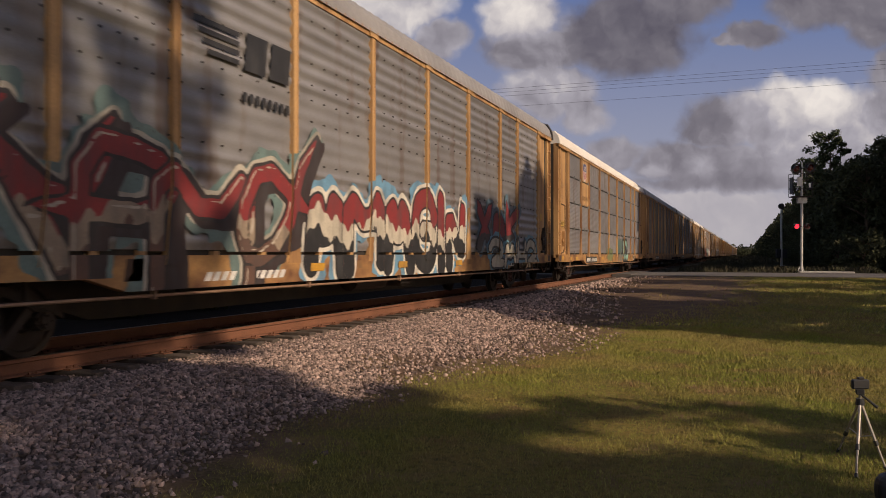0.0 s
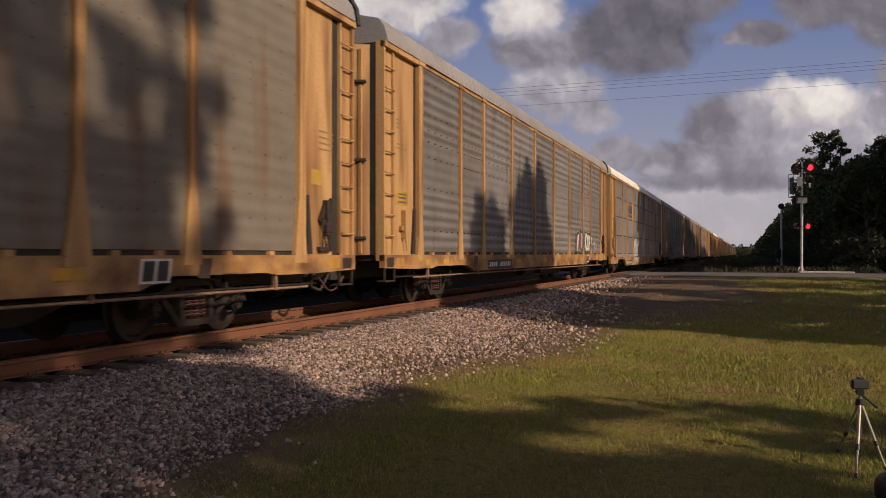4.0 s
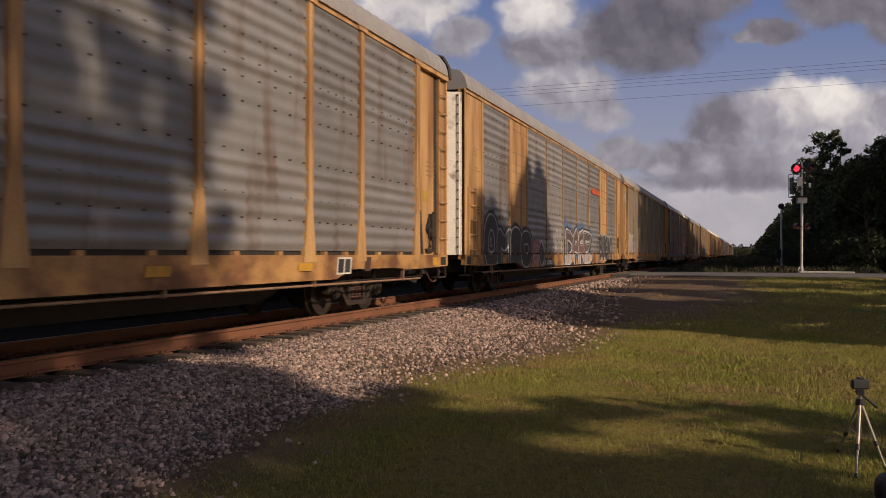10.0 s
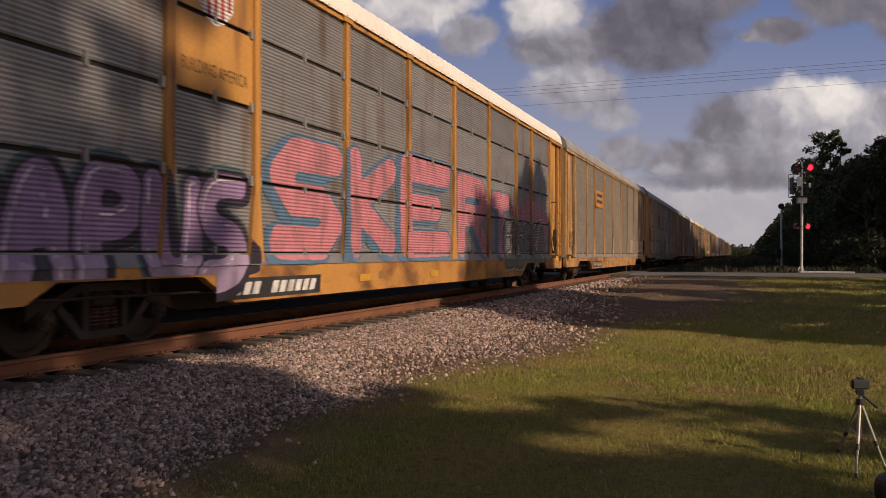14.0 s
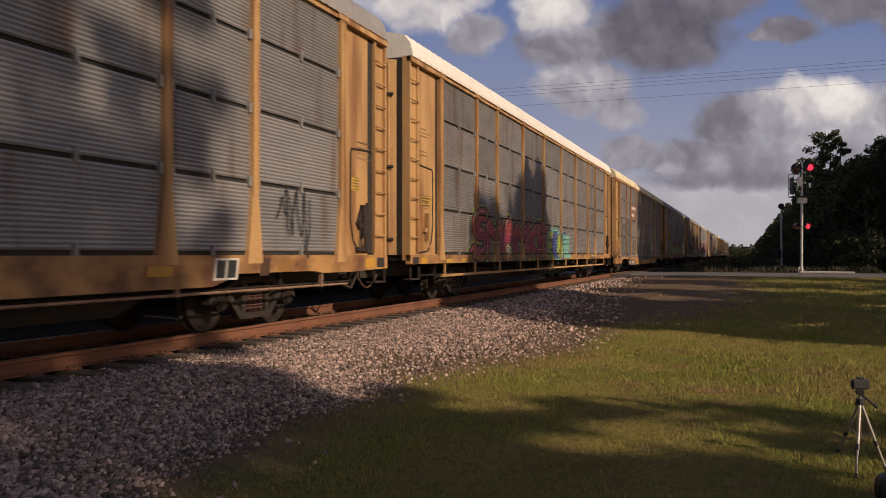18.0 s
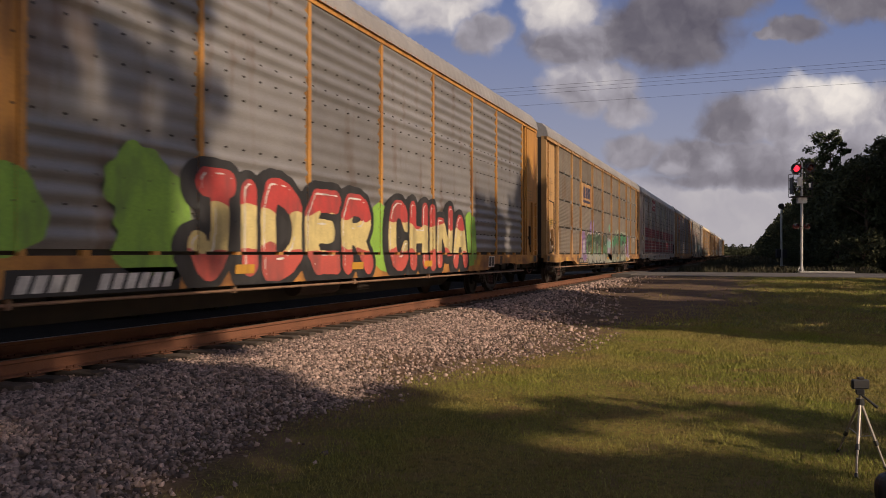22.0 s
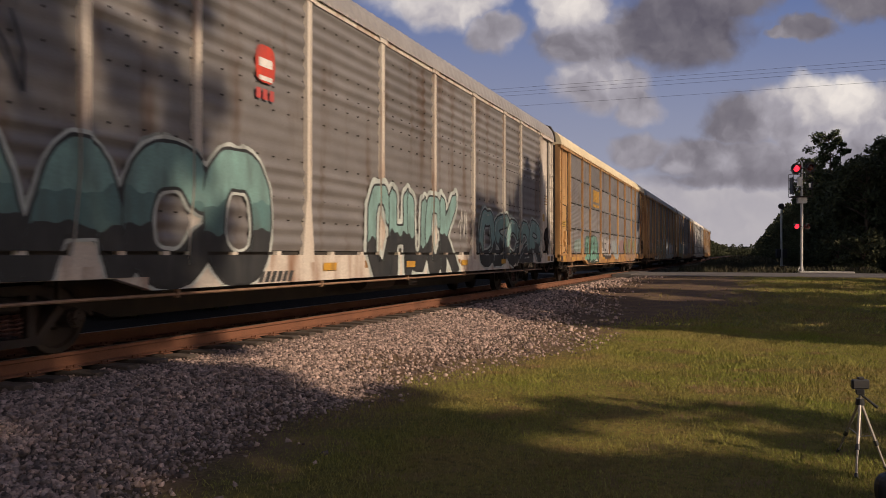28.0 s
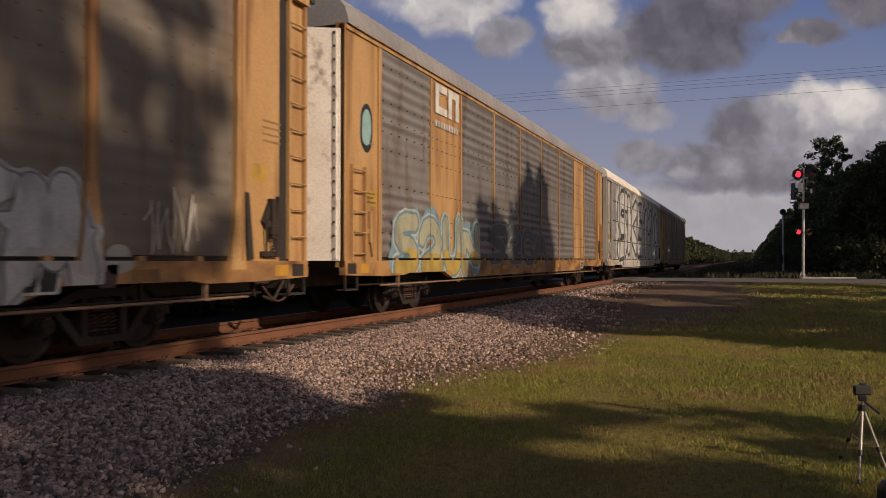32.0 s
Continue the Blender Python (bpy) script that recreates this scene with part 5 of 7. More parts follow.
cloud_of_paint(c, 19.7, 20.35, 1.3, 2.05, (0.24, 0.08, 0.09), 5, 4, 4.0, "heart", "dark red sprayed heart")
scrawl(c, 23.05, 24.2, 1.3, 1.8, 5, (0.6, 0.6, 0.55), 5, 0.03)
number_bars(c, 6.8, 9.2, 0.73, 0.98)
c = CARS[4]
three_blocks(c, 7.1, 8.8, 3.42, 4.12, DARKBLUE)
number_bars(c, 6.0, 8.35, 0.5, 0.78)
cloud_of_paint(c, 9.2, 12.7, 0.5, 2.1, (0.44, 0.43, 0.41), 7, 0, 2.0, "paint_splash", "faded silver spray over panels and posts")
word(c, "**D", 9.5, 12.4, 0.6, 2.1, [(0.4, (0.5, 0.47, 0.42)), (2, (0.6, 0.59, 0.56))], (0.3, 0.29, 0.28), 0.035, fat=0.2, rounds=2, seed=31, lift=1)
word(c, "O", 13.6, 14.9, 0.9, 2.15, [(2, (0.52, 0.51, 0.49))], (0.1, 0.1, 0.1), 0.035, fat=0.24, rounds=2, seed=33)
cloud_of_paint(c, 14.7, 15.6, 0.9, 2.0, (0.36, 0.36, 0.4), 9)
c = CARS[5]
worm_emblem(c, 4.45, 6.05, 3.95, 5.15)
for cy, ry in ((5.3, 0.48), (7.37, 0.42), (8.95, 0.4)):
    # a red upright bean shape on a grey foot, with two grey stubs
    oval(c, cy, 0.92, ry * 1.1, 0.22, (0.2, 0.19, 0.19), (0.55, 0.53, 0.5), 0.03, 0.5)
    oval(c, cy + ry * 0.75, 2.0, 0.16, 0.2, (0.14, 0.14, 0.15), (0.5, 0.48, 0.46), 0.03, 0.5)
    oval(c, cy - ry * 0.75, 1.92, 0.18, 0.24, (0.3, 0.29, 0.29), (0.5, 0.48, 0.46), 0.03, 0.5)
    oval(c, cy, 1.48, ry, 0.62, (0.27, 0.035, 0.03), (0.14, 0.12, 0.12), 0.035, 2.0, 3.2)
    oval(c, cy - ry * 0.72, 1.5, 0.03, 0.36, (0.5, 0.3, 0.3), None, 0, 3.2)
    oval(c, cy, 1.84, ry * 0.62, 0.16, (0.2, 0.06, 0.055), None, 0, 3.2)
for a, b, z in ((6.05, 6.6, 1.35), (6.05, 6.6, 1.65), (8.0, 8.35, 1.5)):
    scrawl(c, a, b, z, z + 0.22, 3, BLACKP, int(a * 9), 0.02)
word(c, "PSTAR", 9.9, 15.3, 0.74, 2.2, [(0.25, (0.4, 0.64, 0.56)), (2, (0.36, 0.58, 0.5))], (0.35, 0.07, 0.06), 0.1, None, 0, (0.42, 0.22, 0.2), 0.16, (0.35, 0.07, 0.06), (0.16, -0.06), WHITE, 0.24, 2, 0.03, 0.0, 1.05, seed=7, swell=0.3)
rs = random.Random(9)
for i in range(9):
    cy, cz, r = rs.uniform(10.2, 15.0), rs.uniform(0.85, 2.0), rs.uniform(0.09, 0.16)
    star = [(cy + (r if j % 2 == 0 else r * 0.42) * math.sin(j * math.pi / 5), cz + (r if j % 2 == 0 else r * 0.42) * math.cos(j * math.pi / 5)) for j in range(10)]
    spread_on(c, "star", loops([star]), paint((0.05, 0.08, 0.28)), 4.5, "small blue sprayed star")
word(c, "RUMS", 16.1, 20.2, 0.74, 2.2, [(0.3, (0.42, 0.45, 0.25)), (2, (0.58, 0.57, 0.56))], BLACKP, 0.085, None, 0, (0.3, 0.13, 0.19), 0.26, fat=0.17, rounds=2, wob=0.04, over=1.08, seed=8, wave=0.08)
word(c, "Z", 20.25, 21.6, 1.05, 1.85, [(2, (0.66, 0.6, 0.5))], (0.4, 0.15, 0.17), 0.06, fat=0.14, rounds=0, spike=0.2, seed=43)
word(c, "HILUZ", 21.7, 25.3, 0.95, 2.1, [(0.35, (0.6, 0.5, 0.5)), (2, WHITE)], (0.35, 0.2, 0.22), 0.05, (0.5, 0.25, 0.27), 0.09, fat=0.18, rounds=0, wob=0.05, spike=0.28, seed=44)
number_bars(c, 7.5, 9.9, 0.68, 0.94, ground=None)
c = CARS[6]
striped_emblem(c, 6.95, 9.15, 3.42, 4.25, (0.05, 0.05, 0.055))
for j, (a, b, z0, z1) in enumerate(((2.4, 3.05, 1.25, 1.98), (3.37, 4.5, 1.4, 2.0), (4.96, 6.2, 1.25, 1.8), (6.94, 8.1, 1.26, 1.8), (9.6, 10.6, 1.3, 1.7))):
    scrawl(c, a, b, z0, z1, 5, BLACKP, 60 + j, 0.035)
number_bars(c, 6.72, 9.26, 0.73, 0.98)
c = CARS[7]
word(c, "OMBC", 1.7, 6.7, 0.72, 2.25, [(2, (0.04, 0.04, 0.043))], (0.5, 0.5, 0.5), 0.055, (0.025, 0.025, 0.027), 0.1, fat=0.26, rounds=2, wob=0.05, over=1.15, ends=(1.02, 0.72), seed=71)
cloud_of_paint(c, 6.65, 7.9, 0.78, 1.7, (0.55, 0.45, 0.42), 72)
for j in range(3):
    scrawl(c, 6.8, 7.75, 0.85 + 0.28 * j, 1.08 + 0.28 * j, 4, (0.4, 0.06, 0.09), 72 + j, 0.035)
oval(c, 8.2, 1.15, 0.4, 0.42, (0.06, 0.06, 0.06), (0.62, 0.61, 0.6), 0.06, 1.0, 1.4)
scrawl(c, 10.0, 11.3, 1.2, 2.0, 3, (0.6, 0.6, 0.58), 73, 0.045)
word(c, "DARE", 12.4, 17.5, 0.74, 2.15, [(0.3, (0.46, 0.42, 0.42)), (0.62, (0.16, 0.1, 0.1)), (2, (0.1, 0.075, 0.075))], (0.56, 0.55, 0.55), 0.075, BLACKP, 0.08, (0.1, 0.19, 0.38), 0.34, BLACKP, (0.14, -0.12), (0.5, 0.46, 0.46), 0.17, 0, 0.09, 0.0, 1.2, 0.3, seed=74)
cloud_of_paint(c, 17.2, 17.9, 0.76, 2.1, (0.12, 0.24, 0.46), 79)
word(c, "BUIGAY", 20.05, 24.1, 0.8, 2.15, [(2, (0.028, 0.028, 0.03))], (0.62, 0.61, 0.6), 0.05, None, 0, fat=0.26, rounds=2, wob=0.03, over=1.14, seed=75)
spread_on(c, "red_bar", loops([rect(18.0, 20.2, 3.95, 4.2)]), paint((0.55, 0.09, 0.03)), 1, "bright red painted bar")
number_bars(c, 7.85, 10.3, 0.7, 0.99)
c = CARS[8]
oval(c, 1.08, 4.45, 0.24, 0.33, (0.35, 0.5, 0.6), (0.12, 0.2, 0.2), 0.1, 0, 2.0)
word(c, "EKIAEB", 2.2, 4.75, 1.24, 2.45, [(0.5, (0.47, 0.41, 0.47)), (2, (0.52, 0.47, 0.5))], (0.13, 0.08, 0.13), 0.03, (0.3, 0.29, 0.1), 0.05, fat=0.34, rounds=2, over=1.1, seed=81)
scrawl(c, 23.4, 24.2, 1.3, 2.0, 2, (0.3, 0.32, 0.16), 83, 0.05)
number_bars(c, 5.9, 8.4, 0.68, 0.94, ink=(0.5, 0.4, 0.25))
number_bars(c, 19.9, 21.0, 0.76, 0.98, 0, 3)
c = CARS[9]
shield(c, 5.5, 4.2, 5.15, 0.42)
spread_on(c, "motto", glyphs("BUILDING AMERICA", 4.8, 6.25, 3.5, 3.68), paint((0.16, 0.08, 0.02)), 1, "small dark motto on the orange plate")
word(c, "DAPUS", 1.05, 6.2, 0.6, 2.3, [(0.3, (0.36, 0.27, 0.42)), (2, (0.29, 0.19, 0.36))], (0.02, 0.012, 0.03), 0.06, (0.05, 0.1, 0.11), 0.06, None, 0, (0.02, 0.012, 0.03), (0.1, -0.06), (0.75, 0.7, 0.78), 0.25, 2, 0.03, 0.0, 1.12, seed=91, swell=0.3)
for j, (ch, ya, yb, za) in enumerate((("S", 6.85, 9.15, 3.15), ("K", 9.4, 11.5, 3.15), ("E", 11.75, 14.75, 3.3), ("R", 15.3, 17.85, 3.25), ("T", 18.2, 20.0, 3.0))):
    word(c, ch, ya, yb, 0.98, za, [(2, (0.58, 0.21, 0.25))], (0.09, 0.18, 0.29), 0.05, None, 0, None, 0, (0.09, 0.18, 0.29), (-0.26, -0.05), None, 0.17 if ch == "S" else 0.27, 0, 0.02, seed=95 + j)
cloud_of_paint(c, 19.9, 25.0, 1.2, 3.0, (0.5, 0.2, 0.24), 93, 0, 1.2)
word(c, "EISEKA", 19.3, 24.5, 0.72, 2.2, [(0.35, (0.16, 0.18, 0.15)), (2, (0.17, 0.15, 0.15))], (0.02, 0.02, 0.02), 0.055, (0.5, 0.52, 0.48), 0.04, fat=0.21, rounds=1, over=1.08, seed=94, lift=4)
number_bars(c, 5.5, 8.3, 0.5, 0.8)
c = CARS[10]
spread_on(c, "orange_plate", loops([rect(6.8, 9.0, 3.4, 4.2)]), paint((0.55, 0.25, 0.04)), 1, "orange emblem plate")
spread_on(c, "plate_bar", loops([rect(7.1, 8.7, 3.9, 4.05), rect(7.1, 8.7, 3.6, 3.75)]), paint(DARKBLUE), 2)
word(c, "**", 19.4, 21.0, 1.05, 2.05, [(2, (0.34, 0.28, 0.22))], (0.45, 0.42, 0.38), 0.05, fat=0.2, rounds=1, seed=101)
word(c, "LLOC", 23.0, 25.2, 1.25, 2.0, [(2, (0.58, 0.57, 0.53))], None, 0.02, fat=0.1, rounds=1, seed=102)
number_bars(c, 6.0, 8.4, 0.52, 0.8, ink=(0.5, 0.4, 0.25))
c = CARS[11]
striped_emblem(c, 6.75, 8.9, 3.35, 4.2, BLACKP)
cloud_of_paint(c, 8.0, 9.2, 0.72, 1.05, (0.4, 0.3, 0.36), 113)
cloud_of_paint(c, 14.0, 15.2, 0.72, 1.1, (0.3, 0.46, 0.1), 114)
word(c, "PEMER", 8.6, 14.5, 0.66, 2.3, [(0.35, (0.12, 0.26, 0.22)), (2, (0.09, 0.22, 0.21))], (0.014, 0.014, 0.016), 0.06, None, 0, (0.28, 0.21, 0.27), 0.32, (0.014, 0.014, 0.016), (0.1, -0.08), (0.6, 0.62, 0.58), 0.2, 2, 0.06, 0.0, 1.15, 0.12, 0.2, seed=111)
oval(c, 10.6, 2.42, 0.24, 0.22, (0.09, 0.22, 0.21), BLACKP, 0.05)
scrawl(c, 23.2, 24.2, 1.25, 2.1, 3, BLACKP, 112, 0.03)
number_bars(c, 5.7, 7.7, 0.74, 1.02)
c = CARS[12]
word(c, "SMAMKS", 4.2, 12.6, 0.93, 2.35, [(0.18, (0.3, 0.13, 0.05)), (0.55, (0.36, 0.025, 0.075)), (2, (0.45, 0.06, 0.055))], (0.015, 0.015, 0.018), 0.06, (0.33, 0.4, 0.09), 0.06, (0.15, 0.16, 0.17), 0.22, None, (0, 0), (0.66, 0.5, 0.42), 0.18, 1, 0.07, 0.0, 1.15, 0.18, seed=121)
word(c, "EEAN", 12.9, 15.9, 0.95, 2.0, [(2, (0.34, 0.44, 0.06))], (0.02, 0.025, 0.1), 0.04, None, 0, (0.15, 0.45, 0.38), 0.14, fat=0.2, rounds=1, over=1.1, alt=(0.05, 0.06, 0.28), seed=122)
for i in range(5):
    spread_on(c, "mint_block", loops([rect(15.5, 16.7 - 0.1 * (i % 2), 0.97 + 0.19 * i, 1.12 + 0.19 * i)]), paint((0.2, 0.52, 0.44)), 1, "mint green sprayed block")
c = CARS[13]
spread_on(c, "plate_bar", loops([rect(6.75, 8.9, 3.95, 4.13), rect(6.75, 8.2, 3.5, 3.68)]), paint(WHITE), 1, "white bars on the faded plate")
word(c, "CMCU", 2.3, 6.2, 1.0, 3.15, [(2, (0.17, 0.155, 0.155))], (0.022, 0.014, 0.026), 0.06, fat=0.3, rounds=2, wob=0.04, over=1.05, seed=131)
for cy, cz in ((3.6, 1.95), (4.75, 1.72), (5.2, 2.1), (4.7, 1.2)):
    oval(c, cy, cz, 0.09, 0.06, (0.5, 0.42, 0.04), None, 0, 4.0)
word(c, "MS", 6.6, 9.4, 1.1, 2.05, [(2, (0.18, 0.165, 0.15))], (0.07, 0.05, 0.045), 0.04, fat=0.26, rounds=0, seed=135)
word(c, "OCR", 9.95, 13.5, 0.66, 2.3, [(2, (0.19, 0.175, 0.15))], (0.03, 0.028, 0.022), 0.065, (0.28, 0.26, 0.05), 0.025, fat=0.27, rounds=2, over=1.05, seed=136)
word(c, "ICIKF", 13.4, 17.4, 0.66, 2.0, [(2, (0.035, 0.028, 0.032))], (0.2, 0.55, 0.46), 0.045, fat=0.24, rounds=2, wob=0.05, over=1.05, seed=137)
number_bars(c, 5.5, 8.0, 0.49, 0.78)
c = CARS[14]
shield(c, 5.3, 3.7, 5.05, 0.5)
for j, (a, b, z0, z1) in enumerate(((4.9, 6.6, 1.05, 2.1), (7.3, 8.9, 0.75, 2.4), (14.1, 15.1, 0.74, 2.2), (19.6, 20.6, 0.8, 2.2))):
    cloud_of_paint(c, a, b, z0, z1, (0.27, 0.5, 0.07), 2 + j, 0, 2.2, "green_splash", "bright green sprayed splash")
word(c, "JIDER", 8.75, 14.2, 0.74, 2.35, [(0.3, (0.55, 0.1, 0.08)), (0.66, (0.66, 0.55, 0.24)), (2, (0.5, 0.06, 0.055))], BLACKP, 0.13, None, 0, None, 0, BLACKP, (-0.16, -0.04), WHITE, 0.17, 1, 0.02, seed=11)
word(c, "CHINA", 14.95, 19.8, 0.74, 2.3, [(0.3, (0.55, 0.1, 0.08)), (0.66, (0.66, 0.55, 0.24)), (2, (0.5, 0.06, 0.055))], BLACKP, 0.13, None, 0, None, 0, BLACKP, (-0.16, -0.04), WHITE, 0.17, 1, 0.02, seed=12)
for y in (0.5, 0.9):
    spread_on(c, "notice_plate", loops([rect(y, y + 0.34, 4.3, 4.6)]), paint(WHITE), 0, "white notice plate")
number_bars(c, 6.0, 8.6, 0.68, 0.98)
c = CARS[15]
three_blocks(c, 7.1, 8.8, 3.42, 4.12, DARKBLUE)
cloud_of_paint(c, 6.2, 8.4, 0.74, 1.5, (0.4, 0.36, 0.44), 150)
cloud_of_paint(c, 7.9, 20.6, 0.6, 1.16, (0.33, 0.35, 0.29), 151, 0, 1.0)
oval(c, 7.25, 1.5, 0.46, 0.66, PURPLE, (0.4, 0.34, 0.5), 0.04, 1.0)
oval(c, 7.3, 1.45, 0.2, 0.36, (0.5, 0.46, 0.54), None, 0, 2.2)
oval(c, 9.3, 2.25, 0.5, 0.4, (0.3, 0.2, 0.42), (0.12, 0.07, 0.2), 0.06, 0.5, 2.0)
word(c, "CLOUN", 7.95, 13.5, 0.7, 2.15, [(0.3, (0.34, 0.35, 0.3)), (0.6, (0.1, 0.22, 0.09)), (2, (0.045, 0.11, 0.05))], (0.015, 0.018, 0.016), 0.06, (0.6, 0.62, 0.57), 0.045, None, 0, (0.015, 0.018, 0.016), (0.1, -0.08), (0.4, 0.5, 0.4), 0.24, 2, 0.05, 0.0, 1.14, 0.1, 0.2, seed=152, lift=3)
cloud_of_paint(c, 13.5, 15.6, 0.74, 2.0, (0.4, 0.35, 0.43), 157)
word(c, "IROOMK", 13.6, 15.3, 1.45, 1.85, [(2, (0.25, 0.52, 0.42))], None, 0.02, fat=0.2, rounds=1, seed=158, lift=2)
oval(c, 14.5, 2.5, 0.3, 0.2, (0.14, 0.36, 0.24), None, 0, 0, 1.6)
word(c, "MNAET", 15.2, 20.6, 0.68, 2.3, [(0.28, (0.34, 0.36, 0.28)), (0.58, (0.2, 0.19, 0.16)), (2, (0.06, 0.24, 0.11))], (0.018, 0.02, 0.018), 0.06, (0.45, 0.55, 0.42), 0.03, (0.34, 0.38, 0.3), 0.24, (0.018, 0.02, 0.018), (0.12, -0.1), None, 0.17, 0, 0.07, 0.0, 1.1, 0.2, seed=153, wave=0.09)
for cy, cz, ry, rz in ((21.2, 1.6, 0.46, 0.66), (20.55, 1.35, 0.28, 0.36)):
    oval(c, cy, cz, ry, rz, PURPLE, (0.55, 0.5, 0.58), 0.05, 3.0, 2.1)
    oval(c, cy - 0.06, cz - 0.04, ry * 0.45, rz * 0.55, (0.55, 0.5, 0.6), None, 0, 4.2)
scrawl(c, 22.8, 24.8, 1.9, 2.2, 5, (0.5, 0.48, 0.44), 155, 0.03)
scrawl(c, 0.8, 1.4, 1.3, 2.1, 3, WHITE, 156, 0.05)
number_bars(c, 6.0, 8.3, 0.74, 0.98, ink=(0.5, 0.42, 0.3))
c = CARS[16]
spread_on(c, "red_plate", loops([rect(6.75, 9.1, 4.45, 5.3)]), paint((0.36, 0.02, 0.05)), 1, "dark red emblem plate")
spread_on(c, "plate_bar", loops([rect(7.6, 8.9, 4.85, 5.02), rect(7.6, 8.6, 4.62, 4.7), blob(random.Random(3), 7.2, 4.9, 0.22, 0.22, 12, 0.1)]), paint(WHITE), 2)
st = []
for i in range(len(COLS_A) - 1):
    a, b = COLS_A[i] + 0.08, COLS_A[i + 1] - 0.08
    st += [rect(a, b, z, z + 0.13) for z in (2.38, 2.55, 2.72, 2.89)] + [rect(a, b, z, z + 0.16) for z in (1.3, 1.52, 1.74, 1.96)]
spread_on(c, "red_stripe", loops(st), paint((0.3, 0.04, 0.06)), 0, "dark red stripes along the grey panels")
number_bars(c, 6.95, 9.45, 0.68, 0.95)
c = CARS[17]
for a, b in ((4.7, 6.1), (21.0, 22.3)):
    spread_on(c, "red_plate", loops([blob(random.Random(1), (a + b) / 2, 4.3, (b - a) * 0.3, 0.8, 20, 0.0, 5.0)]), paint((0.5, 0.03, 0.03)), 1, "red rounded emblem plate")
    spread_on(c, "plate_bar", loops([rect(a + 0.45, b - 0.45, z, z + 0.2) for z in (3.75, 4.15, 4.55)]), paint(WHITE), 2)
number_bars(c, 6.9, 9.3, 0.7, 0.97)
c = CARS[18]
spread_on(c, "badge", loops([blob(random.Random(1), 8.05, 3.95, 0.26, 0.28, 18, 0.0, 3.5)]), paint((0.6, 0.06, 0.03)), 1, "red round-topped badge")
spread_on(c, "badge_bar", loops([rect(7.87, 8.23, 3.9, 4.03), rect(7.87, 8.23, 3.7, 3.77)]), paint(WHITE), 2)
spread_on(c, "badge_line", loops([rect(7.8 + 0.18 * i, 7.92 + 0.18 * i, 3.42, 3.58) for i in range(3)]), paint((0.5, 0.08, 0.07)), 2)
word(c, "OAACO", 0.9, 8.1, 0.7, 2.55, [(0.42, (0.022, 0.025, 0.028)), (0.62, (0.1, 0.2, 0.2)), (2, (0.2, 0.36, 0.34))], (0.016, 0.018, 0.02), 0.045, (0.55, 0.6, 0.57), 0.045, (0.3, 0.33, 0.31), 0.1, fat=0.26, rounds=2, wob=0.02, over=1.12, swell=-0.3, seed=181)
word(c, "CHUCK", 11.6, 16.4, 0.68, 2.5, [(0.45, (0.022, 0.025, 0.028)), (2, (0.22, 0.38, 0.36))], (0.016, 0.018, 0.02), 0.045, (0.52, 0.58, 0.55), 0.1, fat=0.18, rounds=0, wob=0.06, over=1.12, spike=0.2, seed=182, wave=0.1)
scrawl(c, 16.6, 17.3, 1.45, 2.1, 3, (0.55, 0.55, 0.52), 185, 0.035)
word(c, "OSC*R", 18.3, 25.0, 0.72, 2.35, [(0.42, (0.022, 0.025, 0.028)), (2, (0.24, 0.4, 0.38))], (0.016, 0.018, 0.02), 0.05, (0.5, 0.55, 0.52), 0.05, (0.3, 0.36, 0.34), 0.12, None, (0, 0), (0.55, 0.6, 0.57), 0.14, 1, 0.09, 0.1, 1.15, 0.25, ends=(1.0, 0.9), seed=183, wave=0.14)
scrawl(c, 2.1, 3.6, 2.9, 3.7, 3, BLACKP, 184, 0.04)
number_bars(c, 6.9, 8.9, 0.66, 0.94, ground=None, ink=(0.04, 0.04, 0.04))
c = CARS[19]
three_blocks(c, 7.3, 8.9, 3.35, 4.15, (0.6, 0.33, 0.04))
cloud_of_paint(c, 2.6, 4.5, 1.2, 1.8, (0.24, 0.32, 0.3), 192)
word(c, "OZER", 5.4, 8.5, 0.84, 2.0, [(0.4, (0.18, 0.4, 0.31)), (2, (0.15, 0.32, 0.26))], (0.02, 0.045, 0.035), 0.04, None, 0, None, 0, (0.02, 0.045, 0.035), (0.12, -0.1), None, 0.26, 2, 0.02, 0.0, 1.1, seed=191)
cloud_of_paint(c, 4.9, 8.2, 0.82, 1.1, (0.18, 0.38, 0.3), 195)
word(c, "LEAC", 9.9, 12.3, 1.05, 2.0, [(2, (0.5, 0.48, 0.47))], (0.06, 0.05, 0.05), 0.03, None, 0, None, 0, (0.05, 0.045, 0.045), (0.05, -0.16), None, 0.25, 0, 0.02, 0.0, 1.08, seed=193)
cloud_of_paint(c, 13.0, 15.2, 0.8, 1.9, (0.33, 0.38, 0.4), 196)
cloud_of_paint(c, 15.5, 17.8, 1.15, 1.95, (0.3, 0.2, 0.2), 197)
cloud_of_paint(c, 17.3, 18.0, 1.2, 1.9, (0.3, 0.36, 0.12), 198)
word(c, "C*E*", 18.1, 22.4, 0.72, 2.05, [(0.35, (0.36, 0.24, 0.17)), (2, (0.27, 0.19, 0.16))], (0.16, 0.07, 0.06), 0.03, (0.36, 0.36, 0.3), 0.025, None, 0, fat=0.2, rounds=0, wob=0.06, over=1.1, spike=0.12, alt=(0.24, 0.27, 0.15), seed=194)
number_bars(c, 6.1, 8.5, 0.74, 0.98)
c = CARS[20]
scrawl(c, 2.3, 4.45, 1.25, 2.15, 6, (0.35, 0.33, 0.3), 201, 0.05)
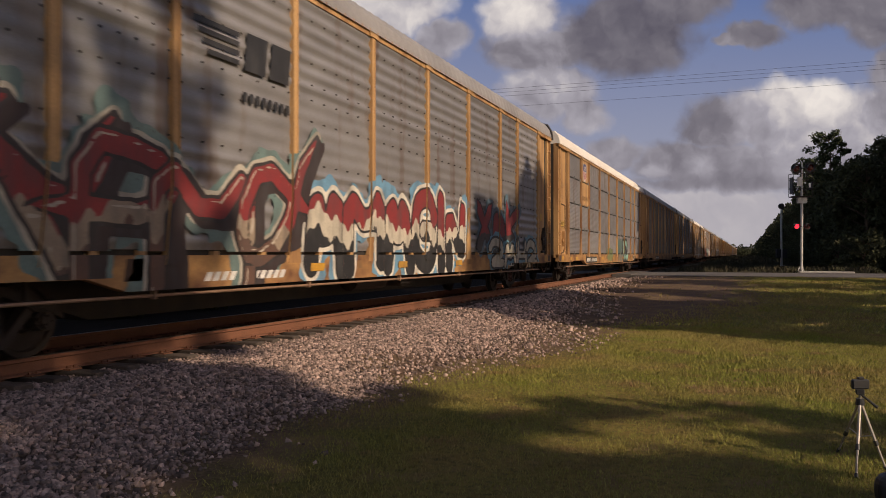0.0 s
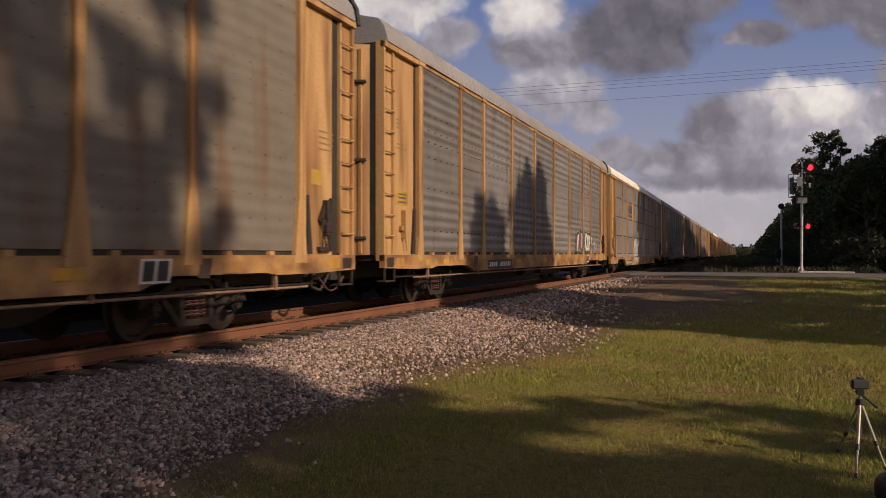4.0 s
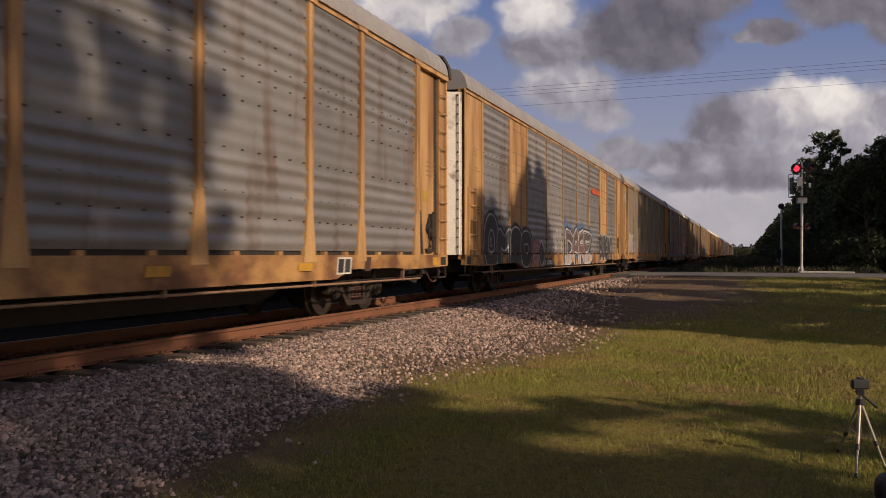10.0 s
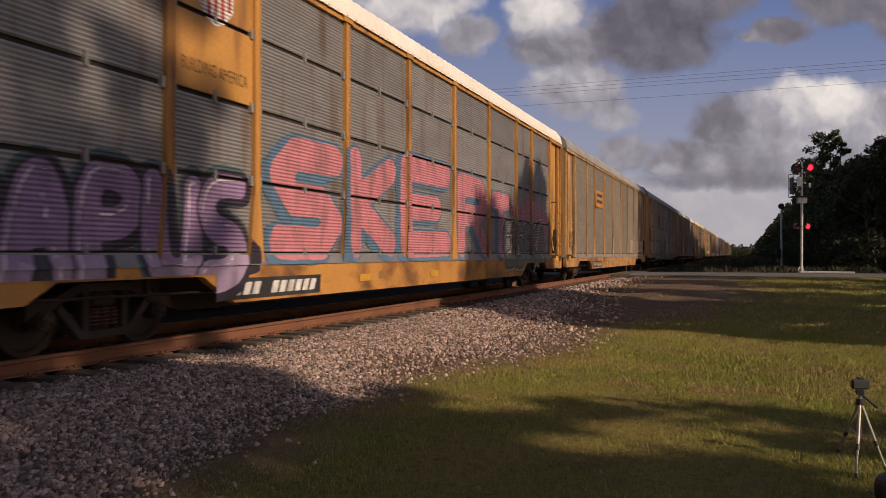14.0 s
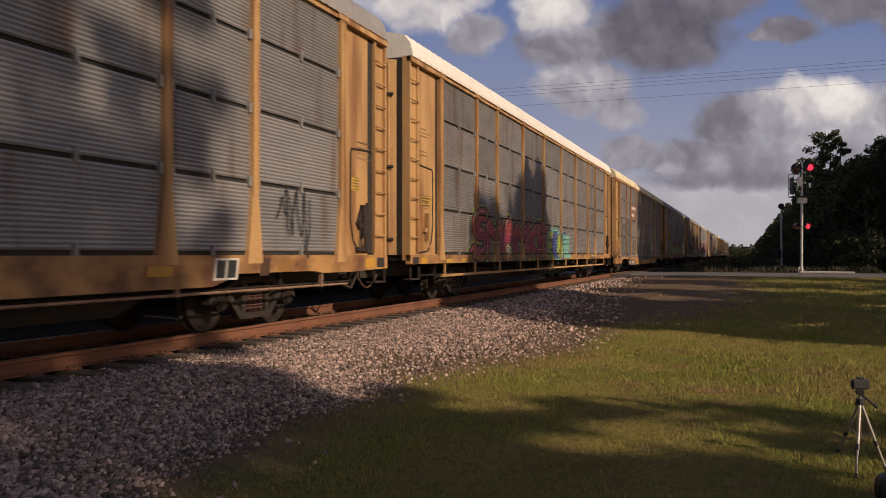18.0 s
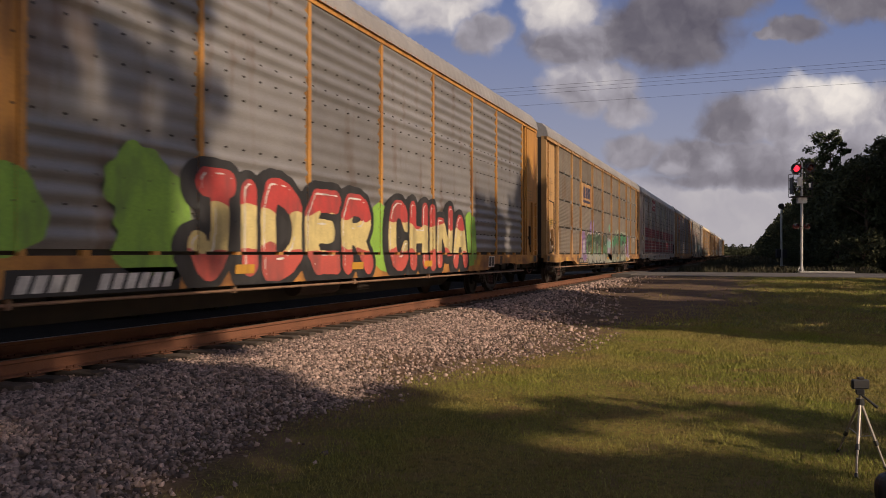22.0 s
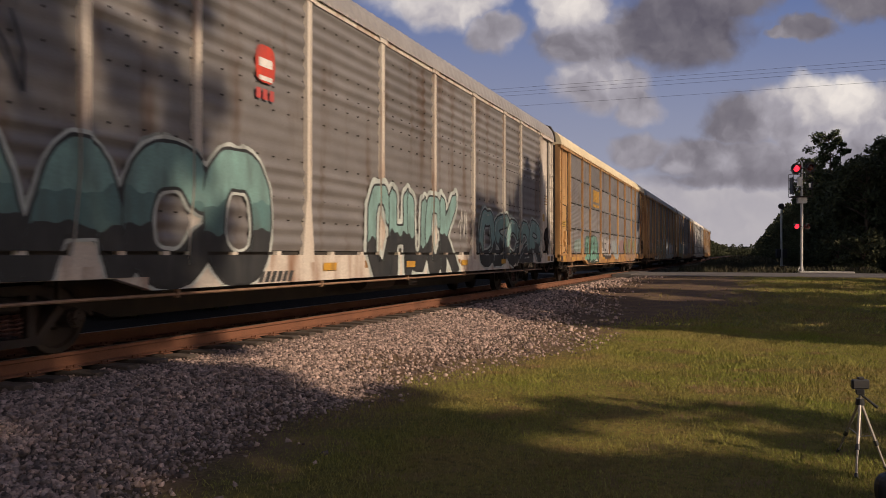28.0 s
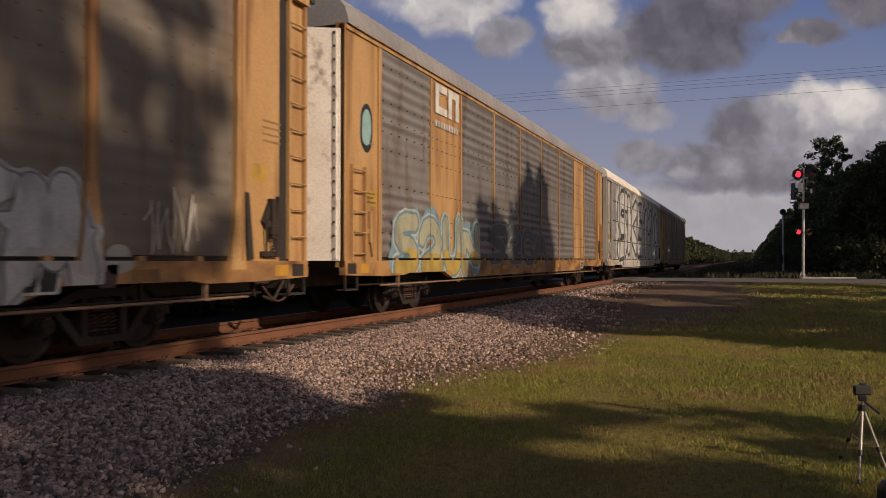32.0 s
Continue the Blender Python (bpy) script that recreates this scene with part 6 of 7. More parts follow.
word(c, "EHAMSA", 7.75, 14.5, 0.72, 2.4, [(0.3, (0.46, 0.46, 0.32)), (0.62, (0.33, 0.33, 0.2)), (2, (0.27, 0.19, 0.1))], (0.035, 0.06, 0.03), 0.06, (0.62, 0.61, 0.55), 0.07, (0.4, 0.41, 0.31), 0.1, fat=0.13, rounds=1, wob=0.06, over=1.1, spike=0.18, arch=0.15, seed=202, wave=0.12)
word(c, "GNS", 14.8, 15.85, 1.02, 1.62, [(2, (0.55, 0.52, 0.47))], (0.05, 0.035, 0.04), 0.05, (0.5, 0.48, 0.4), 0.04, fat=0.17, rounds=2, seed=203, lift=4)
cloud_of_paint(c, 14.3, 23.2, 0.72, 1.5, (0.46, 0.47, 0.4), 206, 0, 1.6)
word(c, "KNNAST*", 16.0, 22.6, 0.74, 2.2, [(0.35, (0.6, 0.6, 0.56)), (2, (0.56, 0.58, 0.6))], (0.2, 0.2, 0.19), 0.025, None, 0, (0.5, 0.51, 0.5), 0.1, fat=0.22, rounds=0, wob=0.07, over=1.1, spike=0.4, ends=(1.1, 0.9), seed=204, lift=1)
scrawl(c, 23.4, 24.4, 1.3, 1.9, 4, (0.55, 0.52, 0.47), 207, 0.025)
number_bars(c, 5.75, 8.35, 0.69, 0.98)
oval(c, 1.08, 4.45, 0.22, 0.3, (0.3, 0.42, 0.5), (0.12, 0.2, 0.2), 0.09, 0, 2.0)
c = CARS[21]
worm_emblem(c, 4.45, 6.05, 3.95, 5.2)
word(c, "S*UN", 2.1, 7.6, 0.74, 2.15, [(0.4, (0.5, 0.36, 0.08)), (2, (0.42, 0.42, 0.3))], (0.14, 0.28, 0.34), 0.06, (0.5, 0.55, 0.55), 0.05, (0.2, 0.34, 0.4), 0.2, fat=0.2, rounds=1, spike=0.15, seed=211)
word(c, "S*C*", 8.6, 15.4, 0.95, 2.2, [(2, (0.1, 0.11, 0.12))], (0.25, 0.27, 0.28), 0.05, fat=0.2, rounds=1, spike=0.2, seed=212)
oval(c, 0.9, 3.6, 0.2, 0.34, (0.3, 0.5, 0.5), BLACKP, 0.07, 0, 2.2)
c = CARS[22]
word(c, "SKSMA", 3.8, 25.4, 1.3, 5.0, [(2, (0.66, 0.66, 0.65))], (0.03, 0.032, 0.036), 0.22, None, 0, (0.6, 0.6, 0.59), 0.9, None, (0, 0), None, 0.12, 1, 0.05, seed=221)
# ---- clouds: far backdrops that drift ----
FAR = 3000.0
U = 1432.0 / FAR / 100.0


def cloud_material(name, blobs, warp, seed, sky=None):
    m = bpy.data.materials.new(name)
    m.use_nodes = True
    nt = m.node_tree
    nd, ln = nt.nodes, nt.links
    nd.remove(nd["Principled BSDF"])
    out = nd["Material Output"]
    tc = nd.new("ShaderNodeTexCoord")
    mp = nd.new("ShaderNodeMapping")
    mp.inputs["Scale"].default_value = (U, U, U)
    ln.new(tc.outputs["Object"], mp.inputs[0])

    def noise_at(src, sc, det, off, rough=0.55):
        a = nd.new("ShaderNodeVectorMath")
        a.operation = "ADD"
        a.inputs[1].default_value = (off, off * 0.7, off * 1.3)
        ln.new(src, a.inputs[0])
        n = nd.new("ShaderNodeTexNoise")
        n.inputs["Scale"].default_value, n.inputs["Detail"].default_value, n.inputs["Roughness"].default_value = sc, det, rough
        ln.new(a.outputs[0], n.inputs["Vector"])
        return n

    def vmath(op, a, b, c=None):
        v = nd.new("ShaderNodeVectorMath")
        v.operation = op
        for s, val in zip(v.inputs, (a, b, c)):
            if val is None:
                continue
            if isinstance(val, tuple):
                s.default_value = val
            else:
                ln.new(val, s)
        return v

    def fmath(op, a, b, c=None):
        v = nd.new("ShaderNodeMath")
        v.operation = op
        for s, val in zip(v.inputs, (a, b, c)):
            if val is None:
                continue
            if isinstance(val, (int, float)):
                s.default_value = val
            else:
                ln.new(val, s)
        return v.outputs[0]

    p = mp.outputs[0]
    for sc, amp, det in ((1.1, warp, 3.0), (3.6, warp * 0.45, 4.0)):
        n = noise_at(p, sc, det, seed)
        c = vmath("SUBTRACT", n.outputs["Color"], (0.5, 0.5, 0.5))
        p = vmath("MULTIPLY_ADD", c.outputs[0], (amp, 0.0, amp * 0.7), p).outputs[0]
    top, wsum, bsum = None, None, None
    for px, py, rx, ry, b in blobs:
        cx, cz, rx, rz = (px - 784) / 100, (450 - py) / 100, rx / 100, ry / 100
        q = vmath("MULTIPLY_ADD", p, (1 / rx, 0.0, 1 / rz), (-cx / rx, 0.0, -cz / rz))
        le = nd.new("ShaderNodeVectorMath")
        le.operation = "LENGTH"
        ln.new(q.outputs[0], le.inputs[0])
        w = nd.new("ShaderNodeMapRange")
        w.inputs[1].default_value, w.inputs[2].default_value, w.inputs[3].default_value, w.inputs[4].default_value = 1.25, 0.1, 0.0, 1.0
        ln.new(le.outputs["Value"], w.inputs[0])
        w = w.outputs[0]
        w2 = fmath("POWER", w, 2.2)
        top = w if top is None else fmath("MAXIMUM", top, w)
        wsum = w2 if wsum is None else fmath("ADD", wsum, w2)
        bw = fmath("MULTIPLY", w2, b)
        bsum = bw if bsum is None else fmath("ADD", bsum, bw)
    bright = fmath("DIVIDE", bsum, fmath("ADD", wsum, 0.0001))
    f1 = noise_at(mp.outputs[0], 1.7, 5.0, seed + 5, 0.48).outputs[0]
    f2 = noise_at(p, 1.5, 4.0, seed + 9, 0.45).outputs[0]
    f3 = noise_at(p, 1.5, 4.0, seed + 9.08, 0.45).outputs[0]
    dens = fmath("MULTIPLY_ADD", fmath("SUBTRACT", f1, 0.5), 0.55, top)
    al = nd.new("ShaderNodeMapRange")
    al.interpolation_type = "SMOOTHSTEP"
    al.inputs[1].default_value, al.inputs[2].default_value = 0.1, 0.5
    ln.new(dens, al.inputs[0])
    # the haze near the horizon smooths the clouds
    hz = nd.new("ShaderNodeSeparateXYZ")
    ln.new(mp.outputs[0], hz.inputs[0])
    calm = nd.new("ShaderNodeMapRange")
    calm.interpolation_type = "SMOOTHSTEP"
    calm.inputs[1].default_value, calm.inputs[2].default_value, calm.inputs[3].default_value, calm.inputs[4].default_value = 0.7, 1.9, 0.16, 1.0
    ln.new(hz.outputs[2], calm.inputs[0])
    tone = fmath("MULTIPLY_ADD", fmath("MULTIPLY", fmath("SUBTRACT", f2, 0.5), calm.outputs[0]), 0.42, bright)
    tone = fmath("MULTIPLY_ADD", fmath("MULTIPLY", fmath("SUBTRACT", f3, f2), calm.outputs[0]), 0.9, tone)
    rp = nd.new("ShaderNodeValToRGB")
    el = rp.color_ramp.elements
    el[0].position, el[0].color = 0.15, (0.11, 0.1, 0.13, 1)
    el[1].position, el[1].color = 1.0, (0.84, 0.77, 0.72, 1)
    e = el.new(0.42)
    e.color = (0.2, 0.184, 0.214, 1)
    e = el.new(0.68)
    e.color = (0.39, 0.365, 0.41, 1)
    ln.new(tone, rp.inputs[0])
    em = nd.new("ShaderNodeEmission")
    ln.new(rp.outputs[0], em.inputs[0])
    if sky:
        sep = nd.new("ShaderNodeSeparateXYZ")
        ln.new(mp.outputs[0], sep.inputs[0])
        sr = nd.new("ShaderNodeValToRGB")
        for e, (pos, c) in zip((sr.color_ramp.elements[0], sr.color_ramp.elements[1]), sky):
            e.position, e.color = pos, rgba(c)
        ln.new(fmath("DIVIDE", sep.outputs[2], 6.0), sr.inputs[0])
        tr = nd.new("ShaderNodeEmission")
        ln.new(sr.outputs[0], tr.inputs[0])
    else:
        tr = nd.new("ShaderNodeBsdfTransparent")
    mx = nd.new("ShaderNodeMixShader")
    ln.new(al.outputs[0], mx.inputs[0])
    ln.new(tr.outputs[0], mx.inputs[1])
    ln.new(em.outputs[0], mx.inputs[2])
    ln.new(mx.outputs[0], out.inputs[0])
    return m


LOW_BLOBS = [(1205, 285, 95, 46, 0.46), (1275, 220, 80, 50, 0.38), (1340, 205, 70, 55, 0.62), (1385, 178, 66, 50, 0.92), (1300, 290, 155, 44, 0.5), (1425, 262, 115, 66, 0.64), (1462, 196, 68, 56, 0.98), (1240, 296, 40, 22, 0.86), (1165, 300, 28, 16, 0.75),
             (1285, 324, 170, 18, 0.4), (1535, 222, 70, 76, 0.72), (1480, 300, 120, 46, 0.58), (1180, 398, 440, 80, 0.73), (700, 390, 500, 80, 0.68), (1600, 398, 420, 78, 0.7), (1090, 272, 60, 34, 0.55), (300, 300, 500, 120, 0.55), (1900, 260, 260, 110, 0.5)]
HIGH_BLOBS = [(690, 15, 115, 60, 0.82), (780, 74, 56, 40, 0.58), (925, 34, 78, 58, 0.88), (958, 92, 120, 50, 0.4), (1095, 66, 145, 80, 0.26), (1190, 10, 105, 50, 0.34), (975, 165, 92, 58, 0.66), (1030, 208, 46, 36, 0.64), (1322, 66, 56, 26, 0.36), (1285, 78, 34, 15, 0.44),
              (1450, 15, 110, 52, 0.36), (1545, 40, 80, 62, 0.36), (1575, 150, 50, 80, 0.48), (300, -60, 300, 120, 0.6), (1300, -160, 500, 120, 0.5), (2000, 0, 300, 150, 0.5)]
vd = Vector((-math.sin(radians(YAW)), math.cos(radians(YAW)), 0))
CLOUDS = []
for name, blobs, far, warp, seed, drift, lab in (("backdrop_low_clouds", LOW_BLOBS, FAR, 0.55, 3.0, 48, "grey and white cumulus clouds low in the sky"), ("backdrop_high_clouds", HIGH_BLOBS, FAR - 60, 0.6, 17.0, 105, "dark grey broken clouds high in the sky")):
    me = np_mesh(name, [(-3300, 0, -60), (3300, 0, -60), (3300, 0, 1900), (-3300, 0, 1900)], [(0, 1, 2, 3)], cloud_material(name, blobs, warp, seed, ((0.1, (0.36, 0.36, 0.43)), (0.75, (0.13, 0.18, 0.36))) if "low" in name else None))
    ob = tagged(new(name, me), lab, "clouds", kind="structure")
    ob.visible_shadow = False
    CLOUDS.append((ob, Vector((EYE[0], EYE[1], EYE[2])) + vd * far, drift))

# ---- level crossing: signal masts, wires, kerb ----
M_LENS_ON = glow("lit_red_lens", (1.0, 0.02, 0.04), 2.6)
M_LENS_OFF = surface("unlit_red_lens", (0.1, 0.012, 0.014), (0.06, 0.01, 0.01), 8.0, 0.2, 0.0, 0.0, 30.0)
M_SIGNBLACK = surface("black_signal_paint", (0.02, 0.02, 0.02), (0.035, 0.03, 0.03), 3.0, 0.6, 0.0, 0.05, 30.0)
LAMPS = []


def lamp(parent, x, y, z, left, r=0.15, disc=0.29, name="flasher"):
    """A flasher: black target, visor, and a lens that swings its lit face to the front and away."""
    bm = bmesh.new()
    n = 24
    ring = lambda rr, yy: [bm.verts.new((rr * math.cos(k * math.tau / n), yy, rr * math.sin(k * math.tau / n))) for k in range(n)]
    a, b, c2, d = ring(disc, 0.0), ring(r + 0.02, 0.0), ring(disc, 0.03), ring(r + 0.02, 0.03)
    for k in range(n):
        j = (k + 1) % n
        bm.faces.new((a[k], a[j], b[j], b[k]))
        bm.faces.new((c2[j], c2[k], d[k], d[j]))
        bm.faces.new((a[j], a[k], c2[k], c2[j]))
    target = part(name, bm, M_SIGNBLACK, parent, "black round flasher target", (x, y, z))
    bm = bmesh.new()
    tube(bm, (0, 0.17, 0), (0, 0.36, 0), r + 0.03, r * 0.6, 16)
    part("lamp_housing", bm, M_SIGNBLACK, target)
    bm = bmesh.new()
    m = 14
    rows = []
    for yy in (0.0, -0.26):
        rows.append([bm.verts.new(((r + 0.02) * math.cos(math.pi * (k / m * 1.1 - 0.05)), yy + (0.12 * abs(k / m - 0.5) if yy else 0), (r + 0.02) * math.sin(math.pi * (k / m * 1.1 - 0.05)))) for k in range(m + 1)])
    for k in range(m):
        bm.faces.new((rows[0][k], rows[0][k + 1], rows[1][k + 1], rows[1][k]))
    part("visor", bm, M_SIGNBLACK, target)
    bm = bmesh.new()
    fr = [bm.verts.new((r * math.cos(k * math.tau / n), -0.012 , r * math.sin(k * math.tau / n))) for k in range(n)]
    cf = bm.verts.new((0, -0.035, 0))
    bk = [bm.verts.new((r * math.cos(k * math.tau / n), 0.012, r * math.sin(k * math.tau / n))) for k in range(n)]
    cb = bm.verts.new((0, 0.035, 0))
    for k in range(n):
        j = (k + 1) % n
        bm.faces.new((cf, fr[k], fr[j])).material_index = 0
        bm.faces.new((cb, bk[j], bk[k])).material_index = 1
        bm.faces.new((fr[j], fr[k], bk[k], bk[j])).material_index = 1
    lens = part("lens", bm, None, target, "round red signal lens", (0, 0.0, 0))
    lens.data.materials.append(M_LENS_ON)
    lens.data.materials.append(M_LENS_OFF)
    LAMPS.append((lens, left, disc > 0.3))
    return target


mast = tagged(new("crossing_signal_mast"), "galvanised crossing signal mast with red flashing lights", "railway signal")
mast.matrix_basis = pose(11.6, 58.56, -0.1, 0, 0, YAW)
bm = bmesh.new()
tube(bm, (0, 0, 0), (0.06, 0, 5.4), 0.095, 0.085, 14)
tube(bm, (0.06, 0, 5.4), (0.08, 0, 7.3), 0.07, 0.05, 10)
part("mast_pole", bm, M_GALVPOLE, mast)
bm = bmesh.new()
box(bm, -0.3, 0.3, -0.3, 0.3, 0, 0.05)
prism(bm, [(-0.28, 0.05), (0.28, 0.05), (0.14, 0.4), (-0.14, 0.4)], "y", -0.02, 0.02)
part("base_flange", bm, M_GALVPOLE, mast)
for z in (5.05, 5.55, 6.15, 6.55):
    for a, b in (((-0.66, -0.4), (0.58, -0.4)), ((-0.66, 0.4), (0.58, 0.4)), ((-0.66, -0.4), (-0.66, 0.4)), ((0.58, -0.4), (0.58, 0.4))):
        bm = bmesh.new()
        tube(bm, (a[0], a[1], z), (b[0], b[1], z), 0.014, n=6)
        part("guard_rail", bm, M_FRAME, mast)
for x, y in ((-0.66, -0.4), (0.58, -0.4), (-0.66, 0.4), (0.58, 0.4), (-0.04, -0.4)):
    bm = bmesh.new()
    tube(bm, (x, y, 5.05), (x, y, 6.55), 0.014, n=6)
    part("guard_post", bm, M_FRAME, mast)
bm = bmesh.new()
box(bm, -0.66, 0.58, -0.4, 0.4, 4.99, 5.04)
part("platform_floor", bm, M_GRIME, mast)
bm = bmesh.new()
box(bm, -0.46, -0.16, -0.45, -0.41, 5.72, 6.3)
part("platform_plate", bm, M_WHITE, mast, "white plate on the platform")
bm = bmesh.new()
box(bm, 0.32, 0.44, -0.45, -0.41, 5.62, 5.9)
part("platform_plate", bm, M_WHITE, mast, "white plate on the platform")
bm = bmesh.new()
box(bm, -0.74, -0.67, -0.4, 0.1, 5.2, 6.3, 0.02)
part("side_flasher", bm, M_SIGNBLACK, mast, "black side flasher seen on edge")
bm = bmesh.new()
box(bm, 0.59, 0.68, -0.3, 0.2, 5.5, 6.0, 0.02)
part("side_flasher", bm, M_SIGNBLACK, mast, "black side flasher seen on edge")
bm = bmesh.new()
for z in (4.7, 4.82, 4.94):
    tube(bm, (-0.3, 0, z), (0.42, 0, z + 0.02), 0.03, n=6)
box(bm, -0.25, 0.35, -0.12, 0.12, 4.6, 4.99, 0.02)
part("bracket", bm, M_GALVPOLE, mast)
bm = bmesh.new()
tube(bm, (-0.35, -0.05, 6.9), (0.6, -0.05, 6.97), 0.035, n=8)
tube(bm, (-0.42, -0.05, 3.05), (0.45, -0.05, 3.07), 0.035, n=8)
part("cross_arm", bm, M_SIGNBLACK, mast)
lamp(mast, -0.36, -0.12, 6.9, True, 0.2, 0.36)
lamp(mast, 0.55, -0.12, 6.97, False, 0.2, 0.36)
lamp(mast, -0.35, -0.12, 3.08, True, 0.15, 0.2)
lamp(mast, 0.38, -0.12, 3.08, False, 0.15, 0.2)
mast2 = tagged(new("crossing_signal_mast"), "slim grey crossing signal mast beyond the road", "railway signal")
mast2.matrix_basis = pose(11.59, 90.1, -0.35, 0, 0, YAW)
bm = bmesh.new()
tube(bm, (0, 0, 0), (0, 0, 6.4), 0.12, 0.09, 10)
part("mast_pole", bm, M_GALVPOLE, mast2)
bm = bmesh.new()
tube(bm, (0, -0.1, 6.4), (0, 0.1, 6.4), 0.3, n=18)
part("bell", bm, M_SIGNBLACK, mast2)
bm = bmesh.new()
box(bm, -0.55, -0.1, -0.2, 0.2, 1.1, 2.0, 0.04)
box(bm, 0.1, 0.55, -0.2, 0.2, 1.1, 2.0, 0.04)
part("unlit_flashers", bm, M_SIGNBLACK, mast2)
bm = bmesh.new()
box(bm, -0.25, 0.25, -0.25, 0.25, 0, 0.3, 0.03)
part("base_flange", bm, M_GALVPOLE, mast2)
M_CONC = surface("pale_concrete", (0.5, 0.48, 0.44), (0.38, 0.36, 0.33), 2.0, 0.9, 0.0, 0.3, 60.0)
bm = bmesh.new()
box(bm, 11.4, 14.6, 56.9, 57.5, -0.3, 0.02, 0.02)
tagged(part("kerb", bm, M_CONC, None), "pale concrete kerb beside the signal mast", "kerb", kind="structure")
bm = bmesh.new()
box(bm, -0.66, 0.66, 47.5, 56.2, -0.2, -0.02, 0.01)
for s in (-1, 1):
    box(bm, *sorted((s * 0.86, s * 1.95)), 47.5, 56.2, -0.2, -0.02, 0.01)
tagged(part("crossing_panel", bm, M_ASPHALT, None), "grey crossing panels between the rails", "crossing", kind="structure")

for z, sag, y in ((13.9, 0.25, 60.0), (13.75, 0.25, 60.6), (13.4, 0.3, 60.3), (12.5, 0.3, 60.0)):
    bm = bmesh.new()
    pts = [(x, y, z + sag * ((x / 60) ** 2 - 0.1)) for x in np.linspace(-75, 75, 31)]
    for a, b in zip(pts, pts[1:]):
        tube(bm, a, b, 0.008, n=5)
    tagged(part("overhead_wire", bm, M_SIGNBLACK, None), "thin dark overhead wire above the road", "wire", "overhead wires")
for x in (-74.9, 74.9):
    pole = tagged(new("utility_pole"), "wooden utility pole carrying the road's wires", "pole")
    pole.matrix_basis = pose(x, 60.15, -0.4)
    bm = bmesh.new()
    tube(bm, (0, 0.15, 0), (0, 0.15, 15.4), 0.17, 0.12, 12)
    part("pole_shaft", bm, M_BARK, pole)
    bm = bmesh.new()
    box(bm, -0.06, 0.06, -0.4, 0.7, 14.2, 14.32)
    box(bm, -0.06, 0.06, -0.4, 0.7, 12.8, 12.95)
    part("pole_arm", bm, M_BARK, pole)

# ---- tripod with a small camera on the grass, and a dark bag ----
M_TRIPOD = surface("brushed_aluminium", (0.36, 0.33, 0.29), (0.27, 0.24, 0.2), 6.0, 0.45, 0.4, 0.03, 60.0)
M_PLASTIC = surface("black_plastic", (0.018, 0.018, 0.02), (0.03, 0.03, 0.03), 6.0, 0.5, 0.0, 0.05, 60.0)
tripod = tagged(new("tripod"), "small aluminium tripod standing on the grass", "tripod")
tripod.matrix_basis = pose(8.99, 7.12, 0.0)
hub = Vector((0, 0, -0.02))
for f in ((-0.074, -0.39, -0.53), (-0.12, 0.40, -0.52), (0.173, -0.063, -0.53)):
    f = Vector(f)
    mid = hub.lerp(f, 0.62)
    bm = bmesh.new()
    tube(bm, hub, mid, 0.012, n=8)
    leg = part("leg", bm, M_TRIPOD, tripod)
    bm = bmesh.new()
    tube(bm, mid, f, 0.009, n=8)
    part("lower_leg", bm, M_TRIPOD, leg)
    bm = bmesh.new()
    tube(bm, hub.lerp(f, 0.58), hub.lerp(f, 0.65), 0.017, n=8)
    part("clamp", bm, M_PLASTIC, leg)
    bm = bmesh.new()
    tube(bm, hub.lerp(f, 0.95), f, 0.014, 0.017, n=8)
    part("rubber_foot", bm, M_PLASTIC, leg)
    bm = bmesh.new()
    tube(bm, hub + Vector((0, 0, -0.28)), hub.lerp(f, 0.5), 0.005, n=6)
    part("brace", bm, M_TRIPOD, leg)
bm = bmesh.new()
tube(bm, hub + Vector((0, 0, -0.28)), hub + Vector((0, 0, 0.07)), 0.011, n=8)
part("centre_column", bm, M_TRIPOD, tripod)
bm = bmesh.new()
tube(bm, (0, 0, -0.05), (0, 0, 0.0), 0.035, 0.03, 10)
box(bm, -0.03, 0.03, -0.03, 0.03, 0.03, 0.075, 0.006)
tube(bm, (0.0, 0, 0.03), (0, 0, 0.06), 0.025, n=10)
part("pan_head", bm, M_PLASTIC, tripod)
bm = bmesh.new()
tube(bm, (0.01, 0, 0.03), (0.12, -0.02, -0.06), 0.008, 0.012, 8)
part("pan_handle", bm, M_PLASTIC, tripod)
cam_small = tagged(new("camcorder"), "small black camera mounted on the tripod", "camera")
cam_small.matrix_basis = pose(8.99, 7.12, 0.075, 0, 0, 20)
bm = bmesh.new()
box(bm, -0.068, 0.068, -0.022, 0.022, 0, 0.075, 0.01)
part("body", bm, M_PLASTIC, cam_small)
bm = bmesh.new()
box(bm, -0.02, 0.03, -0.015, 0.015, 0.076, 0.095, 0.006)
part("viewfinder", bm, M_PLASTIC, cam_small)
bm = bmesh.new()
tube(bm, (-0.01, 0.022, 0.036), (-0.01, 0.06, 0.036), 0.028, n=14)
part("lens_barrel", bm, M_PLASTIC, cam_small)
bag = tagged(new("camera_bag"), "dark soft bag lying on the grass", "bag")
bag.matrix_basis = pose(9.08, 6.0, -0.53, 0, 0, 15)
bm = bmesh.new()
bmesh.ops.create_uvsphere(bm, u_segments=18, v_segments=12, radius=1.0)
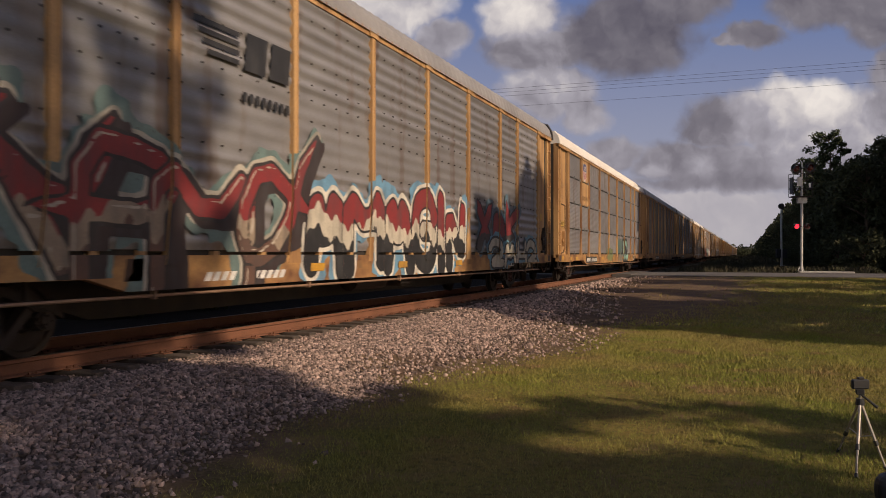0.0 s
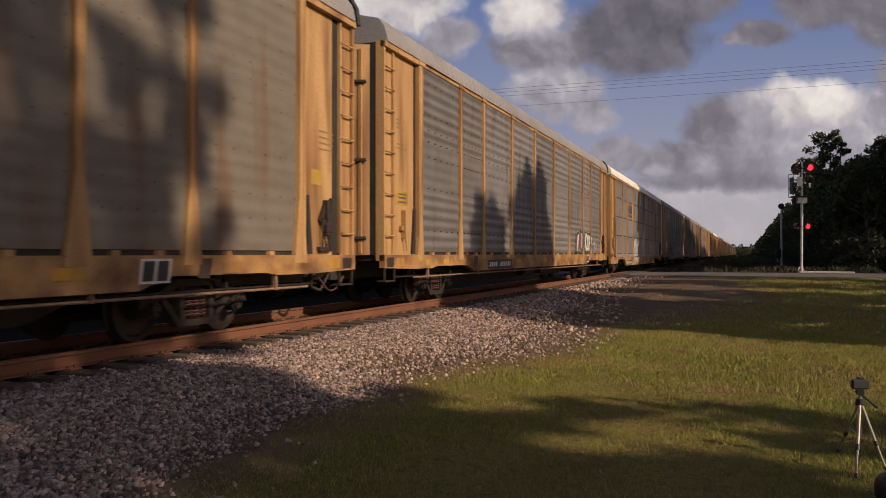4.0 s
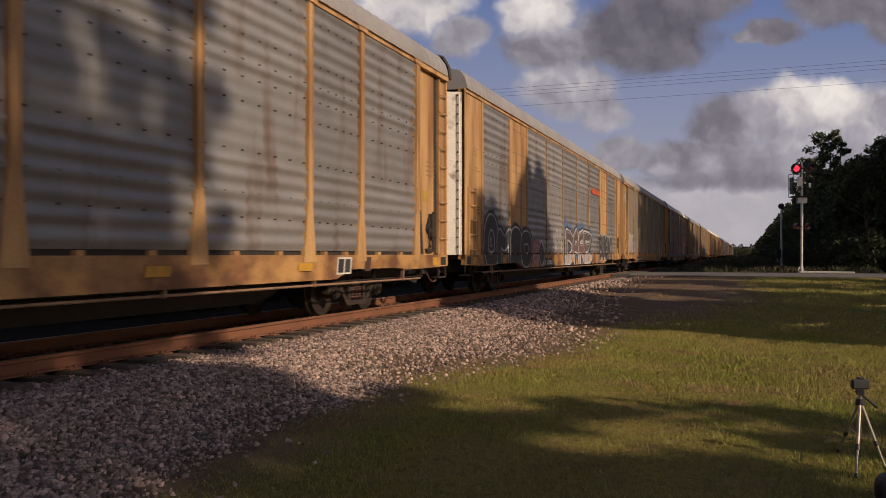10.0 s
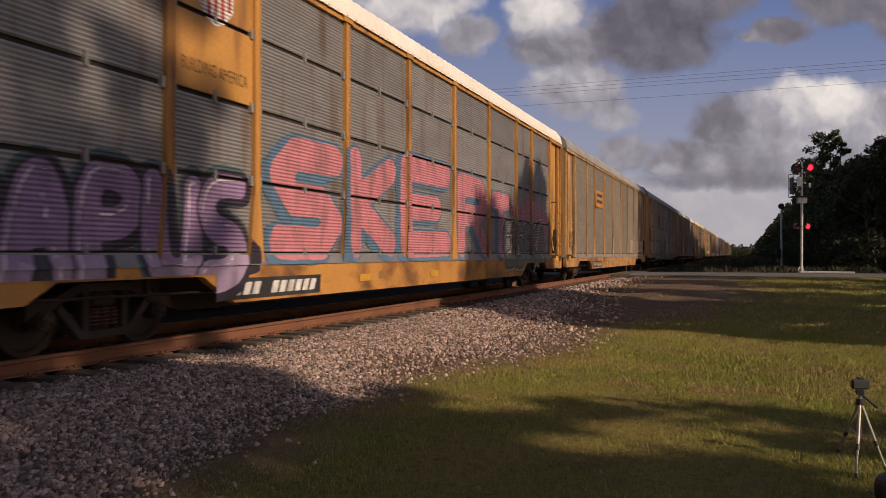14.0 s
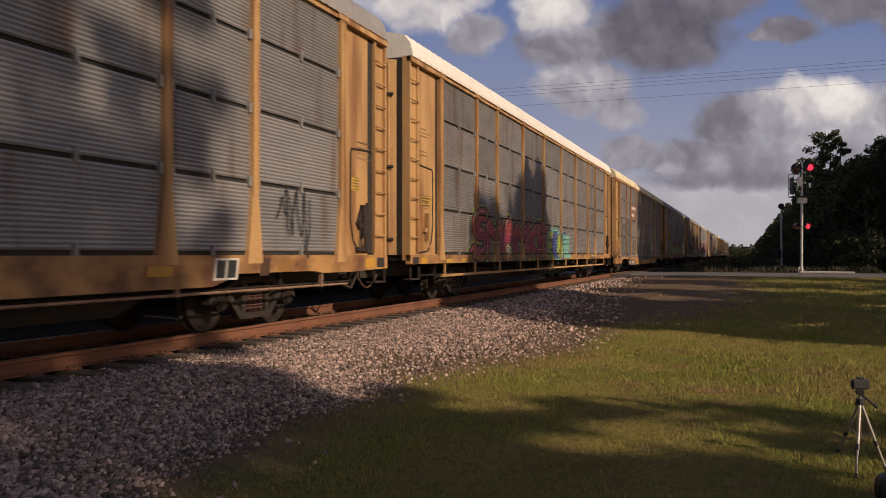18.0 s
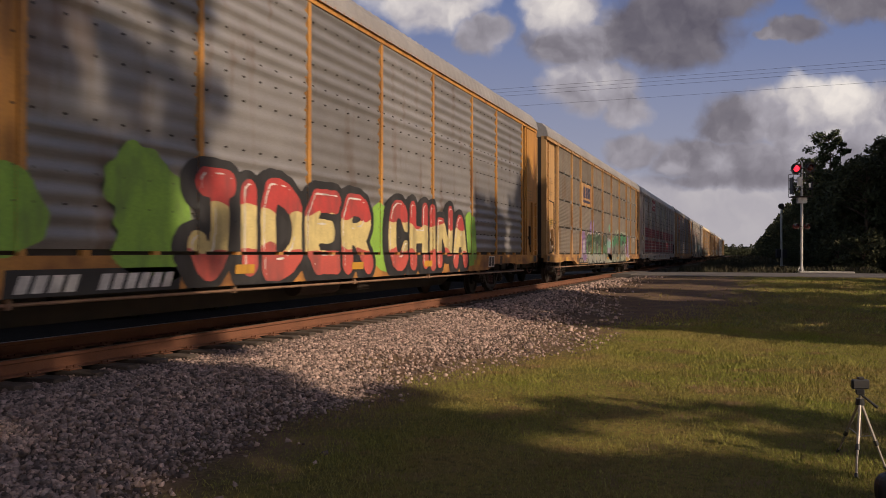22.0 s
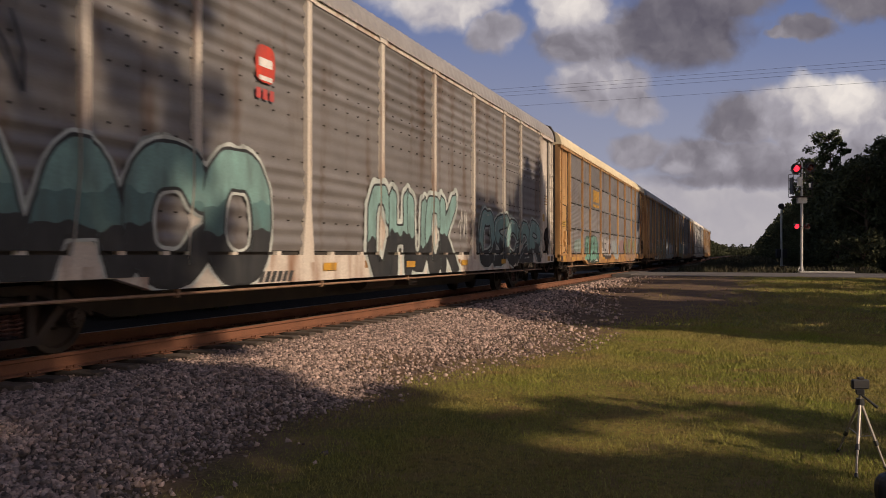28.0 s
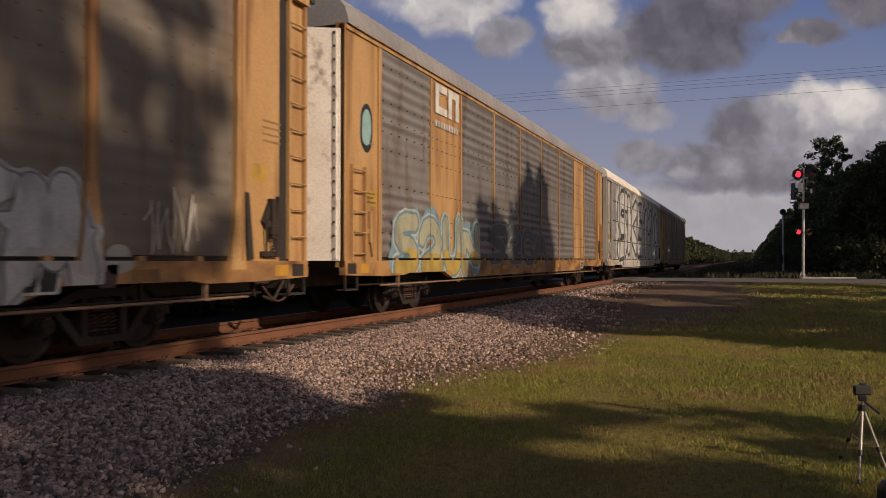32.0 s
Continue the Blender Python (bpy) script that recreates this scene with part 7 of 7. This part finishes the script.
for v in bm.verts:
    v.co = (math.copysign(abs(v.co.x) ** 0.7, v.co.x) * 0.14, math.copysign(abs(v.co.y) ** 0.7, v.co.y) * 0.1, 0.12 + math.copysign(abs(v.co.z) ** 0.75, v.co.z) * 0.12)
part("bag_body", bm, M_PLASTIC, bag)
bm = bmesh.new()
for a, b in zip(((-0.08, 0, 0.22), (-0.05, 0, 0.28), (0.05, 0, 0.28)), ((-0.05, 0, 0.28), (0.05, 0, 0.28), (0.08, 0, 0.22))):
    tube(bm, a, b, 0.009, n=6)
part("bag_handle", bm, M_PLASTIC, bag)


# ---- trees ----
def tree_meshes(seed, height, spread, clumps, leaf, mat, low=0.3, per=26, pine=False):
    rnd = np.random.default_rng(seed)
    bm = bmesh.new()
    tube(bm, (0, 0, -0.3), (0.1, 0.05, height * 0.55), height * 0.02 + 0.04, height * 0.013, 9)
    tube(bm, (0.1, 0.05, height * 0.55), (0.0, 0.2, height * 0.93), height * 0.013, 0.03, 7)
    centres = []
    for i in range(clumps):
        f = low + (1 - low) * (i + 0.5) / clumps
        a = i * 2.4 + rnd.uniform(-0.5, 0.5)
        prof = math.sin(math.pi * min(1, max(0.12, (f - low * 0.7) / (1.06 - low * 0.7)))) ** 0.6
        if pine:
            prof = (0.55 + 0.45 * math.sin(i * 1.9)) * (1.1 - 0.55 * (f - low) / (1 - low))
        r = spread * prof * rnd.uniform(0.3, 1.0)
        c = np.array((r * math.cos(a), r * math.sin(a), height * f))
        centres.append((c, spread * rnd.uniform(0.13, 0.3)))
        if i % 2 == 0 or pine:
            tube(bm, (0.05, 0.05, max(height * 0.15, height * f - 0.5 * r)), tuple(c), 0.04 + 0.003 * height, 0.015, 5)
    vs = []
    for c, r in centres:
        d = rnd.normal(size=(per, 3))
        d /= np.linalg.norm(d, axis=1)[:, None]
        p = c + d * (r * rnd.uniform(0.3, 1.0, (per, 1))) * np.array((1, 1, 0.7))
        u = rnd.normal(size=(per, 3))
        u /= np.linalg.norm(u, axis=1)[:, None]
        w = np.cross(u, rnd.normal(size=(per, 3)))
        w /= np.linalg.norm(w, axis=1)[:, None]
        s = leaf * rnd.uniform(0.6, 1.4, (per, 1))
        vs.append(np.stack([p - u * s, p + w * s * 0.5, p + u * s, p - w * s * 0.5], 1))
    v = np.concatenate(vs).reshape(-1, 3)
    crown = np_mesh("crown", v, np.arange(len(v)).reshape(-1, 4), mat)
    return bm, crown


def tree(seed, height, spread, clumps, leaf, mat, label, low=0.3, per=26, group="", pine=False):
    t = tagged(new("tree"), label, "tree", group)
    bm, crown = tree_meshes(seed, height, spread, clumps, leaf, mat, low, per, pine)
    part("trunk", bm, M_BARK, t)
    part("crown", crown, None, t)
    return t


# trees behind the camera that throw the long shadows
for i, (x, y, h, r, n) in enumerate(SHADE):
    t = tree(100 + i, h, r, n, 0.3 if y > 10 else 0.22, M_LEAF, "tall leafy roadside tree with a full crown", 0.26, 70, "trees behind the verge")
    t.matrix_basis = pose(x, y, -0.5)

kinds = [tree(260 + i, h, r, cl, lf, m, lab, lo, per, "trees along the railway", pine) for i, (h, r, m, lab, lo, cl, lf, per, pine) in enumerate([
    (11.5, 2.6, M_NEEDLE, "tall dark pine tree at the edge of the wood", 0.3, 70, 0.15, 110, True), (9.5, 3.4, M_LEAF, "dense dark broadleaf tree at the edge of the wood", 0.05, 95, 0.16, 110, False),
    (7.2, 3.0, M_LEAF, "low dense broadleaf tree at the edge of the wood", 0.04, 80, 0.16, 100, False), (15.2, 2.7, M_NEEDLE, "very tall pine tree standing above the wood", 0.5, 64, 0.15, 120, False),
    (17.0, 4.2, M_LEAF, "tall broadleaf tree deeper in the wood", 0.3, 110, 0.22, 90, False), (12.4, 3.4, M_LEAF, "tall round-topped broadleaf tree in the wood", 0.05, 110, 0.17, 110, False)])]
# pine added outside the view to throw shade; its copies do the same
tall = tree(240, 20.5, 3.6, 110, 0.3, M_NEEDLE, "very tall pine deep in the wood with a high crown", 0.5, 70, "trees along the railway")
tall.matrix_basis = pose(8.15 + 0.144 * 51.5 + 5.6, 51.5, -0.4)
bush = tree(230, 3.0, 2.2, 40, 0.14, M_LEAF, "dark bush at the foot of the wood", 0.03, 90, "bushes along the railway")
rnd = random.Random(5)
spots = [(17.0, 101.0, kinds[3]), (20.6, 86.0, kinds[5]), (16.8, 128.0, kinds[3]), (19.3, 92.0, kinds[1]), (18.6, 95.0, kinds[1]), (22.5, 96.0, kinds[5])]
y = 76.0
while y < 900:
    spots.append((17.6 + rnd.uniform(-0.9, 0.9), y + rnd.uniform(-1.5, 1.5), rnd.choice([kinds[1], kinds[2]]) if y < 112 else rnd.choice(kinds[:3])))
    spots.append((23.5 + rnd.uniform(-1.5, 1.5), y + rnd.uniform(-2, 2), kinds[4] if y > 165 else kinds[1]))
    spots.append((15.4 + rnd.uniform(-0.5, 0.9), y + rnd.uniform(-2, 2), bush))
    y += 4.2 + y * 0.016
# unseen trees added to the right, to shade the edge of the wood
for x in np.arange(22.8, 46, 2.9):
    spots.append((float(x), 66 + rnd.uniform(-3, 3), kinds[5]))
    spots.append((float(x) + 1.4, 71 + rnd.uniform(-2, 2), tall))
for x in np.arange(24, 64, 5.0):
    spots.append((float(x) + rnd.uniform(-1, 1), 76 + rnd.uniform(0, 8), kinds[1]))
y = 110.0
while y < 900:
    spots.append((-13 + rnd.uniform(-2, 1.5), y, kinds[2] if rnd.random() < 0.4 else kinds[1]))
    spots.append((-10 + rnd.uniform(-1, 1.0), y + 2, bush))
    y += 4.5 + y * 0.012
# unseen bushes and trees added so the view under the cars stays dark
for y in np.arange(-14, 112, 3.1):
    spots.append((-7.6 + rnd.uniform(-0.8, 0.6), float(y), bush))
    if rnd.random() < 0.5:
        spots.append((-11.5 + rnd.uniform(-1, 1), float(y), kinds[2]))
for x in np.arange(-44, 50, 2.4):
    spots.append((float(x) + rnd.uniform(-1, 1), 930 + rnd.uniform(0, 20), kinds[5] if rnd.random() < 0.5 else kinds[1]))
    spots.append((float(x) + rnd.uniform(-1, 1), 925 + rnd.uniform(0, 20), kinds[2]))
    spots.append((float(x) + rnd.uniform(-1, 1), 920, bush))
for j, k in enumerate(kinds):
    k.matrix_basis = pose(30.0 + 5 * j, 110 + 3 * j, -0.4, 0, 0, 50 * j)
bush.matrix_basis = pose(16.2, 66.0, -0.4)
far_spots = []
# row of added pines just out of view, shading the far cars
for i in range(38):
    y = 56.5 + 4.7 * i
    spots.append((8.15 + 0.144 * y + 5.6 + rnd.uniform(0, 2), y + rnd.uniform(-1, 1), tall))
for i in range(90):
    spots.append((25.5 + rnd.uniform(-1.5, 1.5), 241 + 4.6 * i, tall))
for x, y, k in spots:
    if y < 240:
        copy_thing(k, pose(x, y, -0.4, 0, 0, rnd.uniform(0, 360)))
    else:
        far_spots.append((x, y, {kinds[0]: 0, kinds[1]: 1, kinds[2]: 2, kinds[3]: 0, kinds[4]: 3, kinds[5]: 4, tall: 6}.get(k, 5)))
# the distant wood: whole crowns, too far to tell apart
rough = []
for i, (h, r) in enumerate(((11.5, 2.6), (9.5, 3.4), (7.2, 3.0), (17.0, 4.2), (12.4, 3.4), (3.0, 2.2), (20.5, 3.6))):
    bm, me = tree_meshes(300 + i, h, r, 40, 0.6, M_LEAF, 0.03, 17)
    bm.free()
    co = np.empty(len(me.vertices) * 3, np.float32)
    me.vertices.foreach_get("co", co)
    rough.append(co.reshape(-1, 3))
    bpy.data.meshes.remove(me)
vs = []
for x, y, i in far_spots:
    ang = rnd.uniform(0, 6.28)
    p = rough[i]
    vs.append(np.stack([p[:, 0] * math.cos(ang) - p[:, 1] * math.sin(ang) + x, p[:, 0] * math.sin(ang) + p[:, 1] * math.cos(ang) + y, p[:, 2] - 0.4], -1))
v = np.concatenate(vs)
tagged(new("far_wood", np_mesh("far_wood", v, np.arange(len(v)).reshape(-1, 4), M_LEAF)), "dark green wood along the distant railway", "wood", kind="stuff")
# ---- ties, ballast stones, grass ----
def tie_mesh(bm):
    box(bm, -1.3, 1.3, -0.115, 0.115, -0.36, -0.192, 0.012)


for i in range(190):
    part("tie", shared("tie", tie_mesh, M_TIE), None, track, "", (0.03 * math.sin(i * 2.3), -6 + i * 0.53, 0.008 * math.sin(i * 1.7)))
bm = bmesh.new()
for i in range(600):
    y = -6 + (190 + i) * 0.53
    box(bm, -1.3, 1.3, y - 0.115, y + 0.115, -0.36, -0.194)
tagged(part("far_ties", bm, M_TIE, track), kind="stuff")
bm = bmesh.new()
for i in range(110):
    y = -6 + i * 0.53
    for s in (-1, 1):
        box(bm, s * 0.755 - 0.18, s * 0.755 + 0.18, y - 0.09, y + 0.09, -0.195, -0.178)
        for dx in (-0.1, 0.1):
            for dy in (-0.05, 0.05):
                box(bm, s * 0.755 + dx - 0.012, s * 0.755 + dx + 0.012, y + dy - 0.012, y + dy + 0.012, -0.178, -0.15)
tagged(part("tie_plate_rest", bm, M_RAIL, track, "rusty tie plates and spikes"), kind="stuff")

rng = np.random.default_rng(12)
CUBE = np.array([(-1, -1, -1), (1, -1, -1), (1, 1, -1), (-1, 1, -1), (-1, -1, 1), (1, -1, 1), (1, 1, 1), (-1, 1, 1)], float) * 0.62
CF = np.array([(3, 2, 1, 0), (4, 5, 6, 7), (0, 1, 5, 4), (1, 2, 6, 5), (2, 3, 7, 6), (3, 0, 4, 7)])


def stones(n, x0, x1, y0, y1, size, keep):
    x, y = rng.uniform(x0, x1, n), y0 + (y1 - y0) * rng.uniform(0, 1, n)
    ok = keep(x, y, rng.uniform(0, 1, n))
    x, y = x[ok], y[ok]
    n = len(x)
    s = size * (0.45 + 1.15 * rng.uniform(0, 1, (n, 1, 1)) ** 2) * rng.uniform(0.65, 1.2, (n, 1, 3))
    v = (CUBE[None] + rng.uniform(-0.42, 0.42, (n, 8, 3))) * s
    a = rng.uniform(0, math.tau, n)
    b = rng.uniform(-0.9, 0.9, n)
    ca, sa, cb, sb = np.cos(a)[:, None], np.sin(a)[:, None], np.cos(b)[:, None], np.sin(b)[:, None]
    X, Yv, Z = v[..., 0], v[..., 1] * cb - v[..., 2] * sb, v[..., 1] * sb + v[..., 2] * cb
    v = np.stack([X * ca - Yv * sa, X * sa + Yv * ca, Z], -1)
    v += np.stack([x, y, ground_z(x, y) + size * 0.12 + rng.uniform(0, size * 0.35, n)], -1)[:, None]
    return v.reshape(-1, 3), (np.arange(n)[:, None, None] * 8 + CF[None]).reshape(-1, 4)


def in_ballast(x, y, r):
    t = toe(y)
    patch = 0.5 + 0.5 * np.sin(x * 2.1 + 1.7 * np.sin(y * 0.8)) * np.sin(y * 1.25 + x)
    edge = np.clip((t + 0.2 + 0.5 * (patch - 0.5) - x) / (1.15 + 1.25 * smoothstep(9, 12, y)), 0, 1) ** (0.9 + 0.5 * smoothstep(9, 12, y))
    edge = edge * np.where(x > t - 1.5, 0.62 + 0.38 * patch, 1.0)
    sparse = (0.03 + 0.1 * smoothstep(9, 12, y)) * patch * np.clip((t + 0.8 - x) / 0.8, 0, 1)
    return (r < np.maximum(edge, sparse)) & ~((np.abs(x - 0.755) < 0.2)) & (x > 0.95)


bed = tagged(new("ballast_bed"), "grey crushed granite ballast along the track", "ballast")
for n, ya, yb, sz in ((16000, -8.0, 2.5, 0.034), (76000, 2.5, 9.0, 0.0215), (64000, 9.0, 17.0, 0.023), (24000, 17.0, 30.0, 0.036), (9000, 30.0, 47.0, 0.05)):
    v, f = stones(n, 0.95, 6.0, ya, yb, sz, in_ballast)
    tagged(part("ballast", np_mesh("ballast", v, f, M_STONE), None, bed), kind="stuff")
for i in range(12):
    v = (CUBE + rng.uniform(-0.4, 0.4, (8, 3))) * 0.027 * rng.uniform(0.7, 1.2, (1, 3))
    CACHE["stone%d" % i] = np_mesh("stone", v, CF, M_STONE_ONE)
for i in range(300):
    x, y = rng.uniform(1.9, 3.7), rng.uniform(4.4, 8.6)
    st = part("stone", CACHE["stone%d" % (i % 12)], None, bed, "", (x, y, float(ground_z(x, y)) + 0.035))
    st.rotation_euler = tuple(rng.uniform(0, 6.28, 3))


def grass_field(n, x0, x1, y0, y1, h, w, keep):
    x, y = rng.uniform(x0, x1, n), rng.uniform(y0, y1, n)
    ok = keep(x, y, rng.uniform(0, 1, n))
    x, y = x[ok], y[ok]
    n = len(x)
    a = rng.uniform(0, math.tau, n)
    hh = h * rng.uniform(0.35, 1.3, n) * (0.75 + 0.5 * np.sin(x * 1.9 + np.sin(y * 1.3)) ** 2)
    lx, ly = rng.normal(0, 0.5, n) * hh, rng.normal(0, 0.5, n) * hh
    z = ground_z(x, y) - 0.004
    ww = w * rng.uniform(0.6, 1.4, n)
    v = np.stack([np.stack([x - np.cos(a) * ww, y - np.sin(a) * ww, z], -1), np.stack([x + np.cos(a) * ww, y + np.sin(a) * ww, z], -1), np.stack([x + lx, y + ly, z + hh], -1)], 1)
    return v.reshape(-1, 3), np.arange(n * 3).reshape(-1, 3)


def on_grass(x, y, r):
    t = toe(y) - 0.1 + 0.2 * smoothstep(10, 14, y) + 3.8 * smoothstep(18, 31, y)
    wear = 0.5 + 0.5 * np.sin(x * 0.8 + 1.3 * np.sin(y * 0.5)) * np.cos(y * 0.45 + x * 0.3)
    thick = np.clip((x - t) / 1.3, 0.03, 1) * (0.45 + 0.55 * wear)
    return (r < thick) & (y < ROAD_Y0 - 0.8)


for n, x0, x1, ya, yb, h, w in ((70000, 3.4, 14.0, -8.0, 3.2, 0.055, 0.007), (200000, 3.4, 11.0, 3.2, 10.0, 0.036, 0.0038), (230000, 4.0, 14.0, 10.0, 19.0, 0.04, 0.006), (110000, 4.5, 20.0, 19.0, 46.0, 0.065, 0.013)):
    v, f = grass_field(n, x0, x1, ya, yb, h, w, on_grass)
    g = new("grass", np_mesh("grass", v, f, M_GRASSBLADE))
    tagged(g, "short mown green and straw-coloured grass", "grass", kind="stuff")

v, f = grass_field(60000, 2.6, 16.0, ROAD_Y1 + 1.5, 130.0, 0.34, 0.05, lambda x, y, r: r < np.clip((x - 2.4) / 2.0, 0, 1) * (0.5 + 0.5 * np.sin(x * 1.3 + y * 0.21)))
tagged(new("weeds", np_mesh("weeds", v, f, M_WEED)), "dark rough weeds beyond the road", "weeds", kind="stuff")
v, f = grass_field(50000, 2.4, 16.0, 130.0, 620.0, 0.55, 0.2, lambda x, y, r: r < 0.9)
tagged(new("weeds", np_mesh("weeds", v, f, M_WEED)), "dark weeds beside the distant track", "weeds", kind="stuff")
# ---- movement ----
def run(t):
    """How far the train has gone after t seconds."""
    return 3.342e-4 * t ** 3 - 6.39e-3 * t * t + 18.2232 * t - 1.8266


CAR_SLACK = {5: 0.4, 9: 0.08, 10: -0.35, 12: -0.1, 13: 0.2, 14: 0.3, 15: 0.4, 17: 0.2, 19: -0.12}


def lit(t, left, upper):
    """The flashers alternate; each pair stays dark for a while in turn."""
    dark = ((-1, 0.35), (11.5, 12.95), (23.65, 25.7)) if upper else ((8.7, 11.6), (20.8, 23.08))
    return (math.floor((t - 0.905) / 0.614) % 2 == 0) == left and not any(a <= t < b for a, b in dark)


def motions():
    steps = [0.5 * i for i in range(65)]
    for k, car in enumerate(CARS):
        walk(car, [(t, pose(0, L * k + CAR_SLACK.get(k, 0.0) - run(t), 0)) for t in steps])
    spin = [(i / FPS, math.degrees(run(i / FPS) / 0.42)) for i in range(961)]
    for k, ws in WHEELS:
        x, y, z = ws.location
        near = [i for i in range(961) if -45 < L * k - run(i / FPS) < 90]
        turns = [spin[i] for i in near] or [spin[0]]
        turns = ([(0.0, turns[0][1])] if turns[0][0] > 0 else []) + turns + ([(32.0, turns[-1][1])] if turns[-1][0] < 32 else [])
        walk(ws, [(t, pose(x, y, z, a)) for t, a in turns])
    for ob, at, drift in CLOUDS:
        r = Vector((-vd.y * -1, -vd.x, 0))
        go = r * (drift * FAR / 1432.0)
        lift = Vector((0, 0, 1)) * (0.14 * drift * FAR / 1432.0)
        walk(ob, [(t, Matrix.Translation(at + (go + lift) * (t / 32.0)) @ pose(0, 0, -EYE[2] - 0, 0, 0, YAW)) for t in (0.0, 16.0, 32.0)])
    for lens, left, upper in LAMPS:
        x, y, z = lens.location
        rows, on = [], None
        for i in range(0, 961, 2):
            t = i / FPS
            now = lit(t, left, upper)
            if on is None:
                turn = 0 if now else 180
                rows.append((0.0, pose(x, y, z, 0, 0, turn)))
            elif now != on and i < 952:
                for j in (0, 1, 2, 3):
                    rows.append(((i + j - 3) / FPS, pose(x, y, z, 0, 0, turn + 60 * j)))
                turn += 180
            else:
                now = on
            on = now
        rows.append((32.0, pose(x, y, z, 0, 0, turn)))
        walk(lens, rows)


motions()
